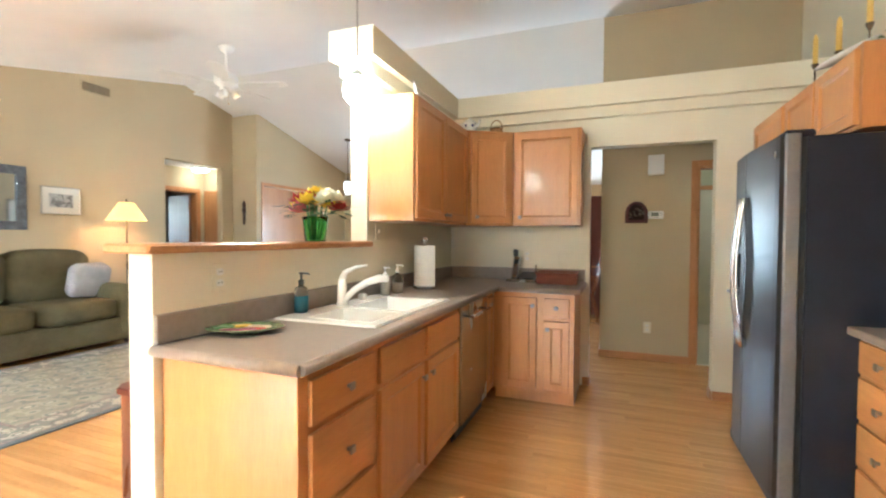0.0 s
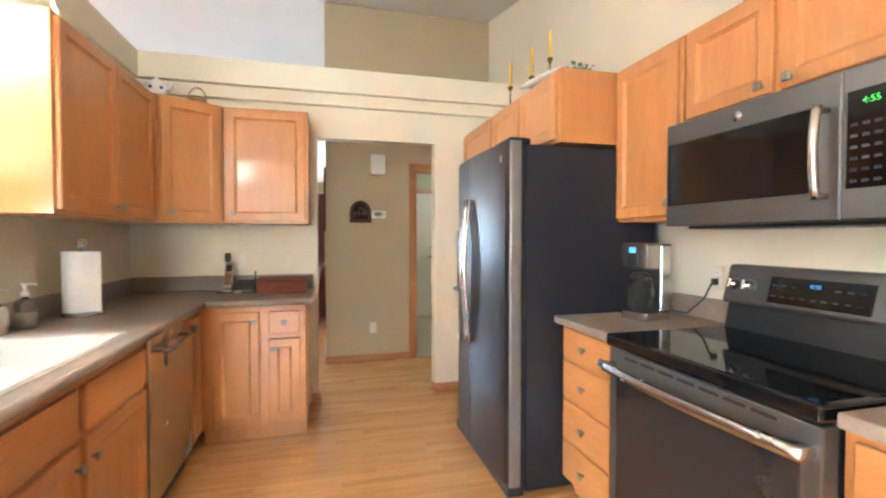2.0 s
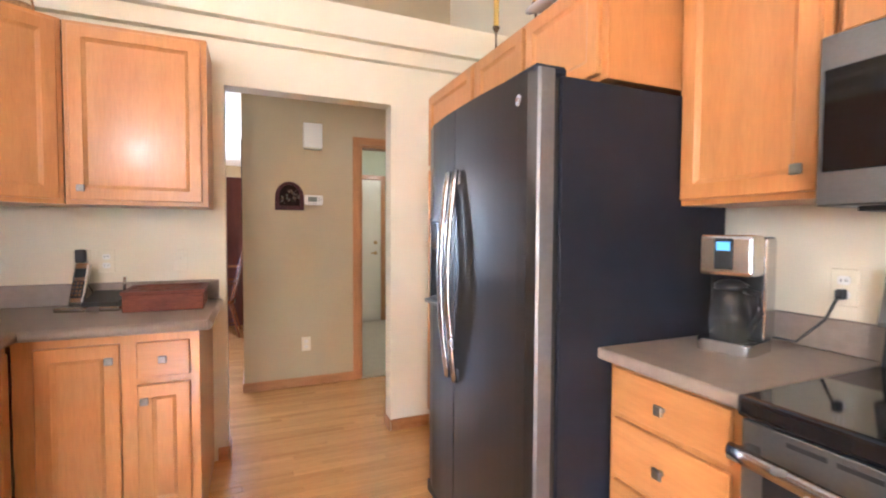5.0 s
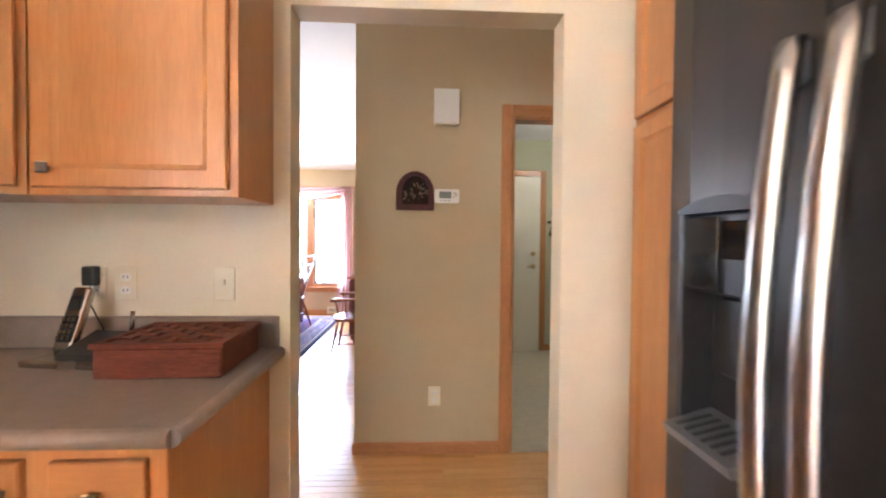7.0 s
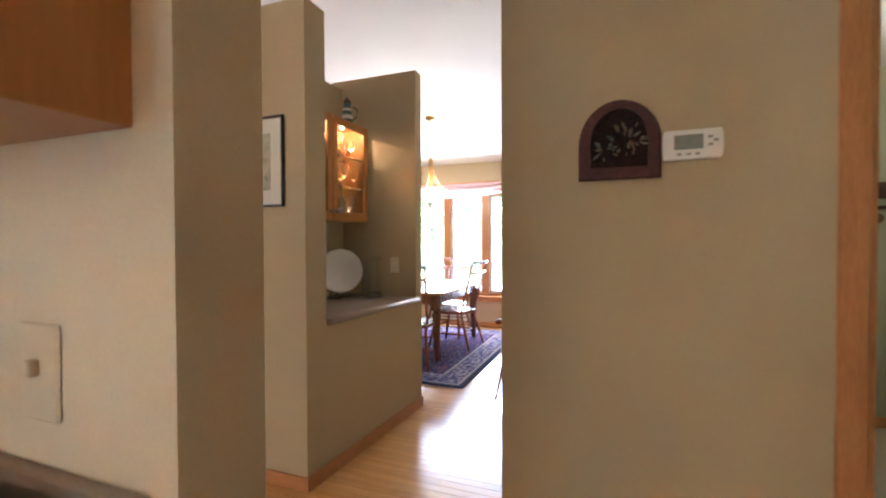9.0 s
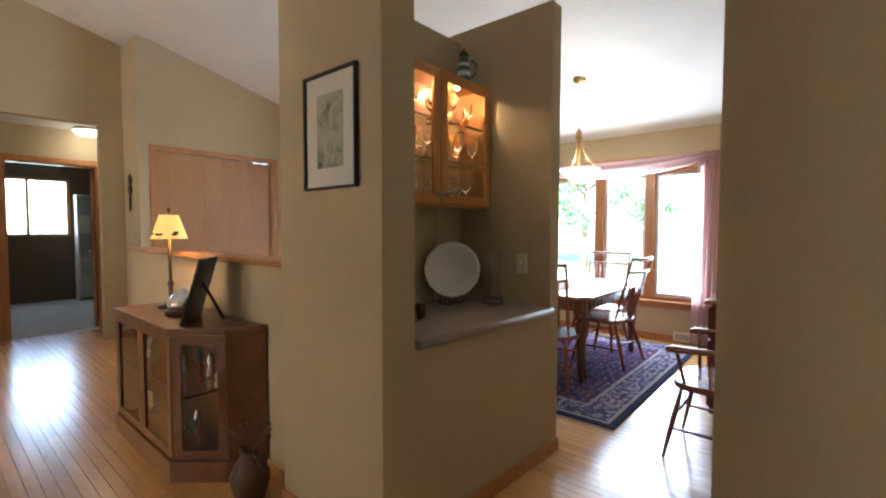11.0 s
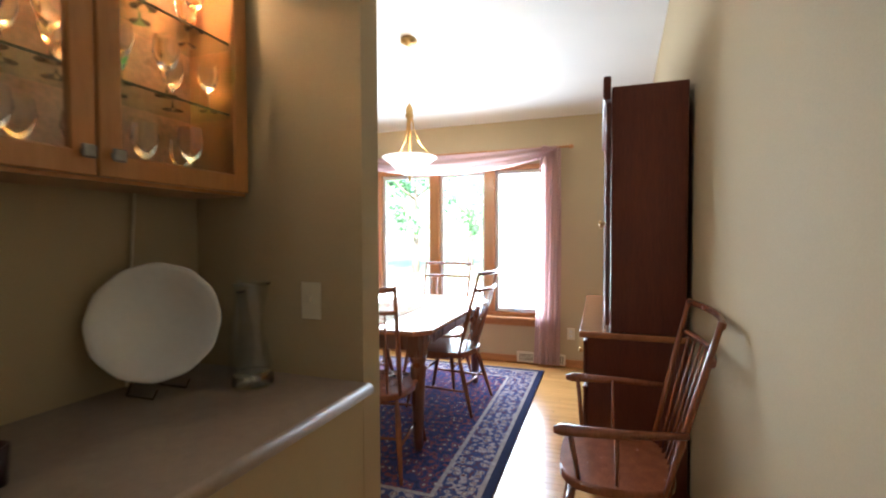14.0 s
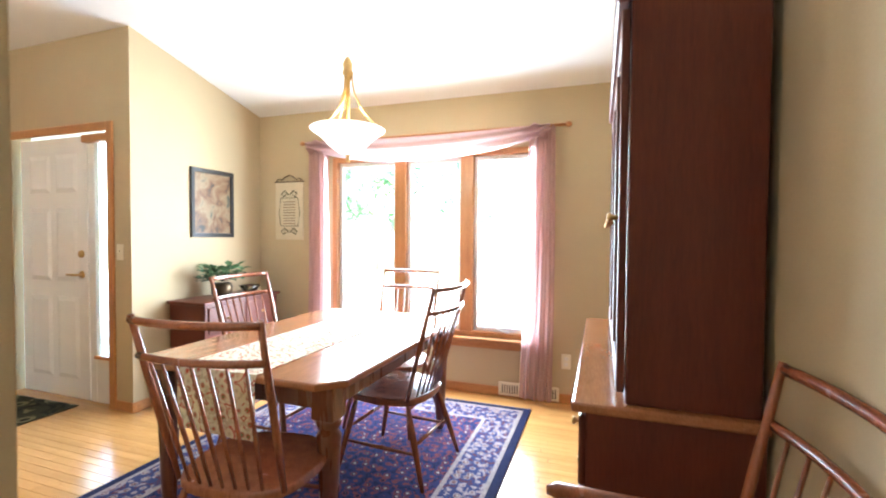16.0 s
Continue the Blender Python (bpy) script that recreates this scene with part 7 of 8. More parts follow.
# ---- chandelier ----
cx, cy = -1.93, 8.95
cz = ceil_z(cy)
ch = thing("chandelier", pose(cx, cy, 0), "bronze chandelier with an alabaster glass bowl", "lamp")
bm = bmesh.new()
lathe(bm, [(0.065, cz + 0.02), (0.065, cz - 0.015), (0.03, cz - 0.035), (0.008, cz - 0.045), (0, cz - 0.045)], 20)
part("canopy", bm, M_BRASS, ch)
bm = bmesh.new()
nlk = 11
for i in range(nlk):
    z = 2.32 + (cz - 0.04 - 2.32) * (i + 0.5) / nlk
    hl = (cz - 0.04 - 2.32) / nlk * 0.62
    pts = []
    for k in range(9):
        a = 2 * math.pi * k / 8
        u, w_ = 0.008 * math.cos(a), hl * math.sin(a)
        pts.append((u, 0, z + w_) if i % 2 else (0, u, z + w_))
    tube(bm, pts, 0.002, seg=5, cap=False)
part("chain", bm, M_BRASS, ch)
bm = bmesh.new()
lathe(bm, [(0.0, 2.32), (0.014, 2.31), (0.03, 2.275), (0.026, 2.24), (0.035, 2.225), (0.02, 2.20), (0.012, 2.16), (0.012, 1.80), (0.0, 1.79)], 16)
part("hub", bm, M_BRASS, ch)
for k in range(3):
    a = radians(30 + 120 * k)
    bm = bmesh.new()
    tube(bm, [(0.02 * math.cos(a), 0.02 * math.sin(a), 2.23), (0.035 * math.cos(a), 0.035 * math.sin(a), 2.12), (0.08 * math.cos(a), 0.08 * math.sin(a), 2.02), (0.155 * math.cos(a), 0.155 * math.sin(a), 1.94), (0.195 * math.cos(a), 0.195 * math.sin(a), 1.915)], 0.006, seg=8)
    part("arm", bm, M_BRASS, ch)
bm = bmesh.new()
lathe(bm, [(0.0, 1.765), (0.05, 1.775), (0.10, 1.81), (0.15, 1.86), (0.20, 1.895), (0.212, 1.905), (0.205, 1.91), (0.145, 1.868), (0.095, 1.82), (0.0, 1.785)], 36)
part("bowl", bm, M_BOWL, ch)
bm = bmesh.new()
lathe(bm, [(0.0, 1.72), (0.01, 1.725), (0.014, 1.74), (0.008, 1.75), (0.016, 1.762), (0, 1.77)], 12)
part("finial", bm, M_BRASS, ch)
lamp("chandelier_bulb", 'POINT', pose(cx, cy, 1.98), 4.5, (1.0, 0.80, 0.55), 0.06)

# ---- curtains ----
M_SHEER = bpy.data.materials.new("pink_sheer")
M_SHEER.use_nodes = True
sb = M_SHEER.node_tree.nodes["Principled BSDF"]
sb.inputs["Base Color"].default_value = (0.56, 0.36, 0.36, 1)
sb.inputs["Roughness"].default_value = 0.8
sn = M_SHEER.node_tree
tr_ = sn.nodes.new("ShaderNodeBsdfTranslucent")
tr_.inputs[0].default_value = (0.72, 0.49, 0.49, 1)
tp_ = sn.nodes.new("ShaderNodeBsdfTransparent")
wv = sn.nodes.new("ShaderNodeTexNoise")
wv.inputs["Scale"].default_value = 300
bmpn = sn.nodes.new("ShaderNodeBump")
bmpn.inputs["Strength"].default_value = 0.15
sn.links.new(wv.outputs[0], bmpn.inputs["Height"])
sn.links.new(bmpn.outputs[0], sb.inputs["Normal"])
mx1, mx2 = sn.nodes.new("ShaderNodeMixShader"), sn.nodes.new("ShaderNodeMixShader")
mx1.inputs[0].default_value = 0.5
mx2.inputs[0].default_value = 0.28
sn.links.new(sb.outputs[0], mx1.inputs[1])
sn.links.new(tr_.outputs[0], mx1.inputs[2])
sn.links.new(mx1.outputs[0], mx2.inputs[1])
sn.links.new(tp_.outputs[0], mx2.inputs[2])
sn.links.new(mx2.outputs[0], sn.nodes["Material Output"].inputs["Surface"])
RODZ, RODY = 2.15, YN - 0.09
cu = thing("curtains", pose(0, 0, 0), "sheer dusty pink scarf curtains on a wooden rod", "curtain")
bm = bmesh.new()
tube(bm, [(-3.18, RODY, RODZ), (-0.80, RODY, RODZ)], 0.011, seg=10)
for x in (-3.18, -0.80):
    lathe(bm, [(0.0, -0.03), (0.02, -0.015), (0.022, 0.0), (0.012, 0.02), (0, 0.022)], 12, m=pose(x, RODY, RODZ, 0, 90, 0))
for x in (-3.05, -0.92):
    tube(bm, [(x, RODY, RODZ), (x, YN, RODZ - 0.01)], 0.007, seg=8)
part("rod", bm, M_OAK_H, cu)


def drape(x0, x1, z0, z1, flare, name, seed):
    """A hanging panel with folds; narrower in the middle."""
    bm = bmesh.new()
    nx, nz = 44, 26
    rnd = random.Random(seed)
    ph_ = [rnd.uniform(0, 6.28) for _ in range(3)]
    grid = []
    for j in range(nz + 1):
        v = j / nz
        z = z1 + (z0 - z1) * v
        row = []
        for i in range(nx + 1):
            u = i / nx
            mid = (x0 + x1) / 2 + flare * v * v
            half = (x1 - x0) / 2 * (0.85 + 0.25 * v)
            x = mid + (u * 2 - 1) * half
            y = RODY + 0.018 * math.sin(u * 26 + ph_[0]) + 0.012 * math.sin(u * 47 + ph_[1] + v * 2) + 0.006 * math.sin(u * 11 + v * 5 + ph_[2])
            row.append(bm.verts.new((x, y, z)))
        grid.append(row)
    for j in range(nz):
        for i in range(nx):
            f = bm.faces.new((grid[j][i], grid[j][i + 1], grid[j + 1][i + 1], grid[j + 1][i]))
            f.smooth = True
    return part(name, bm, M_SHEER, cu)


drape(-3.13, -2.90, 0.03, RODZ, 0.0, "panel", 1)
drape(-1.11, -0.88, 0.03, RODZ, -0.03, "panel", 2)
bm = bmesh.new()
grid = []
nx, nz = 60, 10
for j in range(nz + 1):
    v = j / nz
    row = []
    for i in range(nx + 1):
        u = i / nx
        x = -3.12 + (3.12 - 0.93) * u
        sag = 4 * u * (1 - u)
        drop = 0.06 + 0.17 * sag ** 0.8
        z = RODZ + 0.012 - drop * v - 0.02 * sag * (1 - v)
        y = RODY - 0.02 - 0.03 * math.sin(math.pi * v) + 0.012 * math.sin(v * 14 + u * 3)
        row.append(bm.verts.new((x, y, z)))
    grid.append(row)
for j in range(nz):
    for i in range(nx):
        f = bm.faces.new((grid[j][i], grid[j][i + 1], grid[j + 1][i + 1], grid[j + 1][i]))
        f.smooth = True
part("scarf_swag", bm, M_SHEER, cu)
for x in (-3.02, -1.05):
    bm = bmesh.new()
    for k in range(5):
        tube(bm, [(x - 0.10 + 0.01 * k, RODY - 0.02, RODZ - 0.06 - 0.012 * k), (x, RODY - 0.035, RODZ + 0.012 - 0.012 * k), (x + 0.09, RODY - 0.02, RODZ - 0.03 - 0.02 * k)], 0.014, seg=7)
    part("knot", bm, M_SHEER, cu)

# floor register under the window
rgv = thing("wall_register", pose(-1.09, YN - BT, 0.012), "cream metal floor register on the baseboard", "vent")
part("frame", bx(-0.24, 0.24, -0.012, 0.0, 0.0, 0.11, bevel=0.004), M_SWITCH, rgv)
for i in range(22):
    x = -0.21 + i * 0.02
    part("slot", bx(x, x + 0.008, -0.0135, -0.012, 0.02, 0.09), M_BLACK, rgv)

# table runner hanging over the near end
M_FLORAL = rug_mat("floral_cloth", (0.70, 0.62, 0.46), (0.55, 0.45, 0.32), (0.45, 0.10, 0.07), (0.16, 0.19, 0.08), 22)
rn = thing("table_runner", pose(0, 0, 0), "cream floral table runner hanging over the table end", "tablecloth")
bm = bmesh.new()
ty0, ty1, tz = 8.86 - 0.76, 8.86 + 0.76, 0.752
path = [(ty0 - 0.006, tz - 0.26), (ty0 - 0.008, tz - 0.15), (ty0 - 0.007, tz - 0.03), (ty0 + 0.004, tz + 0.0005), (ty0 + 0.1, tz + 0.001), (ty1 - 0.1, tz + 0.001), (ty1 - 0.004, tz + 0.0005), (ty1 + 0.007, tz - 0.03), (ty1 + 0.008, tz - 0.26)]
rows_ = [[bm.verts.new((x, y + (0.006 * math.sin(x * 40) if z < 0.70 else 0), z)) for x in [-2.22 + 0.05 * k for k in range(9)]] for y, z in path]
for a, b in zip(rows_, rows_[1:]):
    for i in range(8):
        bm.faces.new((a[i], a[i + 1], b[i + 1], b[i]))
o = part("cloth", bm, M_FLORAL, rn)
sm = o.modifiers.new("thick", 'SOLIDIFY')
sm.thickness, sm.offset = 0.0015, 1.0

# low chest against the dining side wall, with plant and bowl
dc = thing("side_chest", pose(-3.74, 9.28, 0), "dark mahogany chest beside the dining window", "cabinet")
part("body", bx(0.01, 0.37, 0.0, 0.80, 0.06, 0.76, bevel=0.005), M_HUTCH, dc)
part("top", bx(0.0, 0.39, -0.02, 0.82, 0.76, 0.785, bevel=0.006, seg=2), M_HUTCH, dc)
for i in range(2):
    for z0, z1 in ((0.10, 0.52), (0.54, 0.74)):
        d_ = part("drawer" if z0 > 0.5 else "door", bx(0.37, 0.382, 0.03 + i * 0.38, 0.39 + i * 0.38, z0, z1, bevel=0.004), M_HUTCH, dc)
        bm = bmesh.new()
        lathe(bm, [(0.006, 0), (0.012, 0.015), (0, 0.022)], 12, m=pose(0.382, 0.21 + i * 0.38, (z0 + z1) / 2, 0, 90, 0))
        part("knob", bm, M_BRASS, d_)
for y in (0.03, 0.77):
    for x in (0.04, 0.34):
        part("foot", bx(x - 0.025, x + 0.025, y - 0.025, y + 0.025, 0.0, 0.06, bevel=0.006), M_HUTCH, dc)
lp = leafy("potted_plant", pose(-3.55, 9.62, 0.90), "spiky green plant in a round pot", "plant", 0.15, 110, 0.09, M_LEAF, 17)
bm = bmesh.new()
lathe(bm, [(0.05, -0.114), (0.08, -0.09), (0.085, -0.03), (0.07, 0.0), (0.06, 0.0), (0.07, -0.03), (0.05, -0.1)], 20)
part("pot", bm, M_BRONZE, lp)
bw2 = thing("glass_bowl", pose(-3.50, 9.88, 0.786), "clear ribbed glass bowl on the chest", "bowl")
bm = bmesh.new()
lathe(bm, [(0.0, 0.0), (0.04, 0.0), (0.09, 0.07), (0.086, 0.07), (0.038, 0.006), (0, 0.006)], 24)
part("bowl", bm, M_CLEAR, bw2)

# entry mat
M_MATG = rug_mat("leaf_mat", (0.035, 0.035, 0.02), (0.16, 0.14, 0.07), (0.015, 0.016, 0.012), (0.12, 0.10, 0.05), 5)
em = thing("entry_mat", pose(-4.72, 8.55, 0.003, 0, 0, 2), "dark entry mat with a leaf pattern", "mat")
part("mat", bx(-0.48, 0.48, -0.38, 0.38, 0.0, 0.008, bevel=0.003), M_MATG, em)

# ---- living room ----
M_RUGLT = rug_mat("pale_rug_field", (0.34, 0.33, 0.28), (0.42, 0.40, 0.34), (0.24, 0.26, 0.24), (0.50, 0.47, 0.40), 6)
M_RUGLB = rug_mat("pale_rug_border", (0.26, 0.27, 0.25), (0.50, 0.47, 0.40), (0.22, 0.22, 0.21), (0.55, 0.52, 0.45), 8)
M_RUGLE = mat("grey_rug_edge", (0.19, 0.21, 0.22), 0.95, var=0.15, scale=30, fine=200, bump=0.3, spec=0.1)
area_rug("area_rug", -5.45, -3.42, 1.50, 4.40, (M_RUGLE, M_RUGL, M_RUGLB, M_RUGLT), "pale grey-green floral rug in front of the sofa")
so = thing("sofa", pose(XW + 0.03, 1.0, 0), "olive velour three seat sofa with loose cushions", "sofa")
SL, SD = 2.85, 0.98


def cushion(x0, x1, y0, y1, z0, z1, r=0.05):
    bm = bmesh.new()
    box(bm, x0, x1, y0, y1, z0, z1)
    bmesh.ops.subdivide_edges(bm, edges=bm.edges[:], cuts=5, use_grid_fill=True)
    c = Vector(((x0 + x1) / 2, (y0 + y1) / 2, (z0 + z1) / 2))
    hs_ = Vector(((x1 - x0) / 2, (y1 - y0) / 2, (z1 - z0) / 2))
    for v in bm.verts:
        d = v.co - c
        n = Vector((d.x / hs_.x, d.y / hs_.y, d.z / hs_.z))
        big = sorted((abs(n.x), abs(n.y), abs(n.z)))
        k = 1 - 0.10 * (big[1] ** 4) - 0.05 * big[0] ** 4
        puff = 1 + 0.07 * (1 - big[1] ** 2)
        v.co = c + d * k * puff
    for f in bm.faces:
        f.smooth = True
    return bm


part("base", bx(0.05, SD - 0.05, 0.0, SL, 0.05, 0.33, bevel=0.02, seg=2), M_SOFA, so)
part("back_frame", bx(0.0, 0.22, 0.0, SL, 0.05, 0.88, bevel=0.04, seg=3), M_SOFA, so)
for y0 in (0.0, SL - 0.22):
    part("arm", cushion(0.02, SD - 0.02, y0, y0 + 0.22, 0.05, 0.70), M_SOFA, so)
cw = (SL - 0.44) / 3
for i in range(3):
    y0 = 0.22 + i * cw
    part("seat_cushion", cushion(0.20, SD, y0 + 0.005, y0 + cw - 0.005, 0.32, 0.56), M_SOFA, so)
    part("back_cushion", cushion(0.10, 0.42, y0 + 0.005, y0 + cw - 0.005, 0.54, 1.12), M_SOFA, so)
for x in (0.1, SD - 0.12):
    for y in (0.08, SL - 0.08):
        part("foot", bx(x - 0.03, x + 0.03, y - 0.03, y + 0.03, 0.0, 0.05), M_DARKWOOD, so)
M_PILLOW = mat("grey_linen_pillow", (0.42, 0.41, 0.42), 0.9, var=0.08, scale=20, fine=200, bump=0.2)
M_PILLOW2 = mat("olive_brocade_pillow", (0.28, 0.235, 0.13), 0.9, var=0.25, scale=25, fine=200, bump=0.2)
for y, mt, lb in ((3.55, M_PILLOW, "grey linen throw pillow on the sofa"), (1.95, M_PILLOW2, "olive brocade throw pillow on the sofa")):
    p = whole("throw_pillow", cushion(-0.07, 0.07, -0.21, 0.21, -0.20, 0.20), mt, lb, "pillow", m=pose(XW + 0.53, y, 0.76, 0, 16, 0))
# end table and lamp
et = thing("end_table", pose(-6.1, 4.18, 0), "small dark wooden end table beside the sofa", "table")
part("tabletop", bx(-0.25, 0.25, -0.25, 0.25, 0.57, 0.60, bevel=0.006), M_HUTCH, et)
for x in (-0.21, 0.21):
    for y in (-0.21, 0.21):
        part("leg", bx(x - 0.02, x + 0.02, y - 0.02, y + 0.02, 0.0, 0.57), M_HUTCH, et)


def table_lamp(m, base_h, r0, r1, sh, power, label, motif=False):
    t = thing("table_lamp", m, label, "lamp")
    bm = bmesh.new()
    lathe(bm, [(0.0, 0.0), (0.075, 0.0), (0.078, 0.012), (0.03, 0.025), (0.012, 0.04), (0.014, base_h * 0.3), (0.02, base_h * 0.34), (0.010, base_h * 0.4), (0.008, base_h + 0.06), (0, base_h + 0.06)], 18)
    part("base", bm, M_BRONZE, t)
    bm = bmesh.new()
    lathe(bm, [(r1, base_h), (r0, base_h + sh), (r0 - 0.003, base_h + sh), (r1 - 0.003, base_h)], 28, cap=False)
    shd = part("shade", bm, M_SHADE, t, "glowing warm yellow shade")
    if motif:
        rnd = random.Random(3)
        for i in range(14):
            a = rnd.uniform(0, 6.28)
            v = rnd.uniform(0.08, 0.3)
            r = r1 + (r0 - r1) * v + 0.002
            bm = bmesh.new()
            lathe(bm, [(0.014, 0), (0.008, 0.002), (0, 0.002)], 8, m=Matrix.Translation((r * math.cos(a), r * math.sin(a), base_h + sh * v)) @ Euler((0, radians(80), a)).to_matrix().to_4x4() @ Matrix.Diagonal((0.6, 1.3, 1, 1)))
            part("leaf_motif", bm, M_OLIVE, shd)
    bm = bmesh.new()
    lathe(bm, [(0.004, base_h + 0.06), (0.004, base_h + sh + 0.02), (0.012, base_h + sh + 0.03), (0.008, base_h + sh + 0.045), (0, base_h + sh + 0.05)], 10)
    part("finial", bm, M_BRONZE, t)
    w = m.translation
    lamp("table_lamp_bulb", 'POINT', pose(w.x, w.y + 0.03, w.z + base_h + sh * 0.5), power, WARM, 0.03)
    return t


table_lamp(pose(-6.1, 4.13, 0.601), 0.90, 0.09, 0.235, 0.24, 1.5, "bronze table lamp with a cone shade, lit")
# tall wall vent
wv2 = thing("wall_vent", pose(XW, 3.98, 3.24, 0, 0, 90), "tan return air grille high on the wall", "vent")
part("frame", bx(-0.19, 0.19, -0.012, 0.0, -0.07, 0.07, bevel=0.003), M_WALL, wv2)
for k in range(2):
    part("opening", bx(-0.17 + 0.175 * k, -0.005 + 0.175 * k, -0.0135, -0.012, -0.055, 0.055), M_BRONZE, wv2)
for i in range(8):
    part("slat", bx(-0.175, 0.175, -0.017, -0.0135, -0.05 + i * 0.013, -0.046 + i * 0.013), M_WALL, wv2)
# ceiling fan
fx, fy = -4.0, 3.83
fz = ceil_z(fy)
cf = thing("ceiling_fan", pose(fx, fy, 0), "white five blade ceiling fan with light kit", "fan")
bm = bmesh.new()
lathe(bm, [(0.08, fz + 0.03), (0.08, fz - 0.03), (0.05, fz - 0.07), (0.014, fz - 0.08), (0.014, 3.08), (0, 3.08)], 20)
part("downrod", bm, M_WHITE, cf)
bm = bmesh.new()
lathe(bm, [(0.03, 3.10), (0.10, 3.07), (0.125, 3.02), (0.12, 2.96), (0.07, 2.93), (0.05, 2.90), (0, 2.90)], 24)
part("motor", bm, M_WHITE, cf)
for k in range(5):
    a = radians(20 + 72 * k)
    bm = bmesh.new()
    prism(bm, [(0.10, -0.03), (0.2, -0.025), (0.22, -0.065), (0.62, -0.075), (0.66, -0.04), (0.66, 0.04), (0.62, 0.075), (0.22, 0.065), (0.2, 0.025), (0.10, 0.03)], 2.965, 2.973)
    o = part("blade", bm, M_WHITE, cf)
    o.rotation_euler = (0, 0, a)
for k in range(3):
    a = radians(60 + 120 * k)
    bm = bmesh.new()
    lathe(bm, [(0.02, 0.0), (0.035, -0.03), (0.05, -0.085), (0.047, -0.085), (0.03, -0.03)], 14, m=Matrix.Translation((0.06 * math.cos(a), 0.06 * math.sin(a), 2.91)) @ Euler((0, radians(-35), a)).to_matrix().to_4x4(), cap=False)
    part("light_shade", bm, M_PORC, cf)
bm = bmesh.new()
tube(bm, [(0.03, 0, 2.9), (0.03, 0, 2.76)], 0.0015, seg=5)
lathe(bm, [(0.0, 2.74), (0.008, 2.75), (0, 2.77)], 8, at=(0.03, 0, 0))
part("pull_chain", bm, M_BRASS, cf)
# small cabinet behind the half wall
lc = thing("side_cabinet", pose(-2.10, 1.43, 0), "small dark cherry cabinet with brass latch", "cabinet")
part("body", bx(0.0, 0.44, 0.0, 0.5, 0.04, 0.575, bevel=0.004), M_CHERRY, lc)
bm = bmesh.new()
prism(bm, [(-0.03, 0.02), (0.02, -0.03), (0.46, -0.03), (0.46, 0.53), (-0.03, 0.53)], 0.575, 0.605, bevel=0.006)
part("top", bm, M_HUTCH, lc)
part("plinth", bx(0.02, 0.44, 0.02, 0.5, 0.0, 0.04), M_HUTCH, lc)
bm = bmesh.new()
lathe(bm, [(0.0, 0), (0.022, 0.0), (0.02, 0.005), (0.008, 0.008), (0, 0.012)], 14, m=pose(0.19, 0.0, 0.30, 90, 0, 0))
part("latch", bm, M_BRASS, lc)
cbx = whole("candle_jar", bx(-1.76, -1.70, 1.62, 1.68, 0.606, 0.73, bevel=0.01, seg=2), M_PORC, "small white jar on the side cabinet", "jar")

# console with clipped corner and glass doors
CX, CY = -3.49, 5.425
co = thing("curio_console", pose(CX, CY, 0), "walnut curio console with glass doors and a clipped corner", "cabinet")
M_WALNUT = mat("walnut_console", (0.19, 0.075, 0.03), 0.33, var=0.15, scale=3, fine=30, bump=0.02, stretch=(1, 4, 4), second=(0.10, 0.045, 0.02), coat=0.2)
plan = [(0.0, 0.0), (0.95, 0.0), (1.16, 0.19), (1.235, 0.36), (0.0, 0.36)]
bm = bmesh.new()
prism(bm, [(x * 1.01, y + (0.0 if y > 0.3 else -0.015)) for x, y in plan], 0.765, 0.80, bevel=0.006)
part("top", bm, M_WALNUT, co)
bm = bmesh.new()
prism(bm, [(x, y + (0.0 if y > 0.3 else -0.012)) for x, y in plan], 0.0, 0.11, bevel=0.004)
part("plinth", bm, M_WALNUT, co)
part("back_panel", bx(0.0, 1.215, 0.34, 0.36, 0.11, 0.765), M_WALNUT, co)
part("side_panel", bx(0.0, 0.02, 0.0, 0.34, 0.11, 0.765), M_WALNUT, co)
bm = bmesh.new()
prism(bm, [(1.14, 0.195), (1.16, 0.19), (1.235, 0.36), (1.215, 0.36)], 0.11, 0.765)
part("side_panel", bm, M_WALNUT, co)
part("shelf", bx(0.02, 1.0, 0.05, 0.335, 0.43, 0.445), M_CLEAR, co)


def glazed(w, h, m, parent):
    bm = bmesh.new()
    rl = 0.045
    def ring(ins, yy):
        return [bm.verts.new((x, yy, z)) for x, z in ((ins, ins), (w - ins, ins), (w - ins, h - ins), (ins, h - ins))]
    loops = [ring(rl, 0.018), ring(0, 0.018), ring(0, 0.0), ring(rl, 0.0), ring(rl, 0.018)]
    for a, b in zip(loops, loops[1:]):
        for k in range(4):
            bm.faces.new((a[k], a[(k + 1) % 4], b[(k + 1) % 4], b[k]))
    d = part("glass_door", bm, M_WALNUT, parent)
    d.matrix_local = m
    part("pane", bx(rl - 0.003, w - rl + 0.003, 0.008, 0.011, rl - 0.003, h - rl + 0.003), M_PANEGLASS, d)
    return d


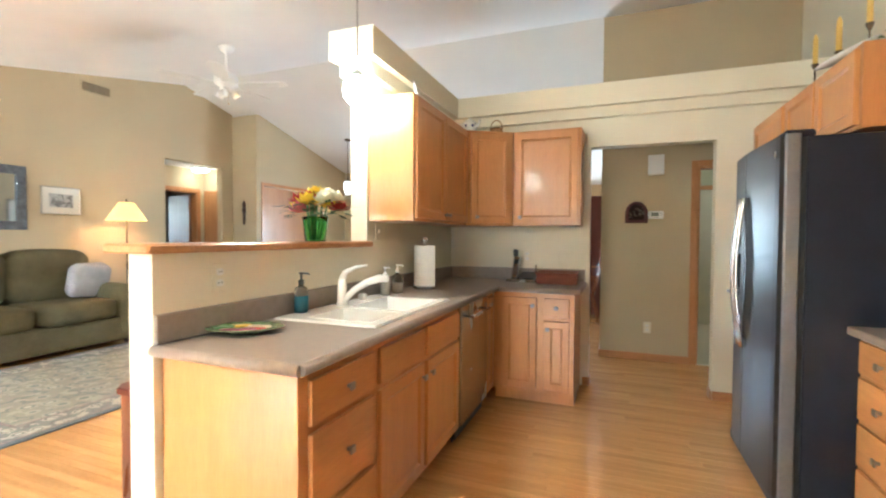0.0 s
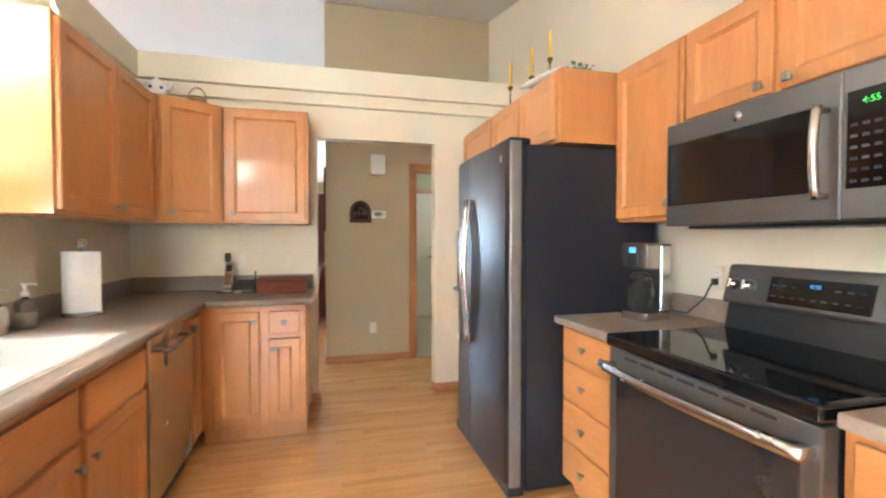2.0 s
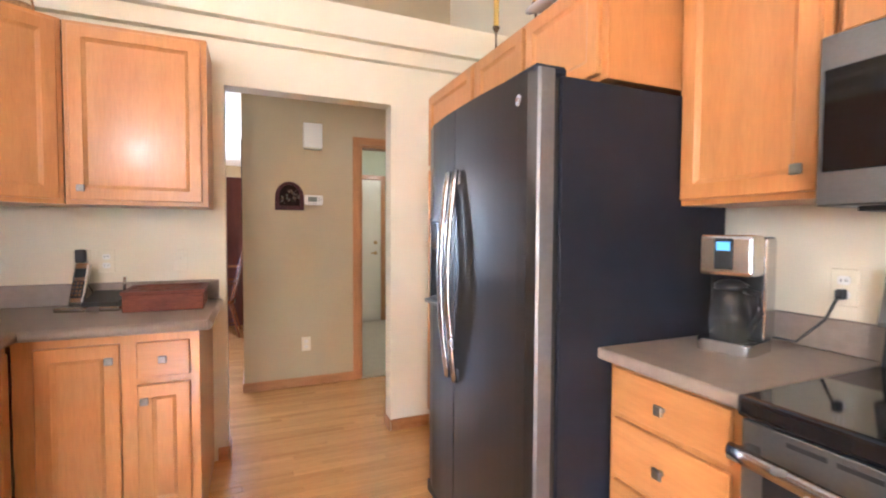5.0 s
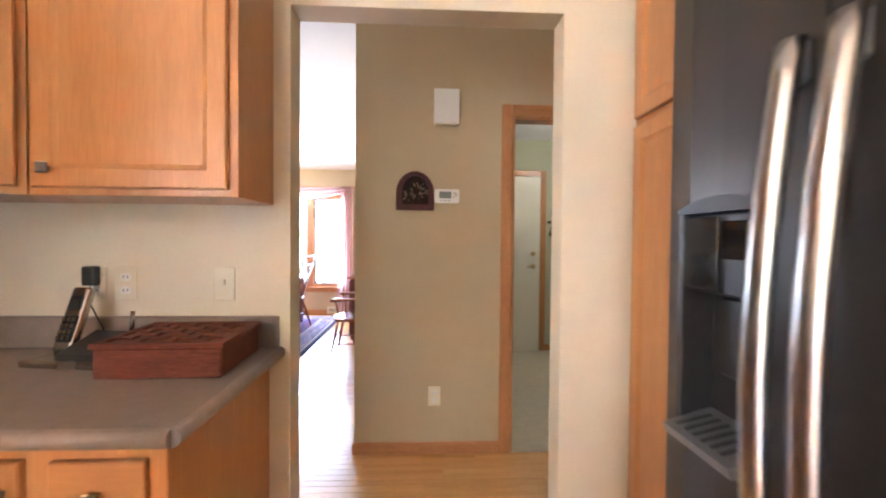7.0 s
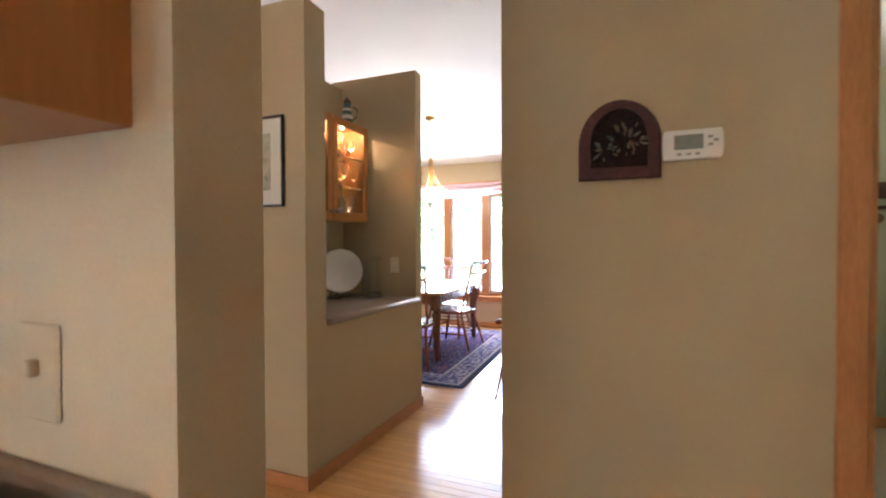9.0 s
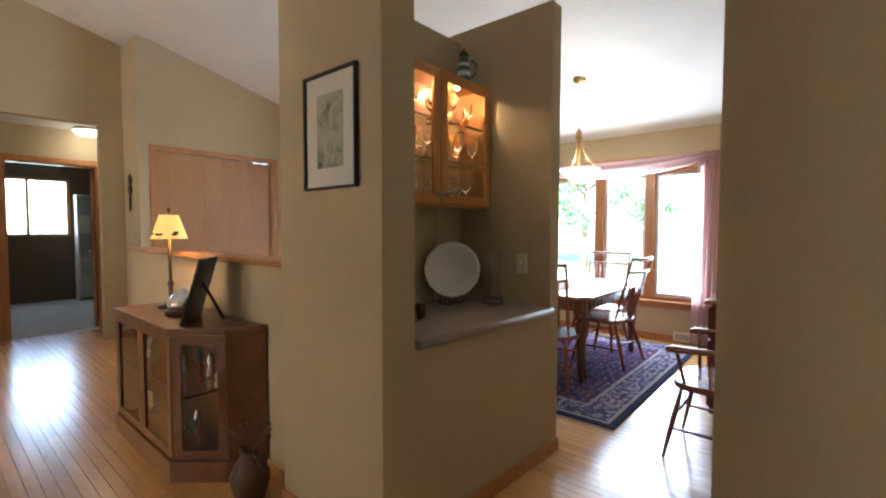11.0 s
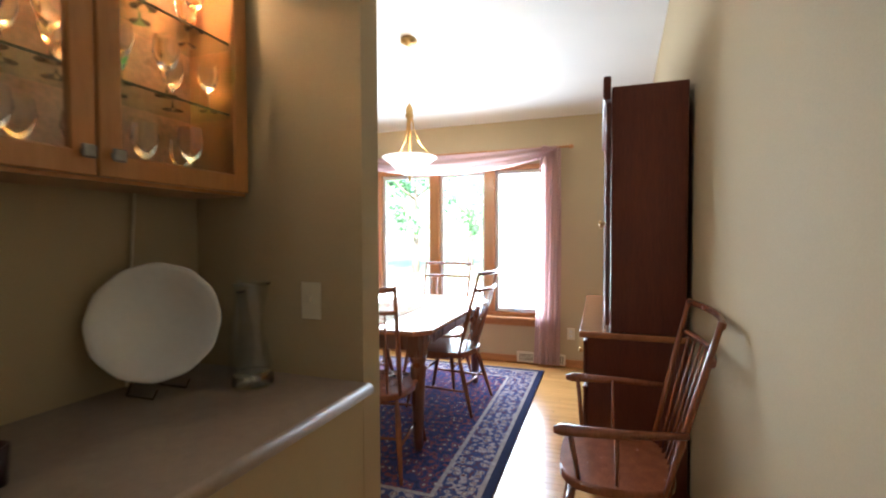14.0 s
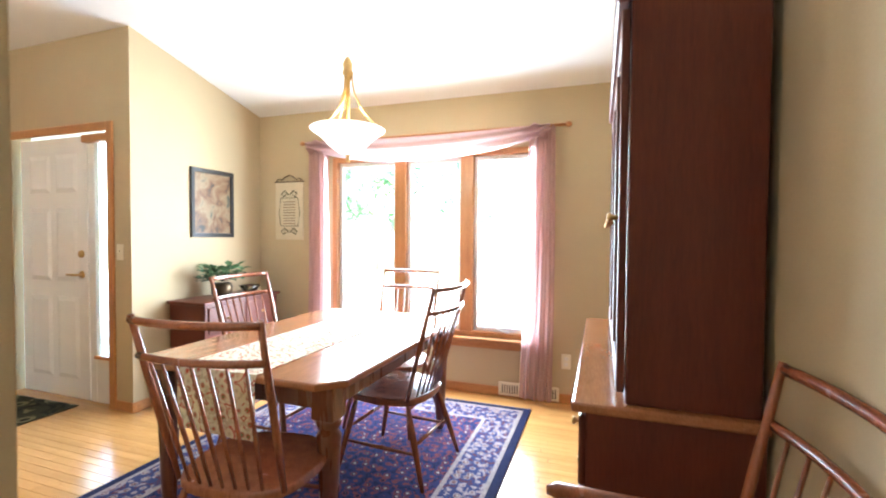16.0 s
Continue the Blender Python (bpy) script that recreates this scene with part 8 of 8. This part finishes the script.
for x in (0.02, 0.485):
    glazed(0.46, 0.64, pose(x, 0.0, 0.12), co)
glazed(math.hypot(0.21, 0.19) - 0.01, 0.64, Matrix.LocRotScale((0.955, 0.004, 0.12), Euler((0, 0, math.atan2(0.19, 0.21))), None), co)
rnd = random.Random(31)
for z in (0.112, 0.446):
    for i in range(10):
        x = 0.08 + i * 0.1 + rnd.uniform(-0.02, 0.02)
        y = rnd.uniform(0.15, 0.26)
        f = thing("figurine", pose(CX + x, CY + y, z + 0.001), "small glazed figurine inside the curio console", "figurine", "figurines in the console")
        bm = bmesh.new()
        h = rnd.uniform(0.08, 0.17)
        lathe(bm, [(0.02, 0), (0.026, h * 0.2), (0.015, h * 0.5), (0.022, h * 0.7), (0.010, h * 0.95), (0, h)], 10)
        part("body", bm, (M_PORC, M_TEAL, M_CHROME, M_RED, M_PORC)[i % 5], f)
table_lamp(pose(-3.22, 5.66, 0.801), 0.44, 0.055, 0.105, 0.15, 1.0, "dark table lamp with a yellow leaf shade, lit", True)
dm_ = thing("dome_clock", pose(-2.90, 5.62, 0.801), "silver domed bowl on a dark base", "ornament")
bm = bmesh.new()
lathe(bm, [(0.0, 0.0), (0.095, 0.0), (0.098, 0.025), (0.085, 0.035), (0, 0.035)], 24)
part("base", bm, M_HUTCH, dm_)
bm = bmesh.new()
lathe(bm, [(0.08, 0.035), (0.082, 0.07), (0.06, 0.115), (0.02, 0.135), (0.012, 0.15), (0, 0.155)], 24)
part("dome", bm, M_CHROME, dm_)
pf = thing("photo_frame", pose(-2.66, 5.57, 0.801, 0, 0, -38), "dark photo frame leaning back on its stand", "photo frame")
bm = bmesh.new()
box(bm, -0.15, 0.15, -0.008, 0.008, 0.0, 0.36, bevel=0.004)
o = part("frame", bm, M_BLACKF, pf)
o.matrix_local = pose(0, 0, 0, -16, 0, 0)
bm = bmesh.new()
tube(bm, [(0, 0.06, 0.22), (0, 0.17, 0.004)], 0.008, seg=6)
part("strut", bm, M_BLACKF, pf)
fvz = thing("floor_vase", pose(-2.09, 5.61, 0) @ Matrix.Diagonal((0.9, 0.9, 0.68, 1)), "brown pottery jug on the floor with dried grasses", "vase")
M_POT = mat("brown_pottery", (0.13, 0.06, 0.03), 0.45, var=0.3, scale=9, bump=0.1)
bm = bmesh.new()
lathe(bm, [(0.06, 0.0), (0.075, 0.03), (0.10, 0.14), (0.10, 0.2), (0.07, 0.28), (0.045, 0.33), (0.05, 0.37), (0.042, 0.37), (0.036, 0.33)], 22)
part("jug", bm, M_POT, fvz)
bm = bmesh.new()
tube(bm, [(0.045, 0, 0.35), (0.10, 0, 0.33), (0.11, 0, 0.27), (0.085, 0, 0.24)], 0.010, seg=8)
part("handle", bm, M_POT, fvz)
bm = bmesh.new()
for i in range(18):
    a = rnd.uniform(0, 6.28)
    l = rnd.uniform(0.08, 0.16)
    tube(bm, [(0.01 * math.cos(a), 0.01 * math.sin(a), 0.33), (0.06 * math.cos(a), 0.06 * math.sin(a), 0.37 + l * 0.6), (0.11 * math.cos(a), 0.11 * math.sin(a), 0.37 + l)], [0.003, 0.003, 0.007], seg=5)
part("dried_grass", bm, M_OCHRE, fvz)
# wall sculpture beside the closet
ws = thing("wall_sculpture", pose(-6.17, 6.25, 1.72), "dark carved figure-shaped wall sculpture", "sculpture")
bm = bmesh.new()
lathe(bm, [(0.0, -0.22), (0.02, -0.2), (0.03, -0.1), (0.02, -0.03), (0.05, 0.03), (0.03, 0.1), (0.045, 0.15), (0.02, 0.2), (0, 0.23)], 10, m=Matrix.Translation((0, -0.02, 0)) @ Matrix.Diagonal((1, 0.45, 1, 1)))
part("carving", bm, M_DARKWOOD, ws)
# entry pendant
ep = thing("pendant_lamp", pose(-4.82, 7.48, 0), "bronze pendant with a white bell glass", "lamp")
ez = ceil_z(7.48)
bm = bmesh.new()
lathe(bm, [(0.065, ez + 0.03), (0.065, ez - 0.012), (0.02, ez - 0.03), (0.008, ez - 0.035), (0.008, 2.42), (0.02, 2.40), (0.022, 2.35), (0, 2.35)], 18)
part("stem", bm, M_BRONZE, ep)
bm = bmesh.new()
lathe(bm, [(0.03, 2.37), (0.075, 2.35), (0.085, 2.26), (0.07, 2.18), (0.045, 2.12), (0.0, 2.11)], 22)
part("shade", bm, M_BOWL, ep)
# dome lights in hallway and laundry
for x, y, z, pw in ((-6.96, 6.02, 2.53, 0.6), (1.78, 6.72, 2.45, 1.1)):
    dl = thing("ceiling_light", pose(x, y, z), "round white glass ceiling light, lit", "lamp", "ceiling dome lights")
    bm = bmesh.new()
    lathe(bm, [(0.15, 0.0), (0.155, -0.02), (0.15, -0.03)], 28, cap=False)
    part("rim", bm, M_WHITE, dl)
    bm = bmesh.new()
    lathe(bm, [(0.145, -0.025), (0.135, -0.06), (0.09, -0.085), (0.0, -0.095)], 28)
    part("dome", bm, M_DOME, dl)
    lamp("ceiling_light_bulb", 'POINT', pose(x, y, z - 0.22), pw, (1.0, 0.88, 0.68), 0.1)

# ---- laundry ----
for k in range(2):
    z = 0.02 + 0.97 * k
    wm = thing("washing_machine" if k == 0 else "dryer", pose(1.86, 7.05, z, 0, 0, -90), "white front loading %s, stacked" % ("washer below" if k == 0 else "dryer above"), "appliance")
    if k == 0:
        for fxx in (0.06, 0.62):
            part("foot", bx(fxx - 0.03, fxx + 0.03, 0.06, 0.12, -0.02, 0.0), M_BLACK, wm)
    part("body", bx(0.0, 0.68, 0.0, 0.70, 0.0, 0.955, bevel=0.02, seg=3), M_WHITE, wm)
    bm = bmesh.new()
    lathe(bm, [(0.285, 0.0), (0.285, 0.02), (0.272, 0.04), (0.255, 0.045)], 36, m=pose(0.34, 0.0, 0.44, 90, 0, 0), cap=False)
    dr_ = part("door_ring", bm, M_SLATE, wm)
    bm = bmesh.new()
    lathe(bm, [(0.258, 0.042), (0.20, 0.058), (0.0, 0.07)], 36, m=pose(0.34, 0.0, 0.44, 90, 0, 0))
    part("door_glass", bm, M_BLACKGLASS, dr_)
    part("control_panel", bx(0.03, 0.65, -0.008, 0.0, 0.80, 0.93, bevel=0.004), M_SWITCH, wm)
    bm = bmesh.new()
    lathe(bm, [(0.04, 0.0), (0.035, 0.03), (0, 0.032)], 20, m=pose(0.34, -0.006, 0.865, 90, 0, 0))
    part("dial", bm, M_CHROME, wm)
kh = thing("key_holder", pose(1.86, 7.75, 1.50), "dark key-shaped wall rack with painted fruit", "key rack")
bm = bmesh.new()
tube(bm, [(-0.14, -0.015, 0.0), (0.10, -0.015, 0.0)], 0.014, seg=8)
pts = [(0.14 + 0.04 * math.cos(a * 0.6283), -0.015, 0.04 * math.sin(a * 0.6283)) for a in range(11)]
tube(bm, pts, 0.012, seg=8, cap=False)
part("key_bar", bm, M_BRONZE, kh)
part("sign_board", bx(-0.09, 0.09, -0.02, 0.0, 0.06, 0.17, bevel=0.006), M_DARKWOOD, kh)
for x, m_ in ((-0.10, M_OLIVE), (-0.04, M_RED), (-0.08, M_OLIVE), (0.0, M_OCHRE)):
    bm = bmesh.new()
    lathe(bm, [(0.0, -0.05), (0.022, -0.03), (0.024, 0.0), (0.0, 0.025)], 10, at=(x, -0.025, -0.06 - (0.06 if x in (-0.10, -0.04) else 0)))
    part("hanging_fruit", bm, m_, kh)

# ---- outside the windows ----
# pale ground added so the lower part of the dining window looks bright
M_PAVE = mat("pale_concrete", (0.48, 0.46, 0.42), 0.9, var=0.1, scale=1.5, fine=40, bump=0.1)
boxes("pale_ground_strip", M_PAVE, (-60, 60, 12.2, 23.5, -0.6, -0.58), label="pale concrete strip added to brighten the window view", category="road")


def tree(x, y, h, seed):
    rnd = random.Random(seed)
    t = thing("tree", pose(x, y, -0.6), "leafy green tree across the lawn", "tree", "trees outside")
    bm = bmesh.new()
    tube(bm, [(0, 0, 0), (0.05, 0.02, h * 0.2), (0.0, 0.05, h * 0.45), (0.1, 0.0, h * 0.8)], [0.22, 0.17, 0.12, 0.04], seg=10)
    for k in range(7):
        a = rnd.uniform(0, 6.28)
        z = h * rnd.uniform(0.28, 0.6)
        l = h * rnd.uniform(0.2, 0.34)
        tube(bm, [(0, 0.03, z), (l * 0.5 * math.cos(a), l * 0.5 * math.sin(a), z + l * 0.35), (l * math.cos(a), l * math.sin(a), z + l * 0.8)], [0.08, 0.05, 0.02], seg=6)
    part("trunk", bm, M_BARK, t)
    vs, fs = [], []
    clumps = []
    for k in range(34):
        a, b = rnd.uniform(0, 6.28), rnd.uniform(-0.9, 1.0)
        r = h * 0.33 * rnd.uniform(0.45, 1.0)
        clumps.append((Vector((r * math.cos(a) * math.sqrt(1 - b * b * 0.8), r * math.sin(a) * math.sqrt(1 - b * b * 0.8), h * 0.62 + b * h * 0.33)), h * rnd.uniform(0.06, 0.12)))
    for c, cr in clumps:
        for i in range(130):
            d = Vector((rnd.gauss(0, 1), rnd.gauss(0, 1), rnd.gauss(0, 1))).normalized() * cr * rnd.random() ** 0.4
            p = c + d
            u = Vector((rnd.gauss(0, 1), rnd.gauss(0, 1), rnd.gauss(0, 1))).normalized()
            w = u.orthogonal().normalized()
            s = rnd.uniform(0.07, 0.15)
            n = len(vs)
            vs += [tuple(p), tuple(p + u * s + w * s * 0.45), tuple(p + u * s * 2), tuple(p + u * s - w * s * 0.45)]
            fs.append((n, n + 1, n + 2, n + 3))
    me = bpy.data.meshes.new("crown")
    me.from_pydata(vs, [], fs)
    me.materials.append(M_LEAF)
    o = new("crown", me)
    o.parent = t
    return t


for x, y, h, s in ((-9.5, 27, 7, 1), (-12.5, 29, 8, 2), (6.5, 36, 7, 3), (-15.8, 28, 8, 4), (13, 40, 9, 5), (-23, 41, 9, 9), (-8.0, 32, 7, 11), (-8.5, -16, 8, 7), (-2.5, -19, 8, 8)):
    tree(x, y, h, s)


# second globe pendant of the bar row, behind the start of the walk
dp = thing("globe_pendant", pose(-1.38, -0.6, 0), "white glass globe pendant over the breakfast corner", "lamp")
bm = bmesh.new()
lathe(bm, [(0.0, 2.225), (0.05, 2.235), (0.09, 2.275), (0.10, 2.325), (0.09, 2.375), (0.05, 2.415), (0.03, 2.42)], 28)
part("globe", bm, M_GLOBE, dp)
bm = bmesh.new()
lathe(bm, [(0.036, 2.415), (0.036, 2.44), (0.012, 2.452), (0.005, 2.454), (0.005, ceil_z(-0.6) - 0.03), (0.06, ceil_z(-0.6) - 0.02), (0.06, ceil_z(-0.6) + 0.02)], 18)
part("rod", bm, M_STEEL, dp)

# ---- floor strips, last ----
def floor_strips():
    rnd = random.Random(11)
    pw = 0.057
    near = thing("oak_floor", pose(0, 0, 0), "honey oak strip floor with a satin finish", "floor")
    tagged(near, kind="structure")
    lengths = [0.5, 0.75, 1.0, 1.3]
    meshes = []
    for L in lengths:
        bm = bmesh.new()
        g = 0.0004
        c = 0.0008
        lo = [bm.verts.new(v) for v in ((g, g, -0.009), (L - g, g, -0.009), (L - g, pw - g, -0.009), (g, pw - g, -0.009))]
        mid = [bm.verts.new(v) for v in ((g, g, -c), (L - g, g, -c), (L - g, pw - g, -c), (g, pw - g, -c))]
        hi = [bm.verts.new(v) for v in ((g + c, g + c, 0), (L - g - c, g + c, 0), (L - g - c, pw - g - c, 0), (g + c, pw - g - c, 0))]
        for a, b in ((lo, mid), (mid, hi)):
            for i in range(4):
                bm.faces.new((a[i], a[(i + 1) % 4], b[(i + 1) % 4], b[i]))
        bm.faces.new(hi)
        meshes.append(mesh_of("strip", bm, M_PLANK))
    far_v, far_f = [], []
    count = 0
    y = YS
    while y < YN:
        x = (VX + 0.02 if 4.9 < y < 6.3 else XW - rnd.random())
        lim = 2.0 if y < HY else DE
        while x < lim:
            i = rnd.randrange(4)
            L = lengths[i]
            if -1.0 < x + L and x < 1.15 and 1.9 < y < 5.3 and count < 300:
                ob = new("strip", meshes[i])
                ob.parent = near
                ob.location = (x, y, 0)
                count += 1
            else:
                g, c = 0.0004, 0.0008
                n = len(far_v)
                far_v += [(x + g, y + g, -0.009), (x + L - g, y + g, -0.009), (x + L - g, y + pw - g, -0.009), (x + g, y + pw - g, -0.009),
                          (x + g + c, y + g + c, 0), (x + L - g - c, y + g + c, 0), (x + L - g - c, y + pw - g - c, 0), (x + g + c, y + pw - g - c, 0)]
                far_f += [(n + a, n + b, n + b + 4, n + a + 4) for a, b in ((0, 1), (1, 2), (2, 3), (3, 0))] + [(n + 4, n + 5, n + 6, n + 7)]
            x += L
        y += pw
    me = bpy.data.meshes.new("strips_beyond")
    me.from_pydata(far_v, [], far_f)
    me.materials.append(M_PLANK_FAR)
    ob = new("strips_beyond", me)
    ob.parent = near
    tagged(ob, "rest of the honey oak strip floor", kind="stuff")


floor_strips()
